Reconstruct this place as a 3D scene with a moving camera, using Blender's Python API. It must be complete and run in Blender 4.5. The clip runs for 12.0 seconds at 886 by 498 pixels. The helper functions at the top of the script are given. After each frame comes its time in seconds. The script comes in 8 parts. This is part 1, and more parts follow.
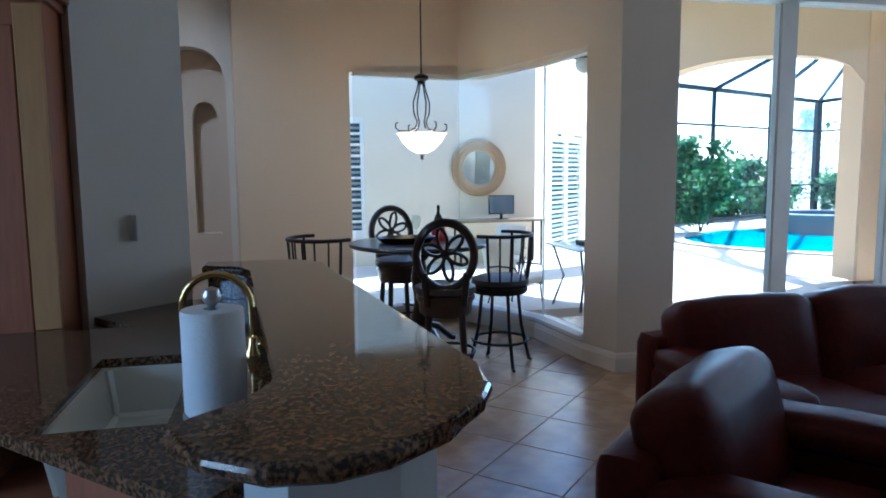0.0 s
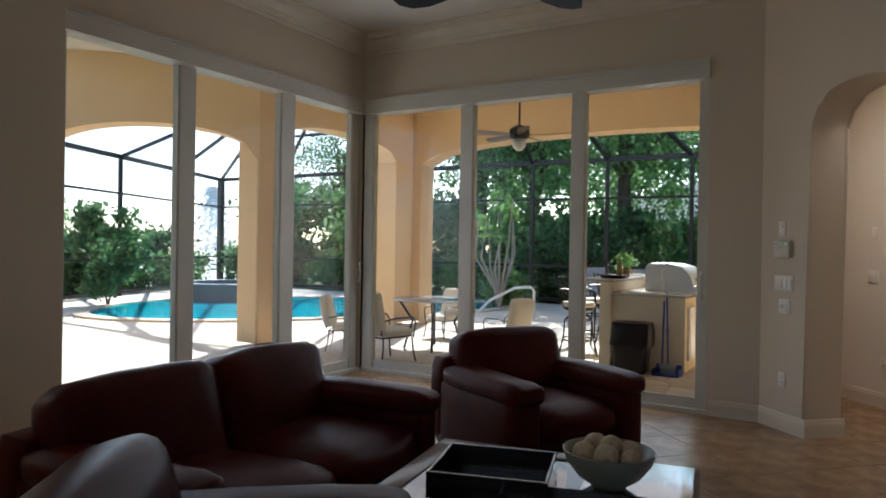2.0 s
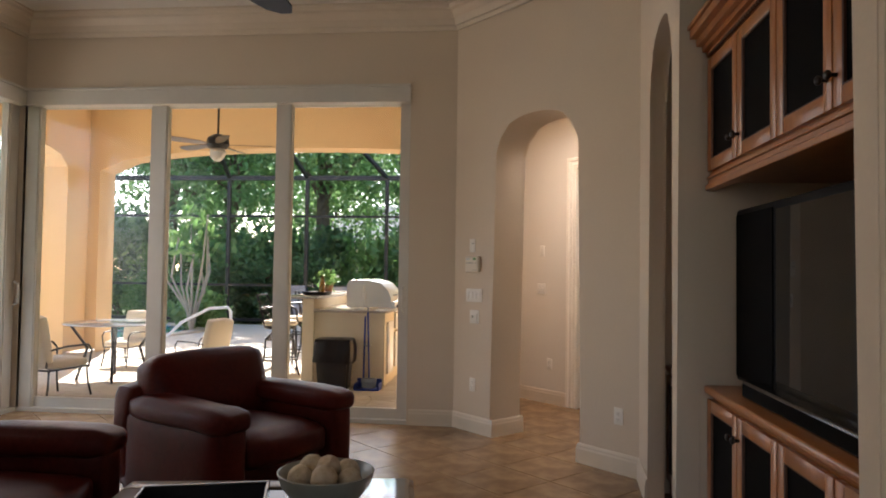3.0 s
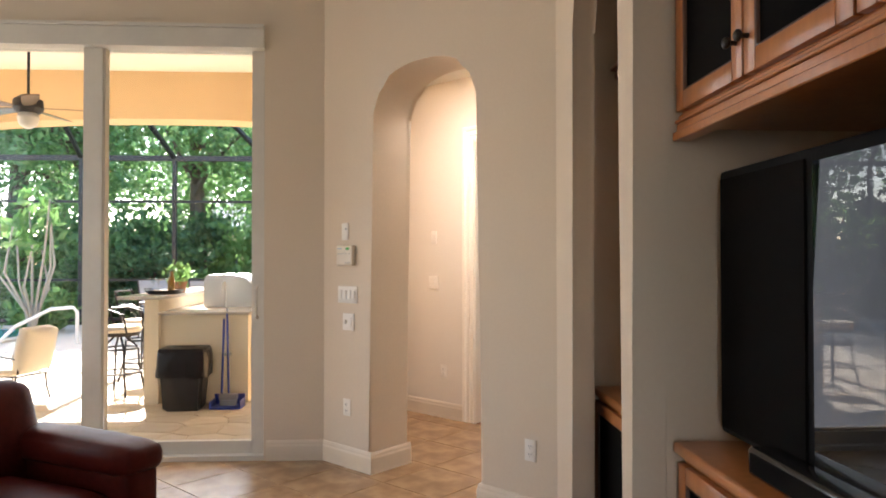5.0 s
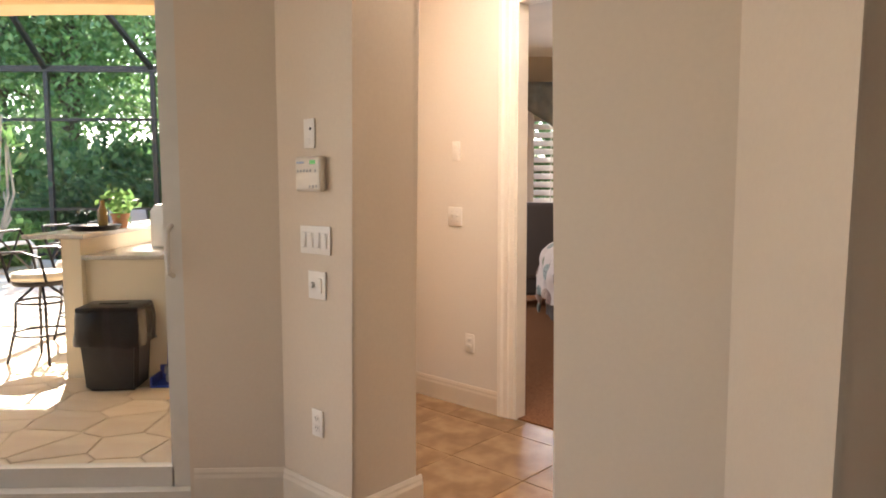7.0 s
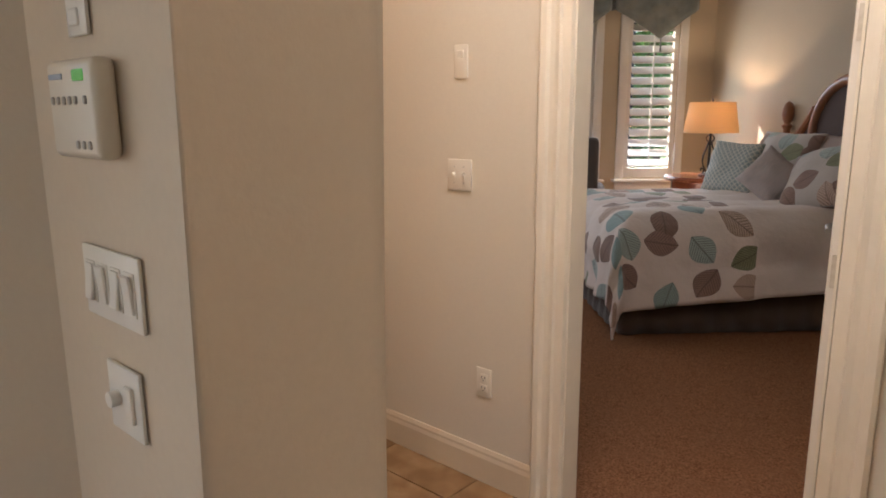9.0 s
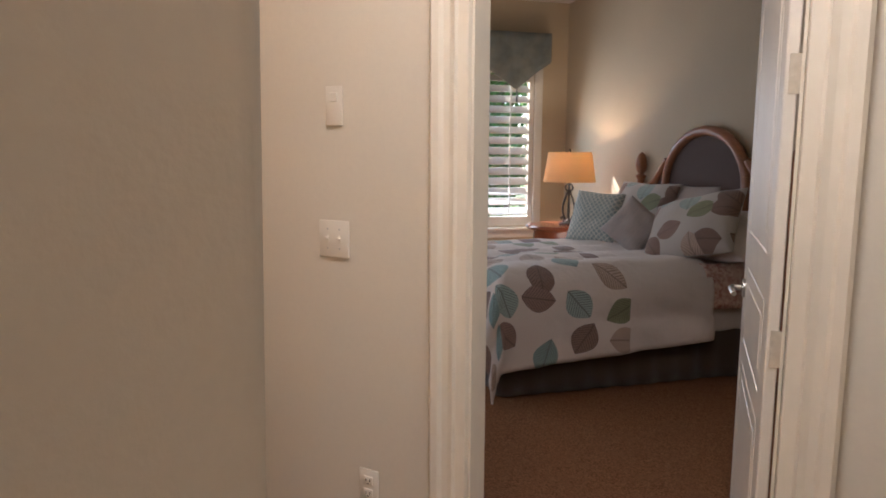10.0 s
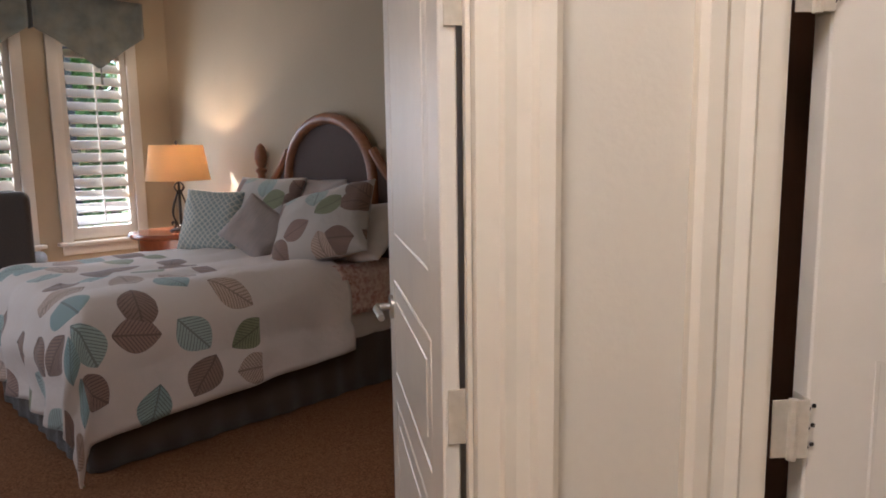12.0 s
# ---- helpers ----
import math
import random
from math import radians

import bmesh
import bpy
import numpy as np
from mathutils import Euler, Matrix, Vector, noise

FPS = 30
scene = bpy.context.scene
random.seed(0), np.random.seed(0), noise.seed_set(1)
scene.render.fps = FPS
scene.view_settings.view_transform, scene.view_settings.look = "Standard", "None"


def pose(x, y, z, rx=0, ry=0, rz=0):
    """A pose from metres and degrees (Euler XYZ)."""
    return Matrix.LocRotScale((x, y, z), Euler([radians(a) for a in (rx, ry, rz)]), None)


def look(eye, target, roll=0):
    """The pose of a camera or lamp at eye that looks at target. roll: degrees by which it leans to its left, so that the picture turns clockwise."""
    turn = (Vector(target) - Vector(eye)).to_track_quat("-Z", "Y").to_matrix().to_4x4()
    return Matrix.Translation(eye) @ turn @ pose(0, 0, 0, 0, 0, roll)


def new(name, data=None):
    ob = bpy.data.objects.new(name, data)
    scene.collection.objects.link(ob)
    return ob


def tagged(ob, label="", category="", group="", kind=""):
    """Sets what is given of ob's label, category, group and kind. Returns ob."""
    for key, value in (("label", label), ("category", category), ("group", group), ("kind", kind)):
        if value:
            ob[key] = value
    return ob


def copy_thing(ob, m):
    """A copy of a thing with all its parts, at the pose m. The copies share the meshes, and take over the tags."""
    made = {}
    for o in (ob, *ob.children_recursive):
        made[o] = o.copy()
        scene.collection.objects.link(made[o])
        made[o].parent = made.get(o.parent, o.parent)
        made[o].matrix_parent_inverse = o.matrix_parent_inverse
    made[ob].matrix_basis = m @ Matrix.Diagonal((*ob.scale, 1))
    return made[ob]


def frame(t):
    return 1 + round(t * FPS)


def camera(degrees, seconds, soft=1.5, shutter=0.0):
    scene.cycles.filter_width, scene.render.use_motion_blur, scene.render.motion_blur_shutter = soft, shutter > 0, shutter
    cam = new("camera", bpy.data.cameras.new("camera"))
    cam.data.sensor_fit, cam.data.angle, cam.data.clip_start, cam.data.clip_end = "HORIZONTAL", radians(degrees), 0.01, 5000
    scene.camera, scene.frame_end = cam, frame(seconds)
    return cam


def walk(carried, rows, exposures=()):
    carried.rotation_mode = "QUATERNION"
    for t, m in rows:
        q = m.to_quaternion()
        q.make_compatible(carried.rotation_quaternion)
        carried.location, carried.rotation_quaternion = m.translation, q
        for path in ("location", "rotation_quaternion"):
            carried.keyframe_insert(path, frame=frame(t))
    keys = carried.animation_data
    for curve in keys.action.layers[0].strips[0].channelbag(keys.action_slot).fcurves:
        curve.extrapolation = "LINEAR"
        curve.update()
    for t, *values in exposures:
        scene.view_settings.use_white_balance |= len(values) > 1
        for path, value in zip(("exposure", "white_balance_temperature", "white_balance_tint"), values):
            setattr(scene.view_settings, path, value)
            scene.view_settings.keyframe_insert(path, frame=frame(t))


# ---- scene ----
EXPO = [(0.0, 2.1, 4250, 6), (0.5, 1.3, 4400, 7), (1.0, 0.95, 4900, 9), (1.5, 1.15, 5400, 10), (2.5, 1.25, 6000, 14), (3.0, 1.95, 6500, 19), (3.5, 2.45, 6800, 23), (5.5, 2.85, 6300, 17), (7.5, 2.65, 6800, 20), (9.5, 2.1, 6000, 14), (10.5, 2.0, 5800, 15), (12.0, 2.15, 5800, 15)]
PATH = [
    (0, (5.124, -6.61, 1.502), (3.188, -6.162, 1.277), -0.5),
    (0.5, (5.088, -6.602, 1.457), (3.284, -5.762, 1.262), -0.4),
    (1, (4.993, -6.529, 1.436), (3.36, -5.386, 1.272), 0.2),
    (1.5, (4.847, -6.36, 1.419), (3.488, -4.896, 1.325), 0.7),
    (2, (4.753, -6.232, 1.411), (3.737, -4.509, 1.406), 0.9),
    (2.5, (4.647, -6.17, 1.365), (4.034, -4.267, 1.419), 1.1),
    (3, (4.627, -6.093, 1.371), (4.435, -4.103, 1.437), 0.8),
    (3.5, (4.677, -5.868, 1.372), (4.754, -3.871, 1.438), 0.2),
    (3.7, (4.73, -5.793, 1.389), (4.847, -3.797, 1.445), 0.1),
    (5.3, (4.726, -4.614, 1.419), (4.828, -2.616, 1.45), -0.2),
    (5.5, (4.738, -4.437, 1.428), (4.832, -2.439, 1.47), -0.3),
    (6, (4.73, -3.981, 1.412), (4.81, -1.986, 1.29), -0.3),
    (6.5, (4.773, -3.485, 1.401), (4.844, -1.493, 1.233), -0.2),
    (7, (4.757, -2.975, 1.383), (4.824, -0.984, 1.203), -0.1),
    (7.5, (4.738, -2.509, 1.373), (4.805, -0.532, 1.078), -0.3),
    (7.7, (4.742, -2.304, 1.378), (4.803, -0.33, 1.064), -0.2),
    (9.3, (4.788, -1.088, 1.434), (4.91, 0.868, 1.035), -0.5),
    (9.5, (4.782, -1.015, 1.431), (4.938, 0.958, 1.138), -0.7),
    (10, (4.739, -0.821, 1.455), (5.268, 1.089, 1.188), 0.3),
    (10.5, (4.76, -0.699, 1.446), (5.815, 0.983, 1.207), -0.1),
    (11, (4.854, -0.476, 1.474), (6.174, 1.006, 1.225), -1.1),
    (11.5, (4.944, -0.299, 1.456), (6.317, 1.132, 1.204), -0.6),
    (12, (5.177, -0.217, 1.418), (6.592, 1.168, 1.138), -0.8),
]
cam = camera(65.9, 12.0, soft=1.8)
walk(cam, [(t, look(e, g, r)) for t, e, g, r in PATH], exposures=EXPO)

# ---- light ----
SUN_AZ, SUN_EL = radians(-22), radians(40)      # azimuth from +y, towards -x
world = bpy.data.worlds.new("sky")
scene.world = world
world.use_nodes = True
wn = world.node_tree.nodes
sky = wn.new("ShaderNodeTexSky")
sky.sky_type, sky.sun_disc = "NISHITA", False
sky.sun_elevation, sky.sun_rotation = SUN_EL, SUN_AZ
wn["Background"].inputs["Strength"].default_value = 0.15
world.node_tree.links.new(sky.outputs[0], wn["Background"].inputs["Color"])
sun = new("sun", bpy.data.lights.new("sun", "SUN"))
sun.data.energy, sun.data.angle, sun.data.color = 5.0, radians(0.5), (1, 0.95, 0.86)
sun_dir = Vector((math.sin(SUN_AZ) * math.cos(SUN_EL), math.cos(SUN_AZ) * math.cos(SUN_EL), math.sin(SUN_EL)))
sun.matrix_world = look(sun_dir * 40, (0, 0, 0))


def lamp_at(name, kind, m, energy, color=(1, 0.72, 0.42), size=0.1, spread=None):
    ob = new(name, bpy.data.lights.new(name, kind))
    ob.matrix_world = m
    ob.data.energy, ob.data.color = energy, color
    if kind == "AREA":
        ob.data.shape, ob.data.size = "DISK", size
    elif kind == "SPOT":
        ob.data.shadow_soft_size, ob.data.spot_size, ob.data.spot_blend = size, radians(125), 1.0
    else:
        ob.data.shadow_soft_size = size
    return ob


# wide disk for an assumed vestibule downlight, a fill lamp added over the passage, the pendant and the bedside lamp
lamp_at("vestibule_light", "AREA", look((5.0, -0.1, 2.96), (5.0, -0.1, 0)), 9.5, (1, 0.93, 0.85), 0.85)
# added fill that brightens the passage; no fixture is known here
lamp_at("passage_fill", "SPOT", look((0.1, -7.9, 3.6), (-0.4, -7.7, 0)), 25, (1, 0.93, 0.85), 0.06)
lamp_at("pendant_bulb", "POINT", pose(-0.35, -5.51, 1.74), 3, (1, 0.72, 0.42), 0.05)
lamp_at("bedside_bulb", "POINT", pose(7.66, 5.2, 1.38), 4.0, (1, 0.74, 0.5), 0.03)


# sky light through the openings
def opening_light(name, m, w, h, energy, color=(0.86, 0.93, 1.0)):
    ob = new(name, bpy.data.lights.new(name, "AREA"))
    ob.data.shape, ob.data.size, ob.data.size_y, ob.data.energy, ob.data.color = "RECTANGLE", w, h, energy, color
    ob.matrix_world = m
    return ob


opening_light("garden_door_sky", look((1.86, -0.08, 1.5), (1.86, -3, 1.2)), 3.4, 2.7, 7)
opening_light("pool_door_sky", look((0.1, -1.75, 1.5), (3, -1.75, 1.2)), 3.2, 2.7, 5)
opening_light("bedroom_window_sky", look((7.42, 6.1, 1.45), (7.2, 3, 0.6)), 0.5, 1.5, 3.1)
opening_light("bedroom_window_sky", look((6.51, 6.1, 1.45), (6.7, 3, 0.6)), 0.5, 1.5, 3.1)
opening_light("bedroom_side_sky", look((4.66, 4.05, 1.5), (7, 3.6, 0.7)), 1.9, 1.7, 3.8)
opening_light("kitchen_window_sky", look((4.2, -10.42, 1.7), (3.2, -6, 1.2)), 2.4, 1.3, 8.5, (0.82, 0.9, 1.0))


# ---- materials ----
def mat(name, c1, c2=None, rough=0.6, scale=20, bump=0.0, bscale=None, metal=0.0, detail=6, c3=None, big=2.0, coat=0.0,
        stretch=(1, 1, 1), random_tint=0.0, spec=0.5, transmission=0.0, emit=None, strength=0.0, generated=False, sheen=0.0, band=(0.3, 0.7)):
    """Two scales of noise between colours, with bump."""
    m = bpy.data.materials.new(name)
    m.use_nodes = True
    n, l = m.node_tree.nodes, m.node_tree.links
    b = n["Principled BSDF"]
    b.inputs["Roughness"].default_value = rough
    b.inputs["Metallic"].default_value = metal
    b.inputs["Coat Weight"].default_value = coat
    b.inputs["Specular IOR Level"].default_value = spec
    b.inputs["Transmission Weight"].default_value = transmission
    b.inputs["Sheen Weight"].default_value = sheen
    c2 = c2 or tuple(x * 0.88 for x in c1)
    tc = n.new("ShaderNodeTexCoord")
    mp = n.new("ShaderNodeMapping")
    mp.inputs["Scale"].default_value = stretch
    l.new(tc.outputs["Object"], mp.inputs["Vector"])
    fine, coarse = n.new("ShaderNodeTexNoise"), n.new("ShaderNodeTexNoise")
    fine.inputs["Scale"].default_value, fine.inputs["Detail"].default_value = scale, detail
    coarse.inputs["Scale"].default_value, coarse.inputs["Detail"].default_value = big, 3
    for t in (fine, coarse):
        l.new(mp.outputs[0], t.inputs["Vector"])
    mx = n.new("ShaderNodeMix")
    mx.data_type = "RGBA"
    mx.inputs["A"].default_value, mx.inputs["B"].default_value = (*c1, 1), (*c2, 1)
    rp = n.new("ShaderNodeMapRange")
    rp.inputs["From Min"].default_value, rp.inputs["From Max"].default_value = band
    l.new(fine.outputs["Fac"], rp.inputs["Value"])
    l.new(rp.outputs[0], mx.inputs["Factor"])
    mx2 = n.new("ShaderNodeMix")
    mx2.data_type = "RGBA"
    mx2.inputs["B"].default_value = (*(c3 or tuple(x * 0.85 for x in c1)), 1)
    rp2 = n.new("ShaderNodeMapRange")
    rp2.inputs["From Min"].default_value, rp2.inputs["From Max"].default_value, rp2.inputs["To Max"].default_value = 0.4, 0.75, 0.6
    l.new(coarse.outputs["Fac"], rp2.inputs["Value"])
    l.new(rp2.outputs[0], mx2.inputs["Factor"])
    l.new(mx.outputs["Result"], mx2.inputs["A"])
    out = mx2.outputs["Result"]
    if random_tint:
        oi = n.new("ShaderNodeObjectInfo")
        hs = n.new("ShaderNodeHueSaturation")
        mr = n.new("ShaderNodeMapRange")
        mr.inputs["To Min"].default_value, mr.inputs["To Max"].default_value = 1 - random_tint, 1 + random_tint
        l.new(oi.outputs["Random"], mr.inputs["Value"])
        l.new(mr.outputs[0], hs.inputs["Value"])
        l.new(out, hs.inputs["Color"])
        out = hs.outputs[0]
    l.new(out, b.inputs["Base Color"])
    if bump:
        bp = n.new("ShaderNodeBump")
        bp.inputs["Strength"].default_value, bp.inputs["Distance"].default_value = bump, 0.01
        bn = n.new("ShaderNodeTexNoise")
        bn.inputs["Scale"].default_value, bn.inputs["Detail"].default_value = bscale or scale, 4
        l.new(mp.outputs[0], bn.inputs["Vector"])
        l.new(bn.outputs["Fac"], bp.inputs["Height"])
        l.new(bp.outputs[0], b.inputs["Normal"])
    if emit:
        b.inputs["Emission Color"].default_value, b.inputs["Emission Strength"].default_value = (*emit, 1), strength
    return m


M_WALL = mat("wall_paint", (0.65, 0.54, 0.405), (0.63, 0.52, 0.39), 0.75, 60, 0.06, 90, big=1.2, c3=(0.615, 0.505, 0.375))
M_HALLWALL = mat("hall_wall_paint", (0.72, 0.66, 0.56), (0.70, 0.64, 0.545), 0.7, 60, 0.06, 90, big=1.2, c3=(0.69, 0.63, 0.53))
M_BEDWALL = mat("bedroom_wall_paint", (0.52, 0.43, 0.30), (0.50, 0.41, 0.29), 0.8, 60, 0.06, 90, big=1.2)
M_CEIL = mat("ceiling_paint", (0.72, 0.67, 0.58), (0.7, 0.65, 0.56), 0.85, 50, 0.08, 70)
M_TRIM = mat("trim_paint", (0.70, 0.60, 0.46), (0.68, 0.58, 0.445), 0.4, 30, 0.03, 40, big=3)
M_WHITE = mat("white_paint", (0.8, 0.77, 0.71), (0.78, 0.75, 0.69), 0.4, 30, 0.02, 40, big=3)
M_FRAME = mat("slider_frame_paint", (0.62, 0.58, 0.5), (0.6, 0.56, 0.48), 0.45, 30, 0.02, 40, big=3)
M_STUCCO = mat("lanai_stucco", (0.72, 0.5, 0.28), (0.69, 0.475, 0.26), 0.9, 40, 0.25, 60, c3=(0.67, 0.46, 0.25))
M_STUCCOLT = mat("pale_stucco", (0.78, 0.66, 0.48), (0.75, 0.63, 0.46), 0.9, 40, 0.25, 60)
M_LANAICEIL = mat("lanai_ceiling_paint", (0.8, 0.74, 0.63), (0.78, 0.72, 0.61), 0.85, 40, 0.1, 60)
M_TILE = mat("floor_tile", (0.36, 0.22, 0.11), (0.27, 0.155, 0.072), 0.26, 7, 0.03, 25, c3=(0.2, 0.11, 0.05), big=3.2, band=(0.4, 0.62), random_tint=0.05)
M_GROUT = mat("grout", (0.28, 0.175, 0.09), rough=0.9, scale=60)
M_STONE = mat("flagstone", (0.6, 0.5, 0.37), (0.54, 0.43, 0.31), 0.7, 12, 0.2, 25, c3=(0.46, 0.36, 0.25), big=3, random_tint=0.12)
M_STONEGROUT = mat("flagstone_joint", (0.4, 0.33, 0.25), rough=0.95, scale=60)
M_DECK = mat("pool_deck", (0.62, 0.54, 0.43), (0.57, 0.49, 0.38), 0.8, 25, 0.15, 60, big=0.8)
M_CARPET = mat("carpet", (0.42, 0.2, 0.1), (0.17, 0.07, 0.032), 0.95, 130, 1.0, 200, c3=(0.3, 0.14, 0.07), big=6, detail=2, spec=0.1)
M_BRONZE = mat("dark_bronze_metal", (0.028, 0.026, 0.025), (0.02, 0.019, 0.018), 0.45, 60, 0.05, 90, metal=0.3)
M_IRON = mat("black_iron", (0.022, 0.019, 0.018), (0.035, 0.028, 0.024), 0.4, 60, 0.06, 90, metal=0.6)
M_GRASS = mat("lawn", (0.10, 0.16, 0.035), (0.06, 0.11, 0.02), 0.9, 6, 0.4, 60, c3=(0.13, 0.15, 0.05), big=0.3)


def glass(name, tint=(1, 1, 1), rough=0.0):
    m = bpy.data.materials.new(name)
    m.use_nodes = True
    n, l = m.node_tree.nodes, m.node_tree.links
    n.remove(n["Principled BSDF"])
    tr, gl, fr, mx = n.new("ShaderNodeBsdfTransparent"), n.new("ShaderNodeBsdfGlossy"), n.new("ShaderNodeLayerWeight"), n.new("ShaderNodeMixShader")
    tr.inputs[0].default_value = (*tint, 1)
    gl.inputs["Roughness"].default_value = rough
    fr.inputs["Blend"].default_value = 0.5
    pw, sc = n.new("ShaderNodeMath"), n.new("ShaderNodeMath")
    pw.operation, pw.inputs[1].default_value = "POWER", 4.0
    sc.operation, sc.inputs[1].default_value, sc.inputs[2].default_value = "MULTIPLY_ADD", 0.5, 0.025
    l.new(fr.outputs["Facing"], pw.inputs[0]), l.new(pw.outputs[0], sc.inputs[0])
    l.new(sc.outputs[0], mx.inputs[0]), l.new(tr.outputs[0], mx.inputs[1]), l.new(gl.outputs[0], mx.inputs[2])
    l.new(mx.outputs[0], n["Material Output"].inputs["Surface"])
    return m


M_GLASS = glass("window_glass", (0.93, 0.95, 0.94))


# ---- helpers ----
def box(bm, x0, x1, y0, y1, z0, z1, m=None):
    vs = [bm.verts.new((x, y, z)) for z in (z0, z1) for y in (y0, y1) for x in (x0, x1)]
    for f in ((0, 2, 3, 1), (4, 5, 7, 6), (0, 1, 5, 4), (2, 6, 7, 3), (0, 4, 6, 2), (1, 3, 7, 5)):
        bm.faces.new([vs[i] for i in f])
    if m is not None:
        bmesh.ops.transform(bm, matrix=m, verts=vs)
    return vs


def rbox(bm, x0, x1, y0, y1, z0, z1, r=0.01, seg=2, m=None):
    """A box with rounded edges."""
    t = bmesh.new()
    box(t, x0, x1, y0, y1, z0, z1)
    bmesh.ops.bevel(t, geom=t.edges[:], offset=r, segments=seg, profile=0.5, affect="EDGES", clamp_overlap=True)
    add(bm, t, m)


def add(bm, other, m=None):
    if m is not None:
        bmesh.ops.transform(other, matrix=m, verts=other.verts[:])
    me = bpy.data.meshes.new("tmp")
    other.to_mesh(me)
    other.free()
    bm.from_mesh(me)
    bpy.data.meshes.remove(me)


def tube(bm, pts, r, seg=8, closed=False, r1=None):
    """A round bar along points."""
    pts = [Vector(p) for p in pts]
    n = len(pts)
    rings = []
    up = None
    for i, p in enumerate(pts):
        a = pts[(i - 1) % n] if (i or closed) else p
        b = pts[(i + 1) % n] if (i < n - 1 or closed) else p
        d = (b - a).normalized()
        if up is None:
            up = d.orthogonal().normalized()
        else:
            up = (up - d * up.dot(d))
            up = up.normalized() if up.length > 1e-6 else d.orthogonal().normalized()
        s = d.cross(up)
        rr = r if r1 is None else r + (r1 - r) * i / max(1, n - 1)
        rings.append([bm.verts.new(p + rr * (math.cos(2 * math.pi * k / seg) * up + math.sin(2 * math.pi * k / seg) * s)) for k in range(seg)])
    for i in range(n if closed else n - 1):
        a, b = rings[i], rings[(i + 1) % n]
        for k in range(seg):
            bm.faces.new((a[k], a[(k + 1) % seg], b[(k + 1) % seg], b[k]))
    if not closed:
        bm.faces.new(rings[0][::-1]), bm.faces.new(rings[-1])


def lathe(bm, prof, seg=20, at=(0, 0, 0)):
    """A turned shape from (radius, height) pairs."""
    at = Vector(at)
    rings = []
    for r, z in prof:
        rings.append([bm.verts.new(at + Vector((r * math.cos(2 * math.pi * k / seg), r * math.sin(2 * math.pi * k / seg), z))) for k in range(seg)] if r > 1e-5 else [bm.verts.new(at + Vector((0, 0, z)))])
    for a, b in zip(rings, rings[1:]):
        for k in range(seg):
            q = [a[k % len(a)], a[(k + 1) % len(a)], b[(k + 1) % len(b)], b[k % len(b)]]
            u = []
            for v in q:
                if v not in u:
                    u.append(v)
            if len(u) > 2:
                bm.faces.new(u)


def prism(bm, pts, z0, z1):
    """A flat polygon raised from z0 to z1."""
    lo = [bm.verts.new((x, y, z0)) for x, y in pts]
    hi = [bm.verts.new((x, y, z1)) for x, y in pts]
    bm.faces.new(lo[::-1]), bm.faces.new(hi)
    k = len(pts)
    for i in range(k):
        bm.faces.new((lo[i], lo[(i + 1) % k], hi[(i + 1) % k], hi[i]))


def sphere(bm, c, r, u=14, v=10, scale=(1, 1, 1)):
    m = Matrix.Translation(c) @ Matrix.Diagonal((*scale, 1))
    bmesh.ops.create_uvsphere(bm, u_segments=u, v_segments=v, radius=r, matrix=m)


def obj(name, bm, material, smooth=False):
    bmesh.ops.recalc_face_normals(bm, faces=bm.faces[:])
    me = bpy.data.meshes.new(name)
    bm.to_mesh(me)
    bm.free()
    me.materials.append(material)
    if smooth:
        for p in me.polygons:
            p.use_smooth = True
        me.set_sharp_from_angle(angle=radians(40))
    return new(name, me)


def part(name, bm, material, parent, label="", smooth=True, at=None):
    ob = obj(name, bm, material, smooth)
    ob.parent = parent
    if at is not None:
        ob.matrix_local = at
    if label:
        ob["label"] = label
    return ob


def thing(name, m, label, category, group=""):
    e = new(name)
    e.empty_display_size = 0.1
    e.matrix_world = m
    return tagged(e, label, category, group)


def structure(name, bm, material, label, smooth=False):
    return tagged(obj(name, bm, material, smooth), label, "", "", "structure")


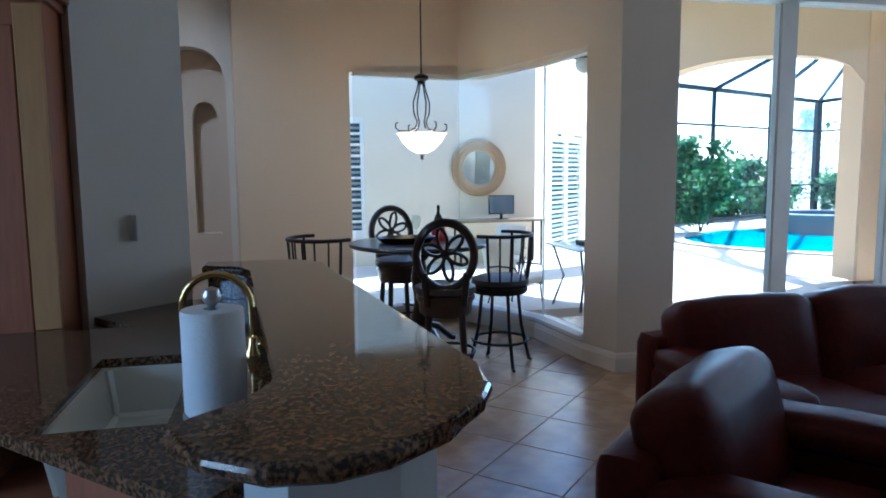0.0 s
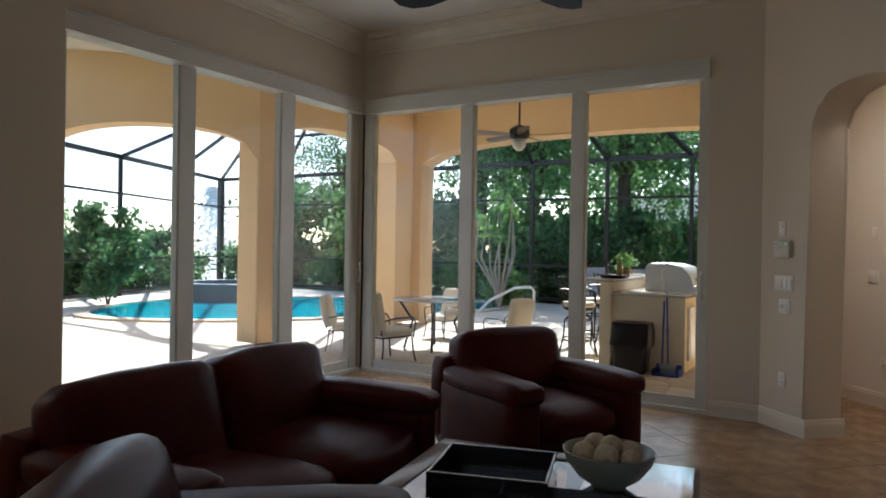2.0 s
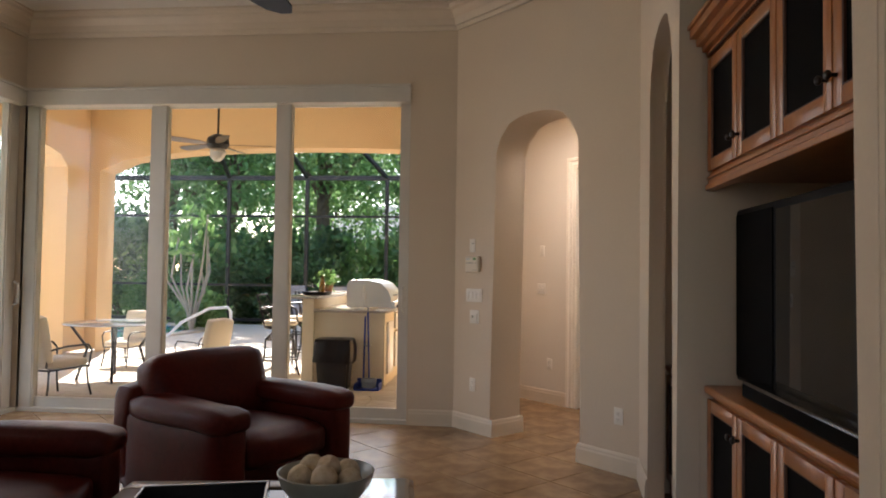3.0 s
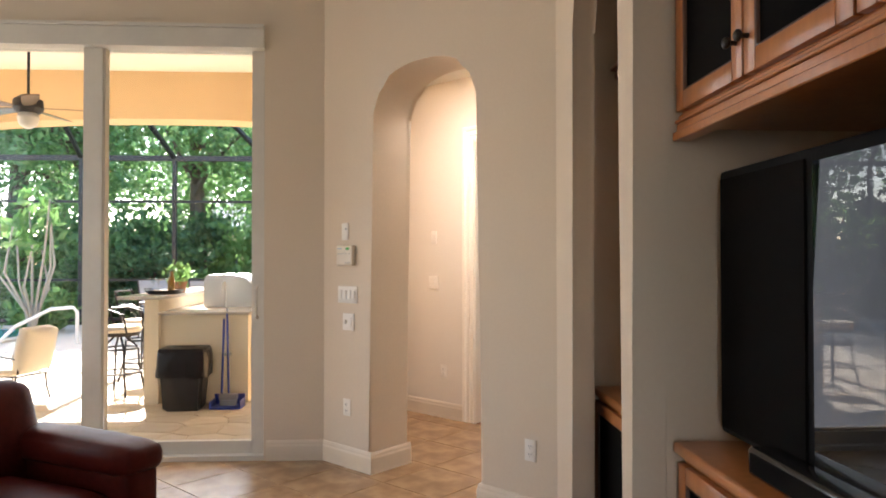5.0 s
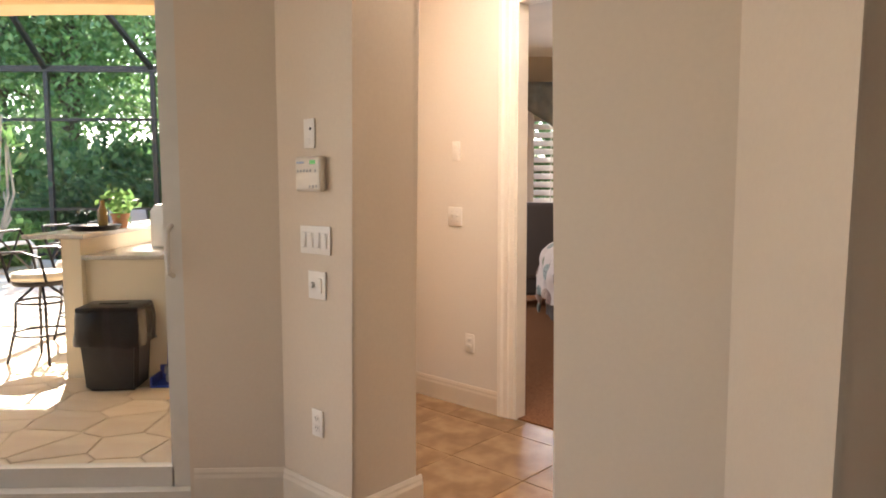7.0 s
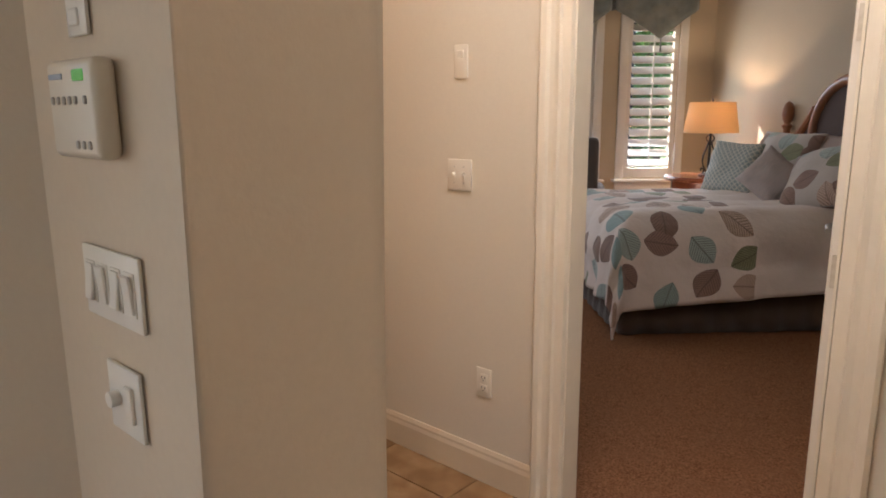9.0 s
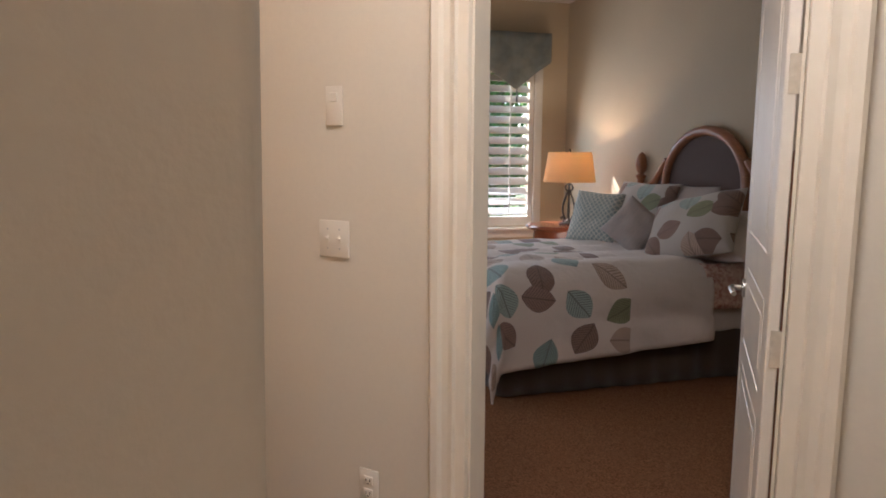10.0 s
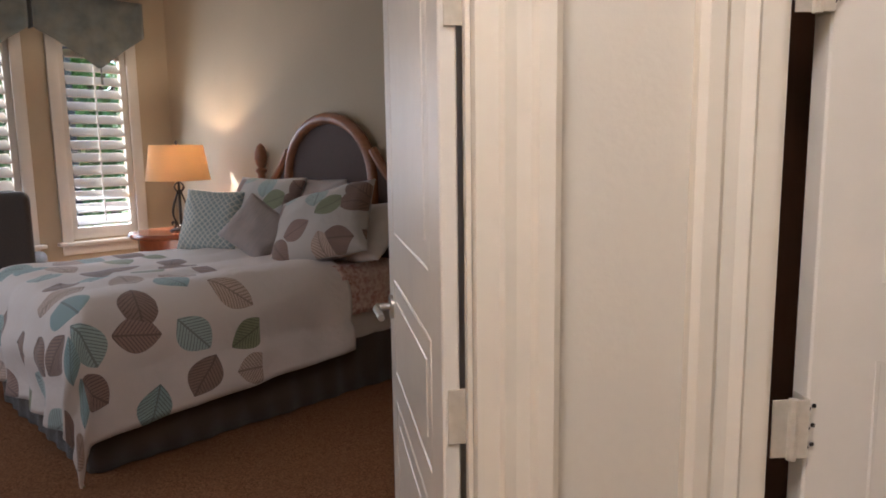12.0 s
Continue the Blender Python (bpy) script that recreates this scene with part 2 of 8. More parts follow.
def wall_mesh(p0, p1, thick, z0, z1, holes=()):
    """A wall from p0 to p1, its seen face on that line, as thick to the left (or to the right, if negative). Holes: s0, s1, bottom, springing, rise."""
    p0, p1 = Vector((*p0, 0)), Vector((*p1, 0))
    d = (p1 - p0)
    ln = d.length
    d.normalize()
    nrm = Vector((-d.y, d.x, 0)) * thick
    cuts = {0.0, ln}
    for h in holes:
        k = 16 if h[4] else 1
        cuts |= {h[0] + (h[1] - h[0]) * i / k for i in range(k + 1)}
    cuts = sorted(c for c in cuts if -1e-6 <= c <= ln + 1e-6)

    def top(h, s):
        u = (s - (h[0] + h[1]) / 2) / ((h[1] - h[0]) / 2)
        return h[3] + (h[4] * math.sqrt(max(0, 1 - min(1, abs(u)) ** 2.2)) if h[4] else 0)

    bm = bmesh.new()

    def quad(a, b, c, e):
        bm.faces.new([bm.verts.new(v) for v in (a, b, c, e)])

    def at(s, z, back):
        return p0 + d * s + Vector((0, 0, z)) + (nrm if back else Vector())

    for a, b in zip(cuts, cuts[1:]):
        hs = [h for h in holes if h[0] - 1e-6 <= a and b <= h[1] + 1e-6]
        if not hs:
            spans = [((z0, z0), (z1, z1))]
        else:
            h = hs[0]
            spans = [((top(h, a), top(h, b)), (z1, z1))]
            if h[2] > z0:
                spans.insert(0, ((z0, z0), (h[2], h[2])))
        for lo, hi in spans:
            quad(at(a, lo[0], 0), at(b, lo[1], 0), at(b, hi[1], 0), at(a, hi[0], 0))
            quad(at(a, lo[0], 1), at(a, hi[0], 1), at(b, hi[1], 1), at(b, lo[1], 1))
            quad(at(a, lo[0], 0), at(a, lo[0], 1), at(b, lo[1], 1), at(b, lo[1], 0))
            quad(at(a, hi[0], 0), at(b, hi[1], 0), at(b, hi[1], 1), at(a, hi[0], 1))
    for h in holes:
        for s in (h[0], h[1]):
            quad(at(s, h[2], 0), at(s, h[3], 0), at(s, h[3], 1), at(s, h[2], 1))
    for s in (0, ln):
        if not any(abs(s - h[0]) < 1e-4 or abs(s - h[1]) < 1e-4 for h in holes):
            quad(at(s, z0, 0), at(s, z1, 0), at(s, z1, 1), at(s, z0, 1))
    bmesh.ops.remove_doubles(bm, verts=bm.verts[:], dist=1e-4)
    return bm


def wall(name, p0, p1, thick, z0, z1, label, holes=(), material=None):
    return structure(name, wall_mesh(p0, p1, thick, z0, z1, holes), material or M_WALL, label)


def opening_wall(name, p0, p1, thick, z1, hole, label, r=0.025):
    """A wall with one opening down to the floor, its edges rounded. Hole: s0, s1, springing, rise."""
    p0, p1 = Vector((*p0, 0)), Vector((*p1, 0))
    d = (p1 - p0)
    ln = d.length
    d.normalize()
    nrm = Vector((-d.y, d.x, 0)) * thick
    s0, s1, spring, rise = hole
    k = 16 if rise else 1
    top = []
    for i in range(k + 1):
        u = 2 * i / k - 1
        top.append((s0 + (s1 - s0) * i / k, spring + (rise * math.sqrt(max(0, 1 - abs(u) ** 2.2)) if rise else 0)))
    out = [(0, 0), (s0, 0)] + top + [(s1, 0), (ln, 0), (ln, z1), (0, z1)]
    bm = bmesh.new()
    a = [bm.verts.new(p0 + d * s + Vector((0, 0, z))) for s, z in out]
    b = [bm.verts.new(p0 + d * s + Vector((0, 0, z)) + nrm) for s, z in out]
    n = len(out)
    bm.faces.new(a), bm.faces.new(b[::-1])
    for i in range(n):
        bm.faces.new((a[i], a[(i + 1) % n], b[(i + 1) % n], b[i]))
    last = n - 4
    rim = [e for ring in (a, b) for i in range(1, last) for e in [bm.edges.get((ring[i], ring[i + 1]))] if e]
    bmesh.ops.bevel(bm, geom=rim, offset=r, segments=4, profile=0.5, affect="EDGES", clamp_overlap=True)
    return structure(name, bm, M_WALL, label, True)


def strip(bm, pts, profile, closed=False):
    """A moulding: profile of (out, up) swept along points on the floor plan; out is to the right of the way."""
    pts = [Vector((*p, 0)) for p in pts]
    n = len(pts)
    rows = []
    for i, p in enumerate(pts):
        d0 = (p - pts[i - 1]).normalized() if i else (pts[1] - p).normalized()
        d1 = (pts[i + 1] - p).normalized() if i < n - 1 else d0
        n0, n1 = Vector((d0.y, -d0.x, 0)), Vector((d1.y, -d1.x, 0))
        m = (n0 + n1).normalized()
        m /= max(0.3, m.dot(n0))
        rows.append([bm.verts.new(p + m * o + Vector((0, 0, z))) for o, z in profile])
    k = len(profile)
    for a, b in zip(rows, rows[1:]):
        for j in range(k):
            bm.faces.new((a[j], a[(j + 1) % k], b[(j + 1) % k], b[j]))
    bm.faces.new(rows[0][::-1]), bm.faces.new(rows[-1])


BASE = [(0, 0), (0.016, 0), (0.016, 0.1), (0.012, 0.115), (0.012, 0.125), (0.006, 0.14), (0, 0.14)]

# ---- structure ----
CEIL = 3.75
# slabs and ground
bm = bmesh.new(); box(bm, -1.8, 9, -12, 0.12, -0.3, -0.006); box(bm, 4.25, 9, 0.12, 2.2, -0.3, -0.006)
structure("floor_slab", bm, M_GROUT, "brown grout bed beneath the tiled floor")
bm = bmesh.new(); prism(bm, [(5.33, 1.01), (6.0, 0.3), (6.4, -0.1), (12, -0.1), (12, 8), (4.6, 8), (4.6, 1.74)], -0.02, 0.004)
structure("bedroom_floor", bm, M_CARPET, "brown cut-pile carpet in the bedroom")

# living room walls
wall("wall_pool_side", (0, -3.77), (0, 0.16), 0.2, 0, CEIL, "beige painted wall above the pool-side sliding doors", [(0.27, 3.77, -0.1, 3.06, 0)])
wall("wall_garden_side", (-0.2, 0), (4.15, 0), 0.2, 0, CEIL, "beige painted wall around the garden-side sliding doors", [(0.2, 3.93, -0.1, 3.06, 0)])
opening_wall("wall_arch", (4.15, 0), (5.515, -1.365), 0.35, CEIL, (0.49, 1.41, 2.38, 0.27), "diagonal beige wall with an arched passage")
bm = bmesh.new(); prism(bm, [(0.0, -3.77), (0.55, -3.77), (0.55, -4.23), (0.2, -4.335), (0.13, -4.1), (-0.2, -3.9)], 0, CEIL)
structure("wall_pier", bm, M_WALL, "beige wall pier between sliding doors and nook window")
wall("wall_nook_above", (0.2, -4.335), (-1.75, -4.85), -0.3, 2.44, CEIL, "beige wall above the nook window")
wall("wall_nook_side", (-1.75, -4.85), (-1.45, -6.05), -0.2, 2.44, CEIL, "beige wall above the far nook window")
bm = bmesh.new(); prism(bm, [(0.2, -4.335), (-0.6, -4.43), (-1.62, -4.93), (-1.45, -5.95), (-1.7, -6.0), (-1.85, -4.85), (-0.66, -4.2), (0.16, -4.12)], 0, 0.16)
structure("wall_nook_sill", bm, M_WALL, "low painted knee wall below the nook window")
wall("wall_nook_left", (-1.45, -5.98), (-1.2, -7.0), -0.2, 0, CEIL, "beige wall beside the breakfast nook")
wall("wall_passage_end", (-1.3, -6.95), (-1.3, -9.2), -0.2, 0, CEIL, "pale passage wall with an arched recess", [(0.13, 0.72, -0.1, 2.3, 0.3)], M_HALLWALL)
wall("wall_recess_back", (-1.52, -6.9), (-1.52, -8.2), -0.15, 0, CEIL, "pale recess wall with a slim arched niche", [(0.28, 0.5, 0.95, 2.0, 0.15)])
bm = bmesh.new(); box(bm, -1.75, -1.68, -8.2, -6.9, 0.0, 3.0)
structure("niche_back", bm, M_WALL, "pale back of the arched wall niche")
wall("wall_kitchen_pier", (2.06, -7.42), (1.73, -7.05), 0.25, 0, CEIL, "pale wall pier behind the sink counter", (), M_HALLWALL)
wall("wall_kitchen_side", (1.28, -7.4), (1.28, -9.2), -0.3, 0, CEIL, "pale wall beside the kitchen cabinets")
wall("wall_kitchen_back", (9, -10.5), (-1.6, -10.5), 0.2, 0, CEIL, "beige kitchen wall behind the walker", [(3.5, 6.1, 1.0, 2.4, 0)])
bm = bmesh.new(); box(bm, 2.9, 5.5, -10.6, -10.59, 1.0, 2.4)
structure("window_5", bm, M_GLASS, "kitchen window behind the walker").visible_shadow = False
wall("wall_room_back", (9, -4.6), (9, -10.5), 0.2, 0, CEIL, "beige room wall behind the walker")
wall("wall_passage_close", (-1.3, -9.2), (-1.3, -10.5), -0.2, 0, CEIL, "beige passage wall")
# entertainment wall
E0, E1, E2 = (5.51, -1.362), (5.385, -2.87), (5.365, -4.645)
opening_wall("wall_shelf_niche", E0, E1, 0.1, CEIL, (0.505, 1.435, 2.42, 0.32), "beige wall with an arched shelf niche", 0.03)
opening_wall("wall_media_niche", E1, E2, 0.1, CEIL, (0.06, 1.68, 3.1, 0), "beige wall with a tall media niche", 0.03)
for nm, p, q, lab in (("wall_niche_far", (6.15, -1.64), (5.58, -1.64), "beige side of the shelf niche"),
                      ("wall_niche_between", (6.15, -2.925), (5.482, -2.925), "beige divider between shelf niche and media niche"),
                      ("wall_niche_near", (6.15, -4.545), (5.464, -4.545), "beige side of the media niche")):
    th = -0.12 if "near" not in nm else 0.1
    wall(nm, p, q, th, 0, CEIL, lab)
wall("wall_niche_back", (6.153, -1.5), (6.153, -4.63), 0.12, 0, CEIL, "beige back of the wall niches")
wall("wall_beside_media", (5.368, -4.665), (9, -4.665), 0.02, 0, CEIL, "beige wall beside the media niche")
# vestibule and bedroom
HW = [(1.44, 2.239, -0.1, 2.44, 0), (2.66, 3.4, -0.1, 2.44, 0)]
wall("wall_vestibule", (4.3, 2.0), (7.1, -0.8), 0.085, 0, CEIL, "cream diagonal vestibule wall with two doorways", HW, M_HALLWALL)
wall("wall_vestibule_left", (4.36, 0.2), (4.36, 2.1), 0.12, 0, CEIL, "cream vestibule end wall", (), M_HALLWALL)
wall("wall_vestibule_right", (7.1, -0.8), (6.2, -1.7), 0.12, 0, CEIL, "cream vestibule end wall", (), M_HALLWALL)
wall("wall_bedroom_window", (8.085, 6.2), (4.5, 6.2), -0.2, 0, 3.1, "tan bedroom wall with two shuttered windows", [(0.385, 0.94, 0.71, 2.45, 0), (1.295, 1.85, 0.71, 2.45, 0)], M_BEDWALL)
wall("wall_headboard", (8.085, 6.2), (8.085, -0.6), 0.2, 0, 3.1, "tan bedroom wall behind the bed", (), M_BEDWALL)
wall("wall_bedroom_left", (4.6, 1.85), (4.6, 6.2), 0.12, 0, 3.1, "tan bedroom side wall with a window", [(1.2, 3.2, 0.6, 2.4, 0)], M_BEDWALL)
bm = bmesh.new(); box(bm, 4.52, 4.526, 3.05, 5.05, 0.6, 2.4)
structure("window_6", bm, M_GLASS, "side window of the bedroom").visible_shadow = False
wall("wall_bedroom_near", (6.3, 0.3), (8.085, -0.21), -0.1, 0, 3.1, "tan bedroom wall beside the door", (), M_BEDWALL)
# added out of sight behind the leaf, keeps light out of the hinge gap
wall("wall_door_blocker", (6.0, 0.38), (6.53, 1.10), -0.1, 0, 3.1, "tan wall added behind the open door to shade its hinge gap", (), M_BEDWALL)
# walls added behind the ajar door, coloured dark so that its gap looks dark
M_GAPDARK = mat("gap_dark_brown", (0.12, 0.05, 0.02), rough=0.6)
wall("wall_gap_back", (6.29, 0.186), (8.07, -0.322), -0.03, 0, 3.1, "dark brown wall added behind the door ajar", (), M_GAPDARK)
wall("wall_gap_end", (7.1, -0.78), (8.085, -0.36), 0.05, 0, 3.1, "dark brown end wall added behind the door ajar", (), M_GAPDARK)
for nm, pts, z, lab in (("ceiling", [(-3.7, -10.7), (9.2, -10.7), (9.2, -4.5), (6.3, -4.5), (6.3, -1.5), (5.62, -1.42), (4.15, 0.05), (4.15, 0.2), (-0.2, 0.2), (-0.2, -3.9), (-1.9, -4.8), (-1.7, -6.1), (-3.7, -6.4)], CEIL, "cream painted living room ceiling"),
                        ("ceiling_vestibule", [(4.15, 0.05), (5.62, -1.42), (7.3, -0.9), (6.9, -0.3), (4.3, 2.15)], 3.0, "cream vestibule ceiling"),
                        ("ceiling_bedroom", [(4.3, 2.2), (6.6, -0.1), (7.05, -0.72), (7.2, -0.95), (8.6, -0.95), (8.6, 6.4), (4.3, 6.4)], 3.1, "pale bedroom ceiling")):
    bm = bmesh.new(); prism(bm, pts, z, z + 0.15)
    structure(nm, bm, M_CEIL, lab)
# crown and skirting
CROWN = [(0, CEIL - 0.2), (0.02, CEIL - 0.2), (0.03, CEIL - 0.17), (0.05, CEIL - 0.165), (0.07, CEIL - 0.11), (0.12, CEIL - 0.06), (0.16, CEIL - 0.05), (0.17, CEIL - 0.02), (0.19, CEIL - 0.015), (0.19, CEIL), (0, CEIL)]
bm = bmesh.new(); strip(bm, [(0.55, -4.23), (0.55, -3.77), (0, -3.77), (0, 0), (4.15, 0), (5.51, -1.362), (5.385, -2.87), (5.365, -4.665), (9, -4.665)], CROWN)
structure("trim_crown", bm, M_TRIM, "cream stepped crown moulding under the ceiling")
for nm, pts in (("baseboard_1", [(3.75, 0), (4.15, 0), (4.5, -0.35), (4.754, -0.096)]), ("baseboard_2", [(5.45, -0.7), (5.15, -1.0), (5.51, -1.362), (5.47, -1.84)]),
                ("baseboard_3", [(-1.45, -5.95), (-1.62, -4.93), (-0.6, -4.43), (0.2, -4.335), (0.55, -4.23), (0.55, -3.77), (0.02, -3.77)]), ("baseboard_4", [(4.36, 1.94), (5.29, 1.01)]), ("baseboard_5", [(5.365, -4.56), (5.365, -4.665), (9, -4.665)])):
    bm = bmesh.new(); strip(bm, pts, BASE)
    structure(nm, bm, M_TRIM, "cream moulded skirting board")
bm = bmesh.new(); strip(bm, [(8.085, 6.2), (8.085, 0)], BASE); strip(bm, [(4.6, 6.2), (8.085, 6.2)], BASE)
structure("baseboard_6", bm, M_WHITE, "white bedroom skirting board")


# ---- sliding doors ----
def slider(name, p0, ang, width, posts, label, handle=None):
    """Posts: (start, end) along the way of each upright."""
    t = thing(name, pose(*p0, 0, 0, ang), label, "sliding door")
    t["kind"] = "structure"
    b = bmesh.new()
    box(b, 0, width, -0.04, 0.15, 2.9, 3.06), box(b, 0.0, width, -0.055, -0.041, 3.035, 3.06)
    part("head_frame", b, M_FRAME, t, smooth=False)
    b = bmesh.new(); box(b, 0, width, 0.0, 0.15, -0.05, 0.035), box(b, 0, width, 0.06, 0.11, 0.035, 0.125)
    part("sill_track", b, M_FRAME, t, smooth=False)
    for i, (a, c) in enumerate(posts):
        b = bmesh.new()
        k = i % 2
        box(b, a, c, 0.03 + 0.03 * k, 0.1 + 0.03 * k, 0.03, 2.905)
        box(b, a + 0.012, c - 0.012, 0.02 + 0.03 * k, 0.03 + 0.03 * k, 0.03, 2.905)
        part("stile", b, M_FRAME, t, smooth=False)
    for (a, c), (d, e) in zip(posts, posts[1:]):
        b = bmesh.new(); box(b, c - 0.005, d + 0.005, 0.078, 0.086, 0.12, 2.905)
        g = part("pane", b, M_GLASS, t, smooth=False)
        g.visible_shadow = False
    if handle is not None:
        b = bmesh.new(); tube(b, [(handle, 0.02, 1.0), (handle, -0.03, 1.02), (handle, -0.035, 1.1), (handle, -0.03, 1.2), (handle, 0.02, 1.22)], 0.012)
        part("handle", b, M_FRAME, t)
    return t


slider("door_1", (0, 0, 0), 0, 3.73, [(0.0, 0.14), (1.235, 1.4), (2.468, 2.617), (3.63, 3.73)], "tall beige-framed sliding glass door to the garden lanai", 3.68)
slider("door_2", (0, -3.5, 0), 90, 3.5, [(0.0, 0.08), (1.05, 1.23), (2.21, 2.42), (3.36, 3.5)], "tall beige-framed sliding glass door to the pool lanai", 3.44)

# nook glazing
t = thing("window_1", pose(0, 0, 0), "frameless mitred nook window with white sill", "window")
t["kind"] = "structure"
NW = [(0.17, -4.27), (-0.6, -4.36), (-1.6, -4.88), (-1.45, -5.95)]
for (a, c) in zip(NW, NW[1:]):
    w = wall_mesh(a, c, 0.012, 0.2, 2.42)
    part("pane", w, M_GLASS, t, smooth=False).visible_shadow = False
b = bmesh.new(); strip(b, NW, [(-0.09, 0.16), (0.09, 0.16), (0.09, 0.185), (-0.02, 0.185), (-0.02, 0.215), (-0.05, 0.215), (-0.09, 0.19)])
part("window_sill", b, M_WHITE, t, smooth=False)
b = bmesh.new(); strip(b, NW, [(-0.05, 2.40), (0.0, 2.40), (0.0, 2.445), (-0.05, 2.445)])
part("head_frame", b, M_FRAME, t, smooth=False)
b = bmesh.new(); box(b, -0.606, -0.594, -4.366, -4.354, 0.2, 2.42)
part("glass_joint", b, M_WHITE, t, smooth=False)

# ---- lanai ----
bm = bmesh.new(); box(bm, -60, 60, -60, 80, -0.6, -0.12)
structure("ground", bm, M_GRASS, "green lawn around the house")
bm = bmesh.new(); box(bm, -15.5, 9, 0.16, 11, -0.4, -0.06); box(bm, -15.5, -0.2, -8, 0.16, -0.4, -0.06)
structure("pavement_deck", bm, M_DECK, "sunlit pale pool deck paving")
def arch_beam(name, p0, p1, thick, holes, label):
    return wall(name, p0, p1, thick, 0, 4.02, label, holes, M_STUCCO)
arch_beam("wall_lanai_arch_1", (-2.45, 4.75), (9, 4.75), 0.45, [(0.22, 7.3, -0.5, 2.98, 0.38), (7.75, 11.0, -0.5, 2.98, 0.35)], "ochre stucco lanai beam with shallow arches")
arch_beam("wall_lanai_arch_2", (-2.42, 0.79), (-2.42, 4.745), 0.42, [(0.45, 3.4, -0.5, 2.97, 0.32)], "ochre stucco lanai beam with an arch beside the pool")
arch_beam("wall_lanai_arch_3", (-5.27, -1.57), (-2.43, 0.78), 0.4, [(0.75, 3.67, -0.5, 2.6, 0.48)], "ochre stucco diagonal lanai beam with a wide arch")
bm = bmesh.new(); box(bm, -3.2, 9, 0.2, 5.6, 4.02, 4.2); box(bm, -2.9, -0.2, -8, 0.2, 4.02, 4.2); prism(bm, [(-2.9, 1.1), (-5.6, -1.2), (-5.2, -1.7), (-2.9, -1.7)], 4.02, 4.2)
structure("ceiling_lanai", bm, M_LANAICEIL, "cream lanai ceiling")
wall("wall_mirror", (-6.2, -8.0), (-6.2, -2.33), 0.2, -0.1, 4.02, "bright cream lanai wall with a mirror", [(2.35, 2.7, 0.42, 2.4, 0)], M_STUCCOLT)
wall("wall_french_door", (-6.2, -2.33), (-8.6, 0.07), 0.2, -0.1, 4.02, "bright cream lanai wall with a glazed door", [(0.7, 2.3, -0.1, 2.2, 0)], M_STUCCOLT)
wall("wall_house_side", (4.3, 0.2), (4.3, 6.4), -0.1, -0.1, 4.02, "ochre stucco house wall beside the lanai", (), M_STUCCO)


# ---- living room things ----
def leather(name):
    m = mat(name, (0.08, 0.0115, 0.0085), (0.052, 0.008, 0.006), 0.3, 40, 0.12, 160, c3=(0.1, 0.016, 0.011), big=4, spec=0.09)
    n, l = m.node_tree.nodes, m.node_tree.links
    vo, bp = n.new("ShaderNodeTexVoronoi"), n.new("ShaderNodeBump")
    vo.inputs["Scale"].default_value = 260
    bp.inputs["Strength"].default_value, bp.inputs["Distance"].default_value = 0.12, 0.004
    old = [k for k in n if k.bl_idname == "ShaderNodeBump" and k != bp][0]
    l.new(vo.outputs["Distance"], bp.inputs["Height"]), l.new(old.outputs[0], bp.inputs["Normal"])
    l.new(bp.outputs[0], n["Principled BSDF"].inputs["Normal"])
    return m


M_LEATHER = leather("burgundy_leather")
M_STEEL = mat("satin_steel", (0.55, 0.54, 0.52), (0.5, 0.49, 0.47), 0.3, 60, metal=0.9)
M_ESPRESSO = mat("espresso_wood", (0.022, 0.012, 0.008), (0.015, 0.008, 0.006), 0.3, 14, 0.03, 60, stretch=(1, 8, 1), coat=0.3)


def soft(b, x0, x1, y0, y1, z0, z1, r, puff=0.03, seed=0, cuts=7, m=None):
    """A padded block: rounded, swollen and a little uneven."""
    t = bmesh.new()
    bmesh.ops.create_cube(t, size=2.0)
    bmesh.ops.subdivide_edges(t, edges=t.edges[:], cuts=cuts, use_grid_fill=True)
    hx, hy, hz = (x1 - x0) / 2, (y1 - y0) / 2, (z1 - z0) / 2
    c = Vector(((x0 + x1) / 2, (y0 + y1) / 2, (z0 + z1) / 2))
    for v in t.verts:
        p = Vector((v.co.x * hx, v.co.y * hy, v.co.z * hz))
        q = Vector((max(-hx + r, min(hx - r, p.x)), max(-hy + r, min(hy - r, p.y)), max(-hz + r, min(hz - r, p.z))))
        d = p - q
        if d.length > 1e-6:
            p = q + d.normalized() * r
        u = v.co
        k = [(1 - u.y ** 2) * (1 - u.z ** 2), (1 - u.x ** 2) * (1 - u.z ** 2), (1 - u.x ** 2) * (1 - u.y ** 2)]
        p += Vector((u.x * k[0] * (abs(u.x) > 0.98), u.y * k[1] * (abs(u.y) > 0.98), u.z * k[2] * (abs(u.z) > 0.98))) * puff
        p += Vector((1, 1, 1)) * noise.noise(p * 5 + Vector((seed, seed * 2, 0))) * 0.01
        v.co = p + c
    add(b, t, m)


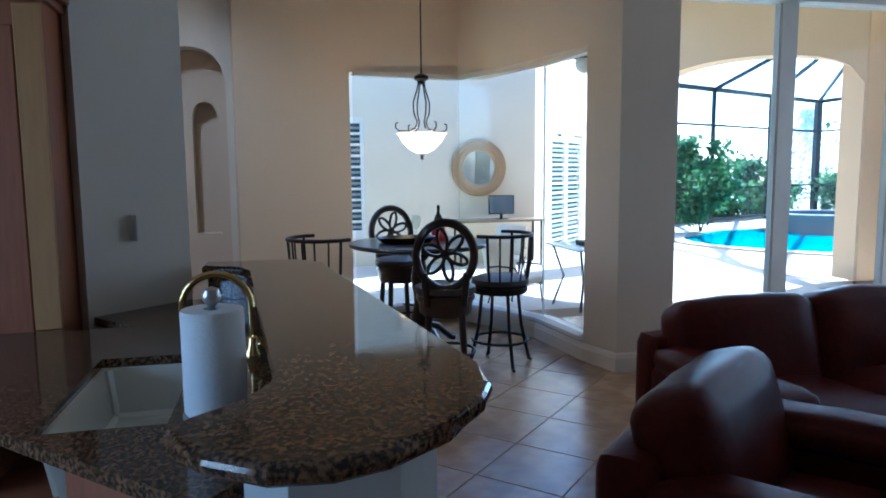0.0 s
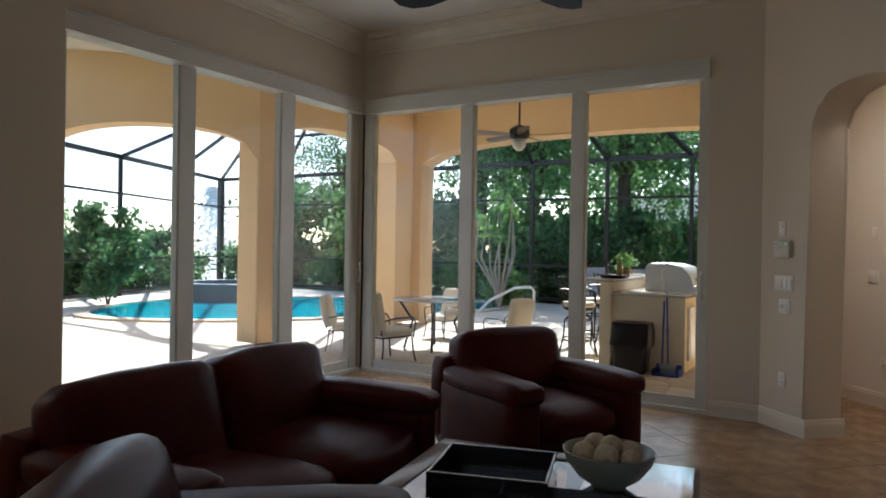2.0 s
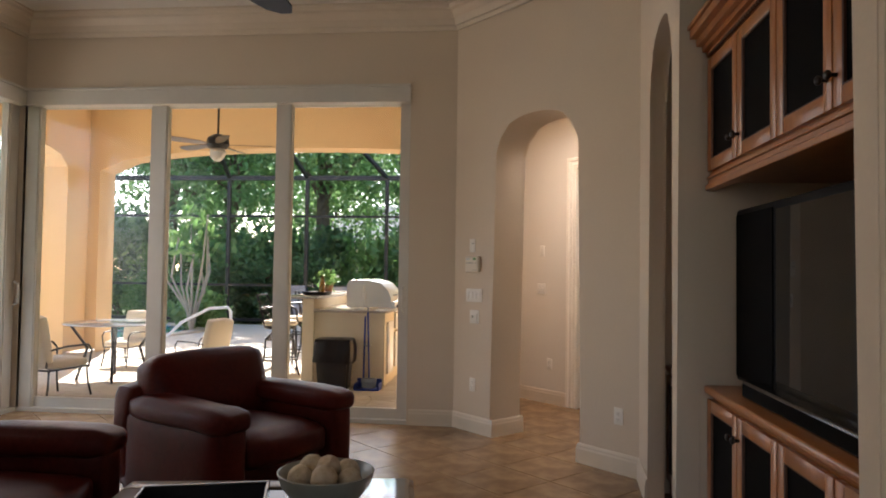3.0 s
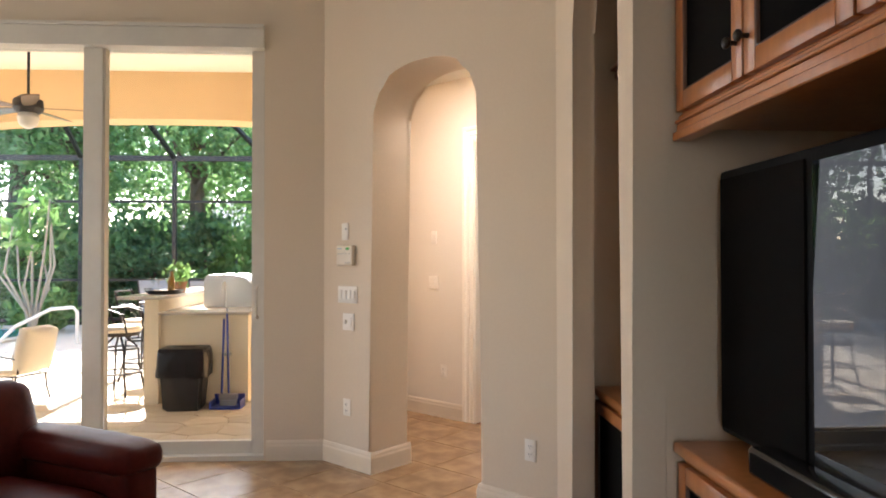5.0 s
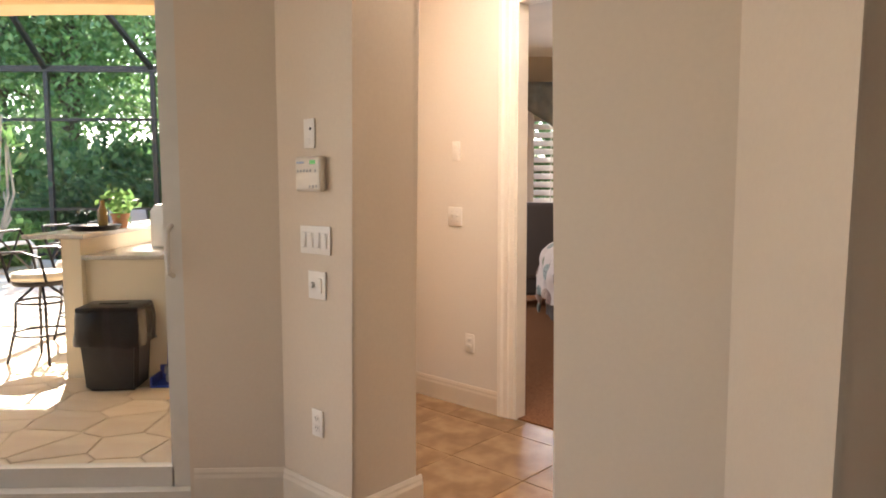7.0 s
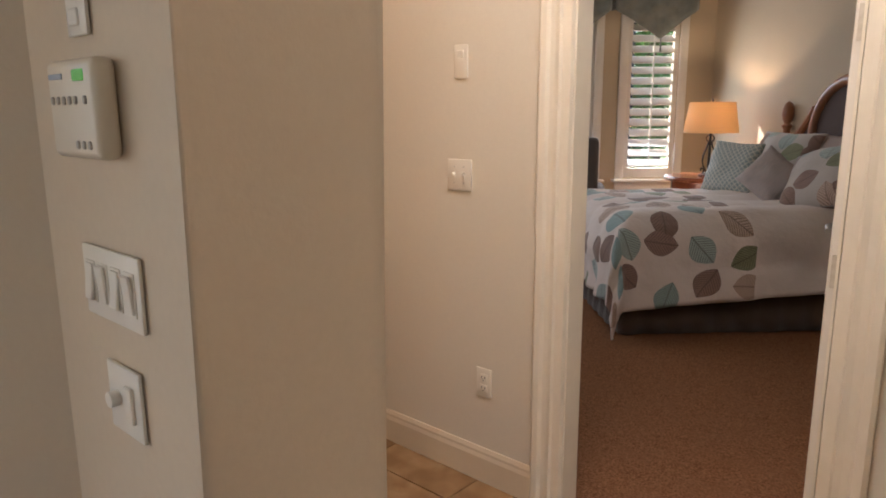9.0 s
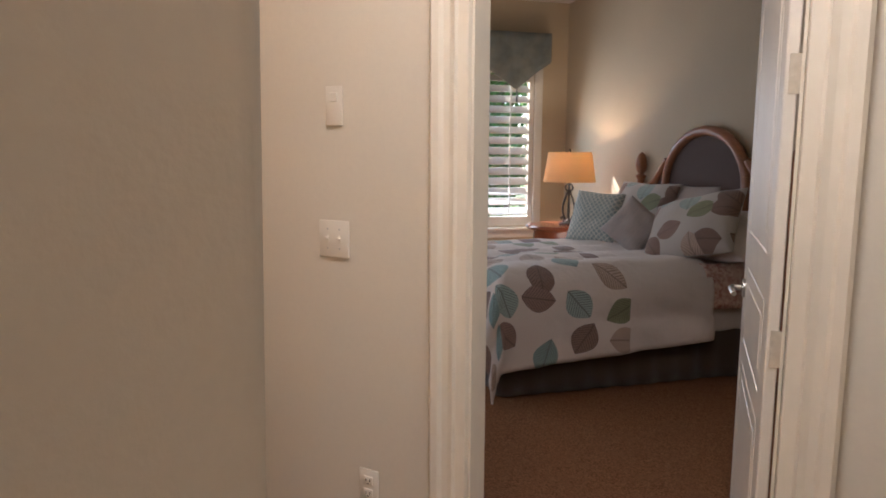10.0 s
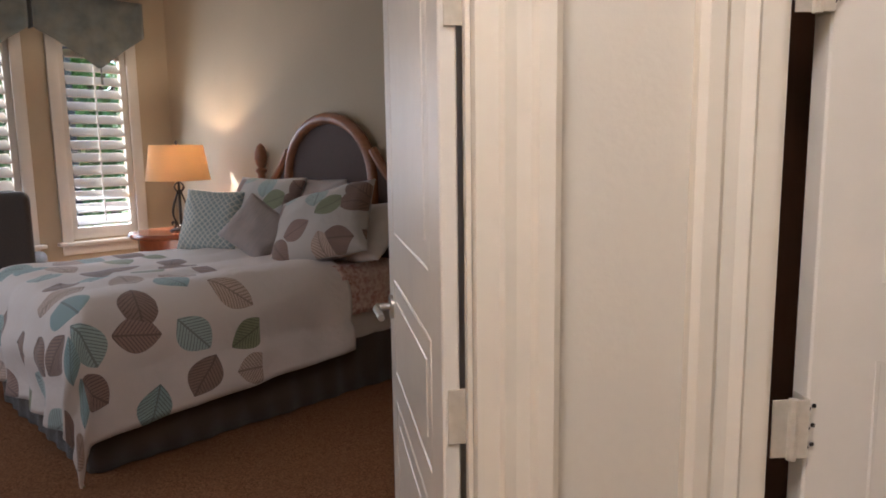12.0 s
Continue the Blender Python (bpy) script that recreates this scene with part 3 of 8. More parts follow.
def lounge(name, m, seats, label, group="leather seating"):
    """Leather seat facing -y, its back at +y; width along x."""
    w = 0.72 * seats if seats > 1 else 0.62
    t = thing(name, m, label, "sofa" if seats > 1 else "armchair", group)
    b = bmesh.new(); soft(b, -w / 2 - 0.17, w / 2 + 0.17, -0.4, 0.5, 0.06, 0.3, 0.05, 0.01, 1)
    part("base", b, M_LEATHER, t)
    b = bmesh.new(); soft(b, -w / 2 - 0.2, w / 2 + 0.2, 0.3, 0.52, 0.1, 0.68, 0.07, 0.01, 2)
    part("back_frame", b, M_LEATHER, t)
    for i in range(seats):
        x0, x1 = -w / 2 + w / seats * i, -w / 2 + w / seats * (i + 1)
        b = bmesh.new(); soft(b, x0 + 0.005, x1 - 0.005, -0.5, 0.26, 0.26, 0.45, 0.07, 0.035, 3 + i)
        part("seat_cushion", b, M_LEATHER, t)
        b = bmesh.new(); soft(b, x0 - (0.1 if i == 0 else -0.005), x1 + (0.1 if i == seats - 1 else -0.005), -0.13, 0.13, -0.27, 0.26, 0.075, 0.028, 9 + i, 9, m=pose(0, 0.29, 0.575, -14))
        part("back_cushion", b, M_LEATHER, t)
    for s in (-1, 1):
        b = bmesh.new(); soft(b, s * (w / 2 + 0.1) - 0.1, s * (w / 2 + 0.1) + 0.1, -0.5, 0.42, 0.06, 0.55, 0.05, 0.012, 5 + s)
        a = part("armrest", b, M_LEATHER, t)
        b = bmesh.new(); soft(b, s * (w / 2 + 0.1) - 0.115, s * (w / 2 + 0.1) + 0.115, -0.52, 0.34, 0.49, 0.625, 0.055, 0.018, 7 + s, 9)
        part("arm_pad", b, M_LEATHER, a)
        for y in (-0.4, 0.42):
            b = bmesh.new(); box(b, s * (w / 2 + 0.08) - 0.03, s * (w / 2 + 0.08) + 0.03, y - 0.03, y + 0.03, 0, 0.08)
            part("foot", b, M_ESPRESSO, t, smooth=False)
    return t


lounge("leather_sofa", pose(2.36, -3.89, 0, 0, 0, 94), 2, "burgundy leather two-seat sofa with its back to the pool doors")
lounge("leather_armchair", pose(2.97, -2.0, 0, 0, 0, 61), 1, "burgundy leather armchair by the garden doors")
lounge("leather_armchair", pose(3.4, -5.03, 0, 0, 0, 128), 1, "burgundy leather armchair seen from behind, facing the coffee table")

# coffee table, trays, bowl
M_TABLEWOOD = mat("pale_table_wood", (0.2, 0.13, 0.075), (0.16, 0.1, 0.056), 0.3, 10, 0.03, 60, stretch=(8, 1, 1), coat=0.3)
M_BLACKGLASS = mat("black_glass", (0.012, 0.012, 0.013), (0.01, 0.01, 0.011), 0.04, 20, coat=1.0, spec=0.7)
M_BLACK = mat("black_lacquer", (0.012, 0.011, 0.011), (0.018, 0.016, 0.015), 0.22, 30, coat=0.5)
CT = pose(3.71, -3.7, 0, 0, 0, 9)
t = thing("coffee_table", CT, "square dark coffee table with pale wood rim", "coffee table")
b = bmesh.new()
for x0, x1, y0, y1 in ((-0.6, 0.6, 0.42, 0.52), (-0.6, 0.6, -0.52, -0.42), (-0.6, -0.5, -0.42, 0.42), (0.5, 0.6, -0.42, 0.42)):
    rbox(b, x0, x1, y0, y1, 0.4, 0.46, 0.008, 2)
part("rim", b, M_TABLEWOOD, t)
b = bmesh.new(); box(b, -0.5, 0.5, -0.42, 0.42, 0.42, 0.452)
part("glass_inset", b, M_BLACKGLASS, t, smooth=False)
for sx in (-0.54, 0.54):
    for sy in (-0.46, 0.46):
        b = bmesh.new(); rbox(b, sx - 0.04, sx + 0.04, sy - 0.04, sy + 0.04, 0, 0.4, 0.008, 2)
        part("leg", b, M_ESPRESSO, t)
b = bmesh.new(); rbox(b, -0.5, 0.5, -0.42, 0.42, 0.12, 0.15, 0.006, 2)
part("shelf", b, M_ESPRESSO, t)


def tray(m, w, d, h, label):
    t = thing("tray", m, label, "tray")
    b = bmesh.new(); box(b, -w / 2, w / 2, -d / 2, d / 2, 0, 0.012)
    part("tray_base", b, M_BLACKGLASS, t, smooth=False)
    for x0, x1, y0, y1 in ((-w / 2, w / 2, d / 2 - 0.014, d / 2), (-w / 2, w / 2, -d / 2, -d / 2 + 0.014), (-w / 2, -w / 2 + 0.014, -d / 2 + 0.014, d / 2 - 0.014), (w / 2 - 0.014, w / 2, -d / 2 + 0.014, d / 2 - 0.014)):
        b = bmesh.new(); rbox(b, x0, x1, y0, y1, 0.0, h, 0.003, 1)
        part("tray_side", b, M_BLACK, t)


tray(CT @ pose(-0.16, -0.05, 0.462, 0, 0, 7), 0.46, 0.4, 0.1, "deep black lacquer box tray on the coffee table")
tray(CT @ pose(0.2, -0.29, 0.462, 0, 0, 4), 0.56, 0.4, 0.05, "black lacquer tray with glossy base")
t = thing("mirror_tray", CT @ pose(0.36, 0.2, 0.462, 0, 0, 0), "flat square mirrored tray under the bowl", "tray")
b = bmesh.new(); rbox(b, -0.2, 0.22, -0.25, 0.29, 0, 0.012, 0.004, 1)
part("tray_plate", b, mat("smoked_mirror", (0.5, 0.52, 0.55), (0.48, 0.5, 0.53), 0.08, 10, metal=1.0), t)
t = thing("bowl", CT @ pose(0.264, 0.1, 0.474) @ Matrix.Scale(0.77, 4), "grey-green ceramic bowl filled with cream decor balls", "bowl")
b = bmesh.new(); lathe(b, [(0, 0), (0.085, 0), (0.09, 0.012), (0.16, 0.06), (0.215, 0.13), (0.235, 0.19), (0.228, 0.192), (0.2, 0.13), (0.14, 0.06), (0.07, 0.03), (0, 0.03)], 36)
part("bowl_shell", b, mat("celadon_ceramic", (0.33, 0.32, 0.25), (0.29, 0.28, 0.22), 0.35, 30, 0.03), t)
M_BALL = mat("wicker_ball", (0.62, 0.5, 0.34), (0.48, 0.36, 0.22), 0.7, 40, 0.6, 50)
for i, (bx, by, bz, br) in enumerate(((0.1, 0.05, 0.17, 0.062), (-0.08, 0.08, 0.18, 0.066), (-0.12, -0.05, 0.17, 0.06), (0.0, -0.09, 0.175, 0.064), (0.12, -0.07, 0.165, 0.056), (0.01, 0.01, 0.2, 0.06), (-0.02, 0.13, 0.165, 0.056))):
    b = bmesh.new(); sphere(b, (0, 0, 0), br, 18, 12)
    for v in b.verts:
        v.co *= 1 + 0.06 * noise.noise(v.co * 40 + Vector((i, 0, 0)))
    o = obj("decor_ball", b, M_BALL, True)
    o.matrix_world = CT @ pose(0.264 + bx * 0.77, 0.1 + by * 0.77, 0.474 + bz * 0.77) @ Matrix.Scale(0.77, 4)
    tagged(o, "cream woven decor ball resting in the bowl", "ball", "decor balls")

# ceiling fan
M_FANBLADE = mat("dark_fan_blade", (0.014, 0.009, 0.007), (0.01, 0.007, 0.005), 0.7, 20, 0.05, 60, spec=0.15)
t = thing("ceiling_fan", pose(3.1, -2.88, 0), "dark ceiling fan with broad blades", "ceiling fan")
b = bmesh.new(); lathe(b, [(0, 3.14), (0.1, 3.12), (0.13, 3.05), (0.12, 2.97), (0.06, 2.93), (0, 2.93)], 20)
part("motor", b, M_IRON, t)
b = bmesh.new(); tube(b, [(0, 0, 3.1), (0, 0, CEIL)], 0.014, 10); lathe(b, [(0, CEIL), (0.07, CEIL), (0.06, CEIL - 0.06), (0.014, CEIL - 0.08)], 16)
part("rod", b, M_IRON, t)
for k in range(5):
    b = bmesh.new()
    out = [(0.16, 0.03), (0.25, 0.075), (0.45, 0.13), (0.65, 0.15), (0.82, 0.135), (0.94, 0.085), (0.98, 0.0)]
    prism(b, out + [(x, -y) for x, y in out[-2::-1]], 3.0, 3.008)
    bmesh.ops.rotate(b, cent=(0, 0, 3.0), matrix=Matrix.Rotation(radians(10), 3, "X"), verts=b.verts[:])
    bmesh.ops.rotate(b, cent=(0, 0, 0), matrix=Matrix.Rotation(radians(86 + 72 * k), 3, "Z"), verts=b.verts[:])
    part("blade", b, M_FANBLADE, t, smooth=False)
    b = bmesh.new(); box(b, 0.1, 0.24, -0.02, 0.02, 2.992, 2.999)
    bmesh.ops.rotate(b, cent=(0, 0, 0), matrix=Matrix.Rotation(radians(86 + 72 * k), 3, "Z"), verts=b.verts[:])
    part("blade_iron", b, M_IRON, t, smooth=False)

# ---- built-in cabinets, television ----
M_MAPLE = mat("honey_maple", (0.46, 0.17, 0.045), (0.37, 0.125, 0.032), 0.32, 9, 0.04, 50, stretch=(6, 6, 0.7), c3=(0.32, 0.12, 0.036), big=3, coat=0.25)
M_GLAZE = mat("dark_glaze", (0.1, 0.035, 0.012), (0.07, 0.025, 0.01), 0.5, 30)
M_MESH = mat("black_speaker_cloth", (0.006, 0.0055, 0.005), (0.008, 0.007, 0.006), 0.8, 300, 0.3, 400, spec=0.04)


def cab_door(parent, x, y0, y1, z0, z1, knob_side, name="cabinet_door"):
    """A framed door on the plane x, facing -x, with a dark inset."""
    g = 0.004
    b = bmesh.new()
    w = 0.055
    d = None
    for nm, a, c, e, f in (("stile", y0 + g, y0 + w, z0 + g, z1 - g), ("stile", y1 - w, y1 - g, z0 + g, z1 - g), ("rail", y0 + w, y1 - w, z1 - w, z1 - g), ("rail", y0 + w, y1 - w, z0 + g, z0 + w)):
        b = bmesh.new(); rbox(b, x - 0.022, x, a, c, e, f, 0.004, 2)
        o = part(nm if d else name, b, M_MAPLE, d or parent, "" if d else "honey maple framed door with dark inset")
        d = d or o
    b = bmesh.new(); box(b, x - 0.01, x - 0.004, y0 + w, y1 - w, z0 + w, z1 - w)
    part("inset_panel", b, M_MESH, d, smooth=False)
    b = bmesh.new()
    pts = [(x - 0.014, y0 + w, z0 + w), (x - 0.014, y1 - w, z0 + w), (x - 0.014, y1 - w, z1 - w), (x - 0.014, y0 + w, z1 - w)]
    for p, q in zip(pts, pts[1:] + pts[:1]):
        tube(b, [p, q], 0.007, 6)
    part("bead", b, M_GLAZE, d)
    ky = y0 + 0.028 if knob_side < 0 else y1 - 0.028
    kz = z0 + 0.09 if z0 > 1 else z1 - 0.09
    b = bmesh.new(); tube(b, [(x - 0.02, ky, kz), (x - 0.04, ky, kz)], 0.006, 8); sphere(b, (x - 0.047, ky, kz), 0.014, 12, 8, (0.7, 1, 1))
    part("knob", b, M_IRON, d, "dark bronze knob")


def moulding(b, x, y0, y1, rows):
    """Steps of (out, z0, z1) along a cabinet front facing -x."""
    for o, z0, z1 in rows:
        rbox(b, x - o, x + 0.02, y0 - o * 0.0, y1 + o * 0.0, z0, z1, 0.003, 1)


YN0, YN1 = -4.53, -2.94
FX = 5.53
t = thing("wall_cabinet", pose(0, 0, 0), "honey maple wall cabinet with dark insets above the television", "cabinet")
b = bmesh.new(); box(b, FX, 6.13, YN0, YN1, 1.785, 2.375)
part("body", b, M_MAPLE, t, smooth=False)
for row in ((0.03, 1.75, 1.775), (0.018, 1.775, 1.8), (0.024, 1.8, 1.81), (0.012, 1.81, 1.825)):
    b = bmesh.new(); moulding(b, FX, YN0, YN1, [row])
    part("light_rail", b, M_MAPLE, t)
b = bmesh.new(); moulding(b, FX, YN0, YN1, [(0.025, 2.355, 2.375), (0.045, 2.375, 2.4), (0.07, 2.4, 2.435), (0.1, 2.435, 2.475), (0.11, 2.475, 2.495)])
part("crown", b, M_MAPLE, t)
b = bmesh.new()
for i in range(60):
    y = YN0 + 0.012 + (YN1 - YN0 - 0.03) * i / 60
    box(b, FX - 0.032, FX - 0.02, y, y + 0.014, 2.342, 2.355)
part("dentil", b, M_GLAZE, t, smooth=False)
dw = (YN1 - YN0) / 4
for i in range(4):
    cab_door(t, FX, YN0 + dw * i, YN0 + dw * (i + 1), 1.83, 2.34, -1 if i % 2 else 1)
t = thing("media_cabinet", pose(0, 0, 0), "honey maple base cabinet beneath the television", "cabinet")
b = bmesh.new(); box(b, FX + 0.005, 6.13, YN0, YN1, 0.0, 0.85)
part("body", b, M_MAPLE, t, smooth=False)
b = bmesh.new(); rbox(b, FX - 0.035, 6.135, YN0, YN1, 0.85, 0.885, 0.01, 3)
part("top", b, M_MAPLE, t)
for i in range(4):
    cab_door(t, FX, YN0 + dw * i, YN0 + dw * (i + 1), 0.1, 0.83, -1 if i % 2 else 1)
M_TVCASE = mat("matt_black_plastic", (0.008, 0.008, 0.008), (0.01, 0.01, 0.01), 0.5, 60, 0.02, 120, spec=0.05)
t = thing("television", pose(5.66, -3.655, 0.885), "large black flat television with glossy screen", "television")
b = bmesh.new(); rbox(b, -0.03, 0.06, -0.84, 0.7, 0.03, 0.775, 0.012, 2)
part("bezel", b, M_TVCASE, t)
b = bmesh.new(); box(b, -0.034, -0.031, -0.78, 0.24, 0.06, 0.74)
part("screen", b, mat("tv_screen", (0.008, 0.008, 0.009), (0.009, 0.009, 0.01), 0.015, 5, spec=0.3), t, "glossy black screen", smooth=False)
b = bmesh.new(); box(b, -0.036, -0.031, 0.27, 0.68, 0.05, 0.75)
part("speaker_grille", b, M_MESH, t, smooth=False)
b = bmesh.new(); rbox(b, -0.1, 0.12, -0.35, 0.25, 0.0, 0.02, 0.006, 2); rbox(b, 0.0, 0.04, -0.15, 0.1, 0.02, 0.08, 0.004, 1)
part("stand", b, M_BLACK, t)
t = thing("soundbar", pose(5.6, -3.75, 0.885), "slim black soundbar before the television", "soundbar")
b = bmesh.new(); rbox(b, -0.045, 0.03, -0.5, 0.5, 0.0, 0.07, 0.012, 3)
part("housing", b, M_BLACK, t)
b = bmesh.new(); box(b, -0.0475, -0.0455, -0.48, 0.48, 0.012, 0.058)
part("grille", b, M_MESH, t, smooth=False)
# shelf niche
for z in (1.265, 1.75):
    t = thing("corner_shelf", pose(0, 0, z), "curved honey maple shelf in the arched niche", "shelf", "niche shelves")
    b = bmesh.new()
    pts = [(6.14, -1.655), (5.8, -1.655)] + [(5.8 - 0.13 * math.sin(i / 10 * math.pi), -1.655 - 1.125 * i / 10) for i in range(1, 11)] + [(6.14, -2.78)]
    prism(b, pts, 0, 0.035)
    bmesh.ops.bevel(b, geom=[e for e in b.edges if abs(e.verts[0].co.z - e.verts[1].co.z) < 1e-4], offset=0.008, segments=2, affect="EDGES")
    part("board", b, M_MAPLE, t, smooth=False)
t = thing("shelf_top", pose(0, 0, 2.2), "honey maple moulded upper shelf in the arched niche", "shelf", "niche shelves")
b = bmesh.new()
for o, z0, z1 in ((0.0, 0.0, 0.04), (0.03, 0.04, 0.07), (0.06, 0.07, 0.11), (0.085, 0.11, 0.13)):
    rbox(b, 5.79 - o, 6.14, -2.78, -1.655, z0, z1, 0.006, 2)
part("board", b, M_MAPLE, t)
t = thing("niche_cabinet", pose(0, 0, 0), "low honey maple cabinet with dark doors in the arched niche", "cabinet")
b = bmesh.new(); box(b, 5.645, 6.13, -2.78, -1.66, 0, 0.77)
part("body", b, M_MAPLE, t, smooth=False)
b = bmesh.new(); rbox(b, 5.612, 6.135, -2.785, -1.655, 0.77, 0.806, 0.01, 3)
part("top", b, M_MAPLE, t)
for y0, y1, k in ((-2.77, -2.22, 1), (-2.22, -1.67, -1)):
    cab_door(t, 5.64, y0, y1, 0.1, 0.75, k)
t = thing("wire_sculpture", pose(5.9, -2.45, 0.806), "small dark wire basket on the niche cabinet", "ornament")
b = bmesh.new()
for k in range(6):
    a = k * math.pi / 3
    tube(b, [(0.03 * math.cos(a), 0.03 * math.sin(a), 0), (0.09 * math.cos(a), 0.09 * math.sin(a), 0.08), (0.07 * math.cos(a), 0.07 * math.sin(a), 0.16)], 0.004, 6)
for r, z in ((0.09, 0.08), (0.07, 0.16), (0.03, 0.003)):
    tube(b, [(r * math.cos(i / 16 * 6.283), r * math.sin(i / 16 * 6.283), z) for i in range(16)], 0.004, 6, closed=True)
part("basket", b, M_IRON, t)

# ---- breakfast bar and sink counter ----
M_GRANITE = mat("brown_granite", (0.21, 0.115, 0.055), (0.012, 0.009, 0.007), 0.06, 90, coat=0.0, detail=5, c3=(0.07, 0.04, 0.022), big=22, spec=0.5, band=(0.4, 0.58))
M_CABWOOD = mat("cherry_cabinet", (0.3, 0.105, 0.042), (0.23, 0.075, 0.03), 0.4, 9, 0.04, 50, stretch=(6, 6, 0.7), coat=0.2)
M_ISLAND = mat("island_paint", (0.62, 0.6, 0.56), (0.59, 0.57, 0.53), 0.5, 40, 0.05)


def slab(pts, z0, z1, r=0.018):
    b = bmesh.new()
    prism(b, pts, z0, z1)
    bmesh.ops.bevel(b, geom=[e for e in b.edges if abs(e.verts[0].co.z - e.verts[1].co.z) < 1e-4], offset=r, segments=3, profile=0.5, affect="EDGES")
    return b


t = thing("breakfast_bar", pose(0, 0, 0), "raised breakfast bar with polished brown granite top", "counter")
BAR = [(3.66, -6.195), (3.80, -6.2), (3.89, -6.242), (4.0, -6.34), (4.1, -6.455), (4.13, -6.55), (4.12, -6.65), (4.05, -6.75), (3.985, -6.8), (3.923, -6.826), (3.88, -6.79), (3.79, -6.695), (3.74, -6.65), (3.67, -6.622), (1.98, -6.751), (1.82, -6.81), (1.75, -7.0), (1.6, -7.0), (1.6, -6.55), (1.77, -6.434)]
part("granite_top", slab(BAR, 1.03, 1.07), M_GRANITE, t, smooth=False)
b = bmesh.new(); prism(b, [(3.95, -6.42), (3.95, -6.62), (3.87, -6.7), (3.68, -6.58), (1.97, -6.71), (1.79, -6.77), (1.72, -6.97), (1.64, -6.97), (1.64, -6.58), (1.79, -6.47), (3.6, -6.28), (3.8, -6.32)], 0, 1.03)
part("bar_wall", b, M_ISLAND, t, smooth=False)
b = bmesh.new(); prism(b, [(3.7, -6.612), (3.69, -6.59), (1.97, -6.714), (1.795, -6.774), (1.722, -6.97), (1.745, -6.975), (1.815, -6.795), (1.98, -6.738)], 0.912, 1.03)
part("granite_riser", b, M_GRANITE, t, smooth=False)
t = thing("sink_counter", pose(0, 0, 0), "lower brown granite sink counter on cherry cabinets", "counter")
# top laid round the sink opening
SX0, SX1, SY0, SY1 = 2.78, 3.44, -7.2, -6.9
OUT = {"a": [(3.88, -6.78), (SX1, -7.23), (SX1, -6.63), (3.7, -6.612)], "b": [(SX1, -7.23), (2.7, -7.98), (2.3, -7.98), (2.3, SY0), (SX1, SY0)], "c": [(SX1, SY1), (SX0, SY1), (SX0, -6.68), (SX1, -6.63)], "d": [(SX0, SY0), (2.3, SY0), (2.06, -7.4), (1.74, -7.06), (1.745, -6.975), (1.815, -6.795), (1.98, -6.738), (SX0, -6.68)]}
b = bmesh.new()
for k in OUT.values():
    prism(b, k, 0.875, 0.91)
part("granite_top", b, M_GRANITE, t, smooth=False)
b = bmesh.new(); prism(b, [(3.8, -6.8), (3.26, -7.37), (2.68, -7.95), (2.3, -7.95), (2.3, -7.3), (1.8, -7.1), (1.8, -6.9), (3.5, -6.72)], 0, 0.70)
prism(b, [(3.8, -6.8), (3.5, -7.11), (3.5, -6.72)], 0.70, 0.875), prism(b, [(3.26, -7.37), (2.68, -7.95), (2.3, -7.95), (2.3, -7.37)], 0.7, 0.875)
part("cabinet_body", b, M_CABWOOD, t, smooth=False)
t = thing("kitchen_sink", pose(0, 0, 0), "white undermount kitchen sink basin", "sink")
b = bmesh.new()
rim = [(SX0 - 0.01, SY0 - 0.01), (SX1 + 0.01, SY0 - 0.01), (SX1 + 0.01, SY1 + 0.01), (SX0 - 0.01, SY1 + 0.01)]
low = [(SX0 + 0.03, SY0 + 0.03), (SX1 - 0.03, SY0 + 0.03), (SX1 - 0.03, SY1 - 0.03), (SX0 + 0.03, SY1 - 0.03)]
top_v = [b.verts.new((*p, 0.873)) for p in rim]
in_v = [b.verts.new((x + (0.02 if x < 3 else -0.02), y + (0.02 if y < -7.1 else -0.02), 0.873)) for x, y in rim]
lo_v = [b.verts.new((*p, 0.715)) for p in low]
for i in range(4):
    j = (i + 1) % 4
    b.faces.new((top_v[i], top_v[j], in_v[j], in_v[i])), b.faces.new((in_v[i], in_v[j], lo_v[j], lo_v[i]))
b.faces.new(lo_v)
bmesh.ops.bevel(b, geom=[e for e in b.edges if e.verts[0] in lo_v or e.verts[1] in lo_v], offset=0.02, segments=3, affect="EDGES")
d_ = bmesh.new(); lathe(d_, [(0, 0), (0.045, 0), (0.045, 0.004), (0.03, 0.006), (0, 0.003)], 20, (3.1, -7.05, 0.7165))
part("drain", d_, M_STEEL, t, "round steel drain")
s = part("basin", b, mat("white_enamel", (0.75, 0.71, 0.6), (0.73, 0.69, 0.58), 0.18, 20, coat=0.4), t)
so = s.modifiers.new("thickness", "SOLIDIFY")
so.thickness = -0.008
M_BRASS = mat("polished_brass", (0.6, 0.42, 0.16), (0.55, 0.38, 0.14), 0.15, 30, metal=1.0)
t = thing("faucet", pose(2.85, -6.725, 0.91), "tall arched brass kitchen faucet", "faucet")
b = bmesh.new(); lathe(b, [(0, 0), (0.03, 0), (0.03, 0.01), (0.018, 0.03), (0.014, 0.06), (0, 0.06)], 16)
tube(b, [(0, 0, 0.03), (0, 0, 0.16)] + [(-0.0 - 0.02 * (1 - math.cos(a)), -0.11 + 0.11 * math.cos(a), 0.16 + 0.11 * math.sin(a)) for a in [i * math.pi / 12 for i in range(13)]] + [(-0.04, -0.22, 0.12)], 0.012, 10)
part("spout", b, M_BRASS, t)
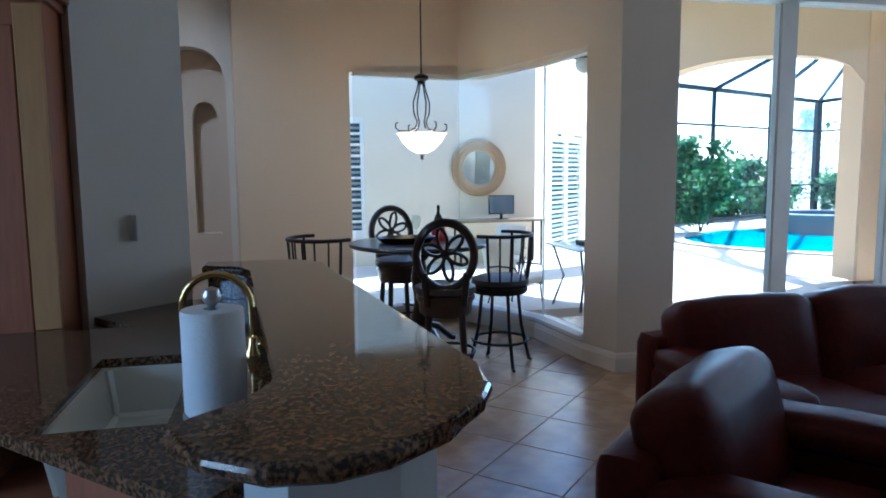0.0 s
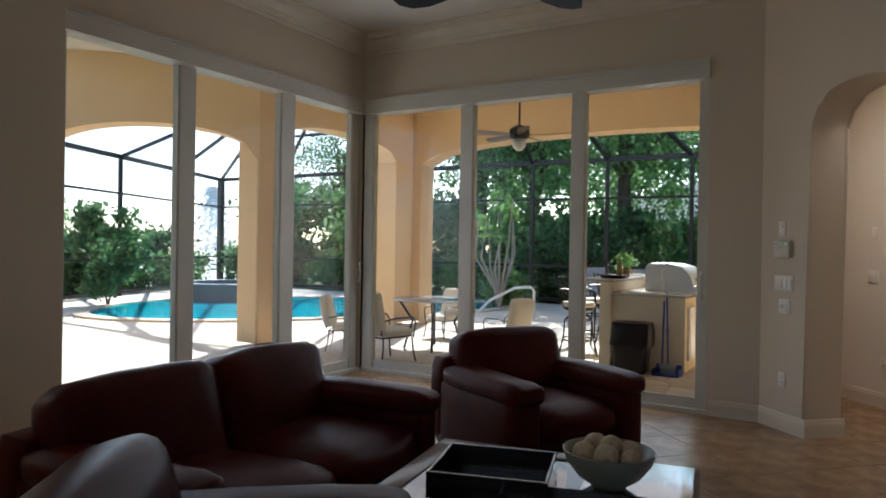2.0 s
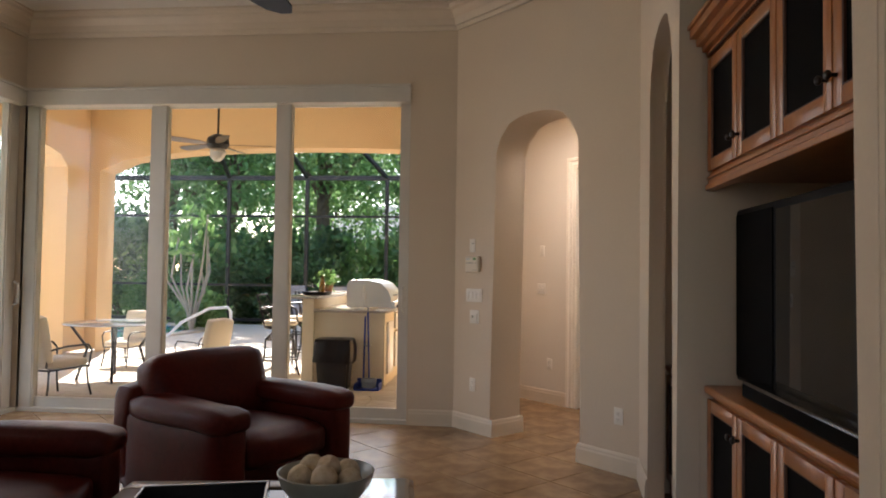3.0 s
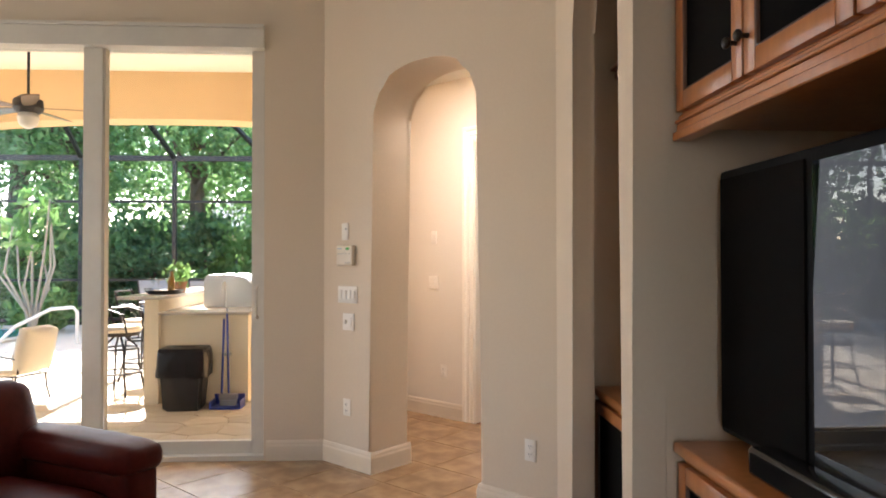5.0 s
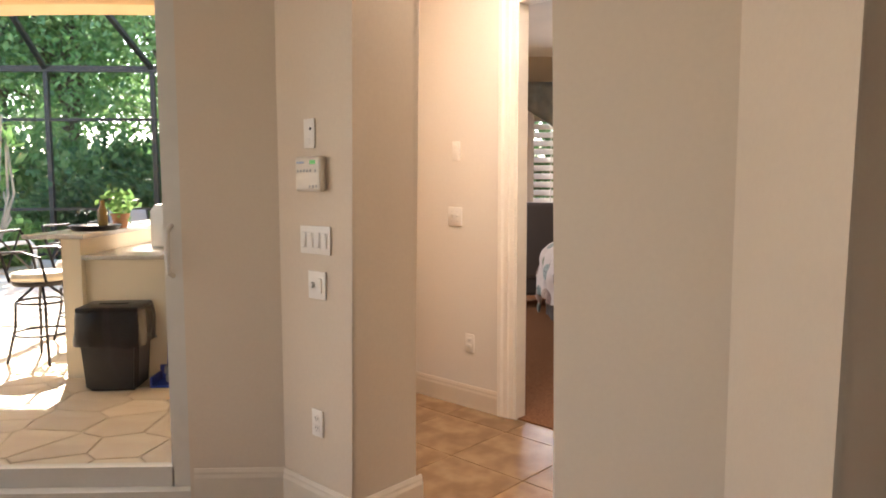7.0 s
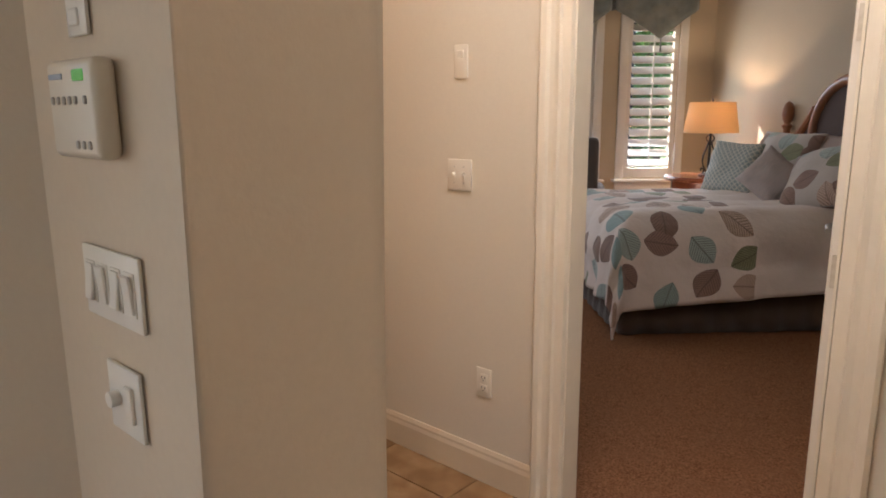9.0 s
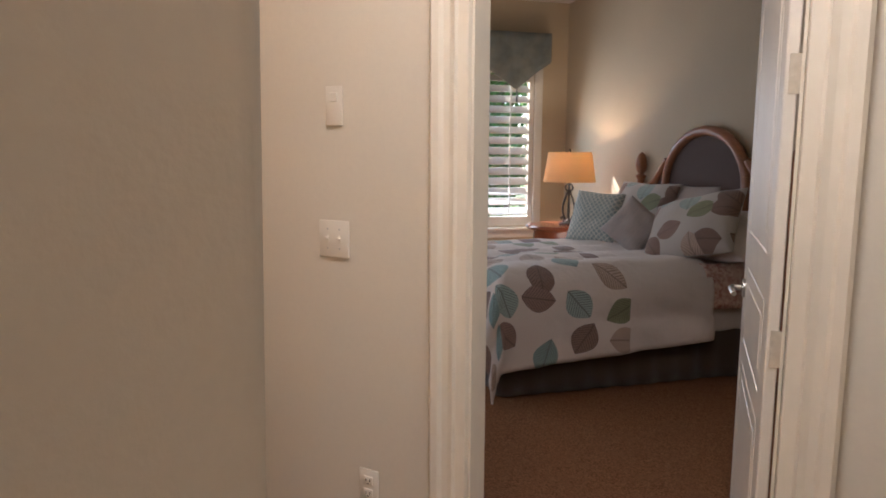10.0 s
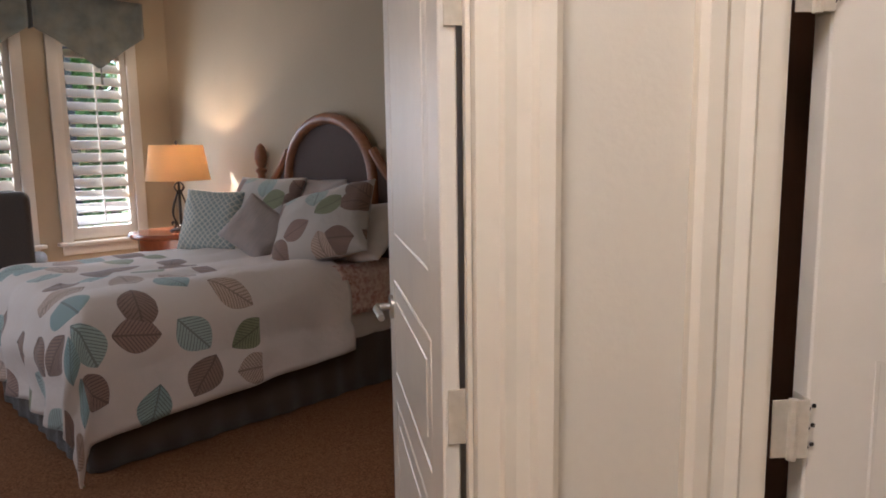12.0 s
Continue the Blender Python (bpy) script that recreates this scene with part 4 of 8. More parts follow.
b = bmesh.new(); tube(b, [(0.0, 0.0, 0.06), (0.05, 0.02, 0.07), (0.1, 0.03, 0.06)], 0.008, 8); sphere(b, (0.1, 0.03, 0.06), 0.013)
part("lever", b, M_BRASS, t)
t = thing("paper_towel_holder", pose(3.4, -6.79, 0.91), "paper towel roll on an upright metal holder", "paper towel")
b = bmesh.new(); lathe(b, [(0.022, 0.012), (0.073, 0.012), (0.075, 0.02), (0.075, 0.26), (0.073, 0.265), (0.022, 0.265), (0.022, 0.012)], 32)
part("paper_roll", b, mat("paper_towel", (0.78, 0.76, 0.74), (0.75, 0.73, 0.71), 0.9, 60, 0.25, 120), t, "white quilted paper roll")
b = bmesh.new(); lathe(b, [(0, 0), (0.08, 0), (0.08, 0.008), (0.02, 0.012), (0.008, 0.014), (0.008, 0.27), (0.012, 0.275), (0.021, 0.285), (0.024, 0.298), (0.018, 0.313), (0, 0.32)], 20)
part("holder", b, M_STEEL, t, "brushed metal post with ball finial")
t = thing("tall_cabinet", pose(0, 0, 0), "tall cherry-wood pantry cabinet with crown", "cabinet")
b = bmesh.new(); box(b, 1.3, 2.25, -8.4, -7.46, 0.0, 2.2)
part("body", b, M_CABWOOD, t, smooth=False)
b = bmesh.new()
for o, z0, z1 in ((0.02, 2.14, 2.17), (0.045, 2.17, 2.2), (0.075, 2.2, 2.24), (0.085, 2.24, 2.255)):
    rbox(b, 1.3, 2.25 + o, -8.4, -7.46 + o, z0, z1, 0.004, 1)
part("crown", b, M_CABWOOD, t)
b = bmesh.new(); rbox(b, 2.25, 2.262, -8.3, -7.56, 0.15, 2.05, 0.004, 1)
part("side_panel", b, M_CABWOOD, t)
b = bmesh.new(); rbox(b, 2.25, 2.266, -7.555, -7.46, 0.91, 2.13, 0.003, 1)
part("face_frame", b, mat("honey_oak", (0.42, 0.22, 0.08), (0.36, 0.18, 0.06), 0.4, 9, 0.04, 50, stretch=(6, 6, 0.7)), t, "honey-coloured wooden edge strip", smooth=False)
plate_k = thing("wall_outlet", pose(1.93, -7.255, 1.27, 0, 0, 49), "white switch plate on the kitchen wall pier", "wall plate")
b = bmesh.new(); rbox(b, -0.036, 0.036, -0.008, 0, -0.057, 0.057, 0.003, 2)
part("cover_plate", b, M_ISLAND, plate_k)
b = bmesh.new(); rbox(b, -0.016, 0.016, -0.012, -0.007, -0.033, 0.033, 0.002, 1)
part("rocker", b, M_ISLAND, plate_k)

# ---- breakfast nook ----
t = thing("nook_table", pose(-0.55, -5.5, 0), "round dark wooden counter-height table", "table")
b = bmesh.new(); lathe(b, [(0, 0.87), (0.56, 0.87), (0.59, 0.88), (0.6, 0.895), (0.59, 0.91), (0, 0.91)], 40)
part("tabletop", b, M_ESPRESSO, t)
b = bmesh.new(); lathe(b, [(0, 0.12), (0.06, 0.12), (0.09, 0.2), (0.05, 0.4), (0.08, 0.6), (0.05, 0.75), (0.16, 0.87), (0, 0.87)], 20)
part("pedestal", b, M_ESPRESSO, t)
for k in range(4):
    b = bmesh.new(); tube(b, [(0.03, 0, 0.2), (0.18, 0, 0.16), (0.32, 0, 0.04), (0.36, 0, 0.03)], 0.032, 8, r1=0.024)
    bmesh.ops.rotate(b, cent=(0, 0, 0), matrix=Matrix.Rotation(k * math.pi / 2 + 0.4, 3, "Z"), verts=b.verts[:])
    part("leg", b, M_ESPRESSO, t)


M_SEATPAD = mat("dark_seat_leather", (0.05, 0.04, 0.034), (0.04, 0.031, 0.026), 0.45, 60, 0.15, 120)


def bar_stool(m, style, label):
    t = thing("bar_stool", m, label, "bar stool", "stools round the nook table")
    b = bmesh.new(); lathe(b, [(0, 0.62), (0.2, 0.62), (0.225, 0.645), (0.22, 0.68), (0.17, 0.7), (0, 0.705)], 28)
    part("seat", b, M_SEATPAD, t)
    b = bmesh.new(); lathe(b, [(0, 0.57), (0.2, 0.57), (0.215, 0.59), (0.215, 0.62), (0, 0.62)], 28)
    part("seat_ring", b, M_IRON if style == "iron" else M_ESPRESSO, t)
    for k in range(4):
        a = math.pi / 4 + k * math.pi / 2
        b = bmesh.new()
        if style == "iron":
            tube(b, [(0.15 * math.cos(a), 0.15 * math.sin(a), 0.58), (0.18 * math.cos(a), 0.18 * math.sin(a), 0.3), (0.25 * math.cos(a), 0.25 * math.sin(a), 0.02), (0.27 * math.cos(a), 0.27 * math.sin(a), 0.012)], 0.014, 8)
        else:
            tube(b, [(0.16 * math.cos(a), 0.16 * math.sin(a), 0.58), (0.2 * math.cos(a), 0.2 * math.sin(a), 0.0)], 0.028, 8, r1=0.02)
        part("leg", b, M_IRON if style == "iron" else M_ESPRESSO, t)
    if style != "iron":
        b = bmesh.new(); lathe(b, [(0, 0.47), (0.17, 0.47), (0.19, 0.49), (0.2, 0.57), (0, 0.57)], 28)
        part("apron", b, M_ESPRESSO, t)
    b = bmesh.new(); r = 0.215
    tube(b, [(r * math.cos(i / 28 * 6.283), r * math.sin(i / 28 * 6.283), 0.2) for i in range(28)], 0.011, 8, closed=True)
    part("foot_ring", b, M_IRON, t)
    if style == "iron":
        b = bmesh.new(); tube(b, [(0.25 * math.cos(radians(a)), 0.25 * math.sin(radians(a)), 1.02) for a in range(-20, 201, 10)], 0.014, 8)
        part("top_rail", b, M_IRON, t)
        for a in (0, 22, 45, 67, 90, 113, 135, 158, 180):
            b = bmesh.new(); tube(b, [(0.2 * math.cos(radians(a)), 0.2 * math.sin(radians(a)), 0.62), (0.235 * math.cos(radians(a)), 0.235 * math.sin(radians(a)), 0.8), (0.25 * math.cos(radians(a)), 0.25 * math.sin(radians(a)), 1.02)], 0.011 if a in (0, 180) else 0.007, 6)
            part("spindle", b, M_IRON, t)
    else:
        y = 0.2
        b = bmesh.new(); tube(b, [(0.2 * math.cos(i / 32 * 6.283), y + 0.05 * math.sin(i / 32 * 6.283) * 0.6, 0.92 + 0.235 * math.sin(i / 32 * 6.283)) for i in range(32)], 0.031, 8, closed=True)
        part("back_hoop", b, M_ESPRESSO, t)
        for s in (-0.13, 0.13):
            b = bmesh.new(); tube(b, [(s, 0.17, 0.56), (s * 1.15, y - 0.01, 0.8)], 0.026, 8)
            part("back_post", b, M_ESPRESSO, t)
        for k in range(6):
            a = k * math.pi / 3 + 0.3
            b = bmesh.new()
            tube(b, [(0.09 * math.cos(a) + 0.07 * math.cos(i / 14 * 6.283) * math.cos(a) - 0.032 * math.sin(i / 14 * 6.283) * math.sin(a), y, 0.93 + 0.105 * math.sin(a) + 0.08 * math.cos(i / 14 * 6.283) * math.sin(a) + 0.036 * math.sin(i / 14 * 6.283) * math.cos(a)) for i in range(14)], 0.013, 6, closed=True)
            part("petal", b, M_ESPRESSO, t)
        b = bmesh.new(); sphere(b, (0, y, 0.93), 0.032, 12, 8, (1, 0.4, 1))
        part("rosette", b, M_ESPRESSO, t)
    return t


bar_stool(pose(0.35, -5.49, 0, 0, 0, -103), "wood", "dark wooden bar stool with carved oval back")
bar_stool(pose(-1.25, -5.57, 0, 0, 0, 100), "wood", "dark wooden bar stool with carved oval back beyond the table")
bar_stool(pose(0.12, -5.0, 0, 0, 0, -40), "iron", "black iron bar stool with curved rail back")
bar_stool(pose(0.02, -6.35, 0, 0, 0, -150), "iron", "black iron bar stool with curved rail back beside the bar")
t = thing("serving_tray", pose(-0.5, -5.62, 0.91), "long black oval tray on the nook table", "tray")
b = bmesh.new(); lathe(b, [(0, 0), (0.2, 0), (0.26, 0.05), (0.255, 0.055), (0.19, 0.015), (0, 0.015)], 28); bmesh.ops.scale(b, vec=(0.6, 1, 1), verts=b.verts[:])
part("tray_shell", b, M_BLACK, t)
t = thing("wine_bottle", pose(-0.62, -5.32, 0.91), "dark wine bottle in a red sleeve", "bottle")
b = bmesh.new(); lathe(b, [(0, 0), (0.037, 0), (0.038, 0.18), (0.03, 0.21), (0.014, 0.24), (0.013, 0.3), (0.016, 0.305), (0, 0.31)], 18)
part("bottle_glass", b, M_BLACK, t)
b = bmesh.new(); lathe(b, [(0.04, 0.0), (0.062, 0.0), (0.06, 0.12), (0.04, 0.125)], 18)
part("sleeve", b, mat("red_sleeve", (0.35, 0.012, 0.02), (0.3, 0.01, 0.016), 0.5, 20), t, "red fabric wine sleeve")
t = thing("wine_glass", pose(-0.7, -5.5, 0.91), "clear stemmed wine glass on the table", "glass")
b = bmesh.new(); lathe(b, [(0, 0), (0.034, 0), (0.034, 0.004), (0.005, 0.01), (0.005, 0.09), (0.03, 0.12), (0.042, 0.16), (0.036, 0.22), (0.034, 0.22), (0.04, 0.16), (0.028, 0.122), (0, 0.1)], 20)
part("glass_bowl", b, M_GLASS, t)
t = thing("pendant_lamp", pose(-0.35, -5.51, 0), "lit bronze pendant lamp with amber glass bowl", "lamp")
M_AMBER = bpy.data.materials.new("amber_glass")
M_AMBER.use_nodes = True
pb = M_AMBER.node_tree.nodes["Principled BSDF"]
pb.inputs["Base Color"].default_value, pb.inputs["Roughness"].default_value = (0.8, 0.6, 0.36, 1), 0.35
pb.inputs["Emission Color"].default_value, pb.inputs["Emission Strength"].default_value = (1, 0.62, 0.28, 1), 1.0
b = bmesh.new(); lathe(b, [(0.03, 1.645), (0.1, 1.68), (0.16, 1.74), (0.19, 1.8), (0.205, 1.805), (0.2, 1.81), (0.18, 1.8), (0.15, 1.745), (0.095, 1.69), (0.03, 1.66)], 32)
part("glass_bowl", b, M_AMBER, t, "glowing amber alabaster bowl").visible_shadow = False
b = bmesh.new(); lathe(b, [(0, 1.6), (0.008, 1.6), (0.016, 1.615), (0.008, 1.63), (0.035, 1.645), (0.03, 1.665), (0, 1.665)], 14)
part("finial", b, M_IRON, t)
b = bmesh.new(); tube(b, [(0, 0, 2.2), (0, 0, CEIL)], 0.006, 8); lathe(b, [(0, 2.28), (0.02, 2.28), (0.055, 2.26), (0.06, 2.235), (0.03, 2.22), (0.035, 2.2), (0, 2.19)], 18); lathe(b, [(0, CEIL), (0.06, CEIL), (0.05, CEIL - 0.05), (0, CEIL - 0.06)], 16)
part("stem", b, M_IRON, t)
for k in range(4):
    b = bmesh.new()
    tube(b, [(0.025, 0, 2.21), (0.04, 0, 2.15), (0.075, 0, 2.05), (0.07, 0, 1.97), (0.04, 0, 1.9), (0.06, 0, 1.85), (0.13, 0, 1.825), (0.205, 0, 1.825), (0.235, 0, 1.85), (0.232, 0, 1.885), (0.21, 0, 1.89)], 0.006, 6)
    bmesh.ops.rotate(b, cent=(0, 0, 0), matrix=Matrix.Rotation(k * math.pi / 2 + 0.3, 3, "Z"), verts=b.verts[:])
    part("scroll_arm", b, M_IRON, t)


# ---- vestibule: doors, casings, wall plates ----
V = pose(4.3, 2.0, 0, 0, 0, -45)
K = pose(4.15, 0, 0, 0, 0, -45)
M_DOOR = mat("door_paint", (0.84, 0.79, 0.71), (0.81, 0.76, 0.68), 0.35, 25, 0.03, 40, big=3)
M_CASE = mat("casing_paint", (0.86, 0.79, 0.67), (0.83, 0.76, 0.64), 0.38, 25, 0.03, 40, big=3)
M_PLATE = mat("plate_plastic", (0.8, 0.75, 0.66), (0.78, 0.73, 0.64), 0.35, 20, 0.0)
M_PLATEDARK = mat("slot_dark", (0.05, 0.045, 0.04), rough=0.6)
M_NICKEL = mat("brushed_nickel", (0.55, 0.53, 0.5), (0.48, 0.46, 0.43), 0.3, 60, 0.02, 90, metal=0.95)
M_HINGE = mat("painted_hinge", (0.72, 0.66, 0.56), (0.6, 0.54, 0.44), 0.4, 60, 0.05, 90, metal=0.2)


def casing(name, s0, s1, h, m):
    t = thing(name, m, "cream moulded door casing around the doorway", "door casing")
    t["kind"] = "structure"
    prof = [(0.0, 0.0), (0.016, 0.004), (0.016, 0.03), (0.024, 0.036), (0.018, 0.05), (0.018, 0.066), (0.03, 0.074), (0.032, 0.092), (0.022, 0.1), (0.0, 0.1)]

    def board(pts):
        b = bmesh.new()
        rows = []
        for (x, z, dx, dz) in pts:
            rows.append([b.verts.new((x + dx * w * 1.2, -o - 0.001, z + dz * w * 1.2)) for o, w in prof])
        for a, c in zip(rows, rows[1:]):
            for j in range(len(prof)):
                b.faces.new((a[j], a[(j + 1) % len(prof)], c[(j + 1) % len(prof)], c[j]))
        b.faces.new(rows[0]), b.faces.new(rows[-1][::-1])
        return b
    part("side_casing", board([(s0, 0.005, -1, 0), (s0, h, -1, 1)]), M_CASE, t, smooth=False)
    part("head_casing", board([(s0, h, -1, 1), (s1, h, 1, 1)]), M_CASE, t, smooth=False)
    part("side_casing", board([(s1, h, 1, 1), (s1, 0.005, 1, 0)]), M_CASE, t, smooth=False)
    for a, c in ((s0 + 0.001, s0 + 0.008), (s1 - 0.008, s1 - 0.001)):
        b = bmesh.new(); box(b, a, c, -0.004, 0.09, 0.005, h - 0.002)
        part("jamb", b, M_CASE, t, smooth=False)
    b = bmesh.new(); box(b, s0 + 0.008, s1 - 0.008, -0.004, 0.09, h - 0.018, h - 0.002)
    part("jamb", b, M_CASE, t, smooth=False)
    return t


casing("trim_casing_1", 1.44, 2.239, 2.44, V)
casing("trim_casing_2", 2.66, 3.4, 2.44, V)


HZ = 1.02


def door(name, m, w, label, knob=True, back=0.02):
    """Hinge line at the origin, leaf along +x, hall side at -y."""
    t = thing(name, m, label, "door")
    t["kind"] = "structure"
    b = bmesh.new(); rbox(b, 0.022, w, -back, 0.02, 0.012, 2.42, 0.003, 1)
    leaf = part("leaf", b, M_DOOR, t, smooth=False)
    for z0, z1 in ((0.2, 0.78), (0.86, 1.1), (1.22, 2.28)):
        for sgn in (-1, 1):
            x0, x1, y = 0.13, w - 0.13, 0.02 if sgn > 0 else -back
            b = bmesh.new()
            top = [(x0 + (x1 - x0) * i / 10, z1 + (0.05 * math.sin(math.pi * i / 10) if z0 > 1.2 else 0)) for i in range(11)]
            bot = [(x1 - (x1 - x0) * i / 10, z0) for i in range(11)]
            tube(b, [(x, y - 0.0035 * sgn, z) for x, z in top + bot], 0.006, 6, closed=True)
            part("panel_moulding", b, M_DOOR, leaf)
            b = bmesh.new(); rbox(b, x0 + 0.045, x1 - 0.045, y - 0.006, y + 0.002, z0 + 0.045, z1 - 0.045, 0.003, 1)
            part("raised_panel", b, M_DOOR, leaf, smooth=False)
    for z in (0.25, 1.005, 1.645, 2.25):
        b = bmesh.new(); tube(b, [(-0.004, -0.026, z - 0.047), (-0.004, -0.026, z + 0.047)], 0.007, 8)
        for k in range(1, 5):
            tube(b, [(-0.004, -0.026, z - 0.047 + k * 0.0188 - 0.0008), (-0.004, -0.026, z - 0.047 + k * 0.0188 + 0.0008)], 0.0082, 8)
        rbox(b, 0.0185, 0.0215, -0.026, 0.012, z - 0.045, z + 0.045, 0.0008, 1)
        rbox(b, 0.0, 0.021, -0.028, -0.0255, z - 0.045, z + 0.045, 0.0008, 1)
        rbox(b, -0.034, -0.002, -0.0225, -0.0205, z - 0.045, z + 0.045, 0.0008, 1)
        h = part("hinge", b, M_HINGE, t, "cream-painted butt hinge")
        b = bmesh.new()
        for sx in (0.022, 0.03):
            for sz in (-0.03, 0, 0.03):
                tube(b, [(sx, -0.0225, z + sz + (0.004 if sx > 0.025 else 0)), (sx, -0.024, z + sz + (0.004 if sx > 0.025 else 0))], 0.0035, 8)
        part("screw", b, M_IRON, h)
    if knob:
        for sgn in (-1, 1):
            b = bmesh.new()
            tube(b, [(w - 0.07, 0.005 * sgn, HZ), (w - 0.07, 0.028 * sgn, HZ)], 0.032, 16)
            tube(b, [(w - 0.07, 0.026 * sgn, HZ), (w - 0.07, 0.065 * sgn, HZ)], 0.01, 10)
            tube(b, [(w - 0.07, 0.06 * sgn, HZ), (w - 0.1, 0.066 * sgn, HZ + 0.003), (w - 0.18, 0.06 * sgn, HZ - 0.003)], 0.009, 8)
            part("door_handle", b, M_NICKEL, t, "brushed nickel lever handle")
    return t


door("door_3", pose(5.912, 0.475, 0, 0, 0, 54.5), 0.83, "white panelled bedroom door standing open on cream hinges", True, 0.008)
door("door_4", V @ pose(2.712, 0.035, 0, 0, 0, 5), 0.69, "white panelled door ajar beside the bedroom doorway")


def plate(name, m, w, h, label, kind):
    t = thing(name, m, label, "wall plate")
    b = bmesh.new(); rbox(b, -w / 2, w / 2, -0.007, 0, -h / 2, h / 2, 0.003, 2)
    p = part("cover_plate", b, M_PLATE, t)
    if kind == "outlet":
        for z in (-0.021, 0.021):
            b = bmesh.new(); rbox(b, -0.017, 0.017, -0.0095, -0.006, z - 0.014, z + 0.014, 0.004, 2)
            part("socket", b, M_PLATE, t)
            b = bmesh.new(); box(b, -0.009, -0.006, -0.0102, -0.009, z - 0.003, z + 0.006); box(b, 0.006, 0.009, -0.0102, -0.009, z - 0.003, z + 0.006); box(b, -0.002, 0.002, -0.0102, -0.009, z - 0.011, z - 0.007)
            part("slot", b, M_PLATEDARK, t)
    elif kind.startswith("rocker"):
        n = int(kind[6:])
        for i in range(n):
            x = (i - (n - 1) / 2) * 0.046
            b = bmesh.new(); rbox(b, x - 0.017, x + 0.017, -0.009, -0.006, -0.034, 0.034, 0.002, 1)
            part("rocker_frame", b, M_PLATE, t)
            b = bmesh.new(); rbox(b, x - 0.013, x + 0.013, -0.014, -0.008, -0.03, 0.03, 0.002, 1, Matrix.Translation((0, -0.011, 0)) @ pose(0, 0, 0, 5 if i % 2 else -5) @ Matrix.Translation((0, 0.011, 0)))
            part("rocker", b, M_PLATE, t)
    elif kind == "toggle2":
        for x in (-0.023, 0.023):
            b = bmesh.new(); rbox(b, x - 0.005, x + 0.005, -0.009, -0.006, -0.012, 0.012, 0.001, 1); rbox(b, x - 0.004, x + 0.004, -0.02, -0.006, 0.0, 0.008, 0.002, 1)
            part("toggle", b, M_PLATE, t)
            for z in (-0.03, 0.03):
                b = bmesh.new(); tube(b, [(x, -0.0068, z), (x, -0.008, z)], 0.003, 8)
                part("screw", b, M_NICKEL, t)
    elif kind == "dimmer":
        b = bmesh.new(); tube(b, [(-0.024, -0.006, 0), (-0.024, -0.022, 0)], 0.013, 14)
        part("dimmer_knob", b, M_PLATE, t)
        b = bmesh.new(); rbox(b, 0.01, 0.036, -0.013, -0.006, -0.03, 0.03, 0.002, 1)
        part("rocker", b, M_PLATE, t)
    elif kind == "sensor":
        b = bmesh.new(); tube(b, [(0.012, -0.006, 0.018), (0.012, -0.009, 0.018)], 0.006, 10)
        part("sensor_eye", b, M_PLATEDARK, t)
        b = bmesh.new(); rbox(b, -0.02, 0.012, -0.0095, -0.006, -0.045, -0.02, 0.002, 1)
        part("button", b, M_PLATE, t)
    elif kind == "thermostat":
        b = bmesh.new(); rbox(b, -0.015, 0.015, -0.01, -0.006, 0.012, 0.04, 0.002, 1)
        part("slider_switch", b, M_PLATE, t)
    return t


plate("light_switch", K @ pose(0.262, -0.002, 1.17), 0.2, 0.115, "cream four-gang rocker switch on the diagonal wall", "rocker4")
plate("dimmer_switch", K @ pose(0.27, -0.002, 0.986), 0.115, 0.115, "cream dimmer and rocker switch plate", "dimmer")
plate("motion_sensor", K @ pose(0.235, -0.002, 1.6), 0.07, 0.118, "cream wall sensor plate with dark eye", "sensor")
plate("wall_outlet", K @ pose(0.255, -0.002, 0.404), 0.072, 0.115, "cream electrical outlet low on the wall", "outlet")
plate("wall_outlet", K @ pose(1.76, -0.002, 0.39), 0.072, 0.115, "cream electrical outlet low on the wall", "outlet")
plate("light_switch", V @ pose(0.964, -0.002, 1.2), 0.115, 0.115, "white double toggle switch in the vestibule", "toggle2")
plate("wall_sensor", V @ pose(0.972, -0.002, 1.607), 0.062, 0.118, "cream blank control plate in the vestibule", "thermostat")
plate("wall_outlet", V @ pose(1.088, -0.002, 0.412), 0.072, 0.115, "white electrical outlet in the vestibule", "outlet")

t = thing("alarm_keypad", K @ pose(0.258, -0.002, 1.437), "beige alarm keypad with small green display", "alarm keypad")
b = bmesh.new(); rbox(b, -0.085, 0.085, -0.035, 0, -0.07, 0.07, 0.012, 3)
part("housing", b, mat("keypad_plastic", (0.68, 0.6, 0.48), (0.66, 0.58, 0.46), 0.4, 40), t)
b = bmesh.new(); rbox(b, 0.018, 0.056, -0.0365, -0.03, 0.038, 0.054, 0.001, 1)
part("display", b, mat("lcd_green", (0.03, 0.09, 0.02), rough=0.2, emit=(0.05, 0.25, 0.03), strength=0.15), t, "green backlit display")
b = bmesh.new(); rbox(b, -0.07, -0.02, -0.0365, -0.034, 0.042, 0.05, 0.001, 1)
part("maker_plate", b, mat("blue_grey_print", (0.35, 0.4, 0.5), rough=0.4), t)
for i in range(6):
    b = bmesh.new(); rbox(b, -0.066 + i * 0.021 + (0.012 if i == 5 else 0), -0.056 + i * 0.021 + (0.012 if i == 5 else 0), -0.038, -0.034, 0.006, 0.018, 0.002, 1)
    part("button", b, mat("button_grey", (0.42, 0.38, 0.33), rough=0.5) if i == 0 else bpy.data.materials["button_grey"], t)
for i in range(3):
    b = bmesh.new(); rbox(b, 0.012 + i * 0.021, 0.022 + i * 0.021, -0.038, -0.034, -0.056, -0.044, 0.002, 1)
    part("button", b, bpy.data.materials["button_grey"], t)

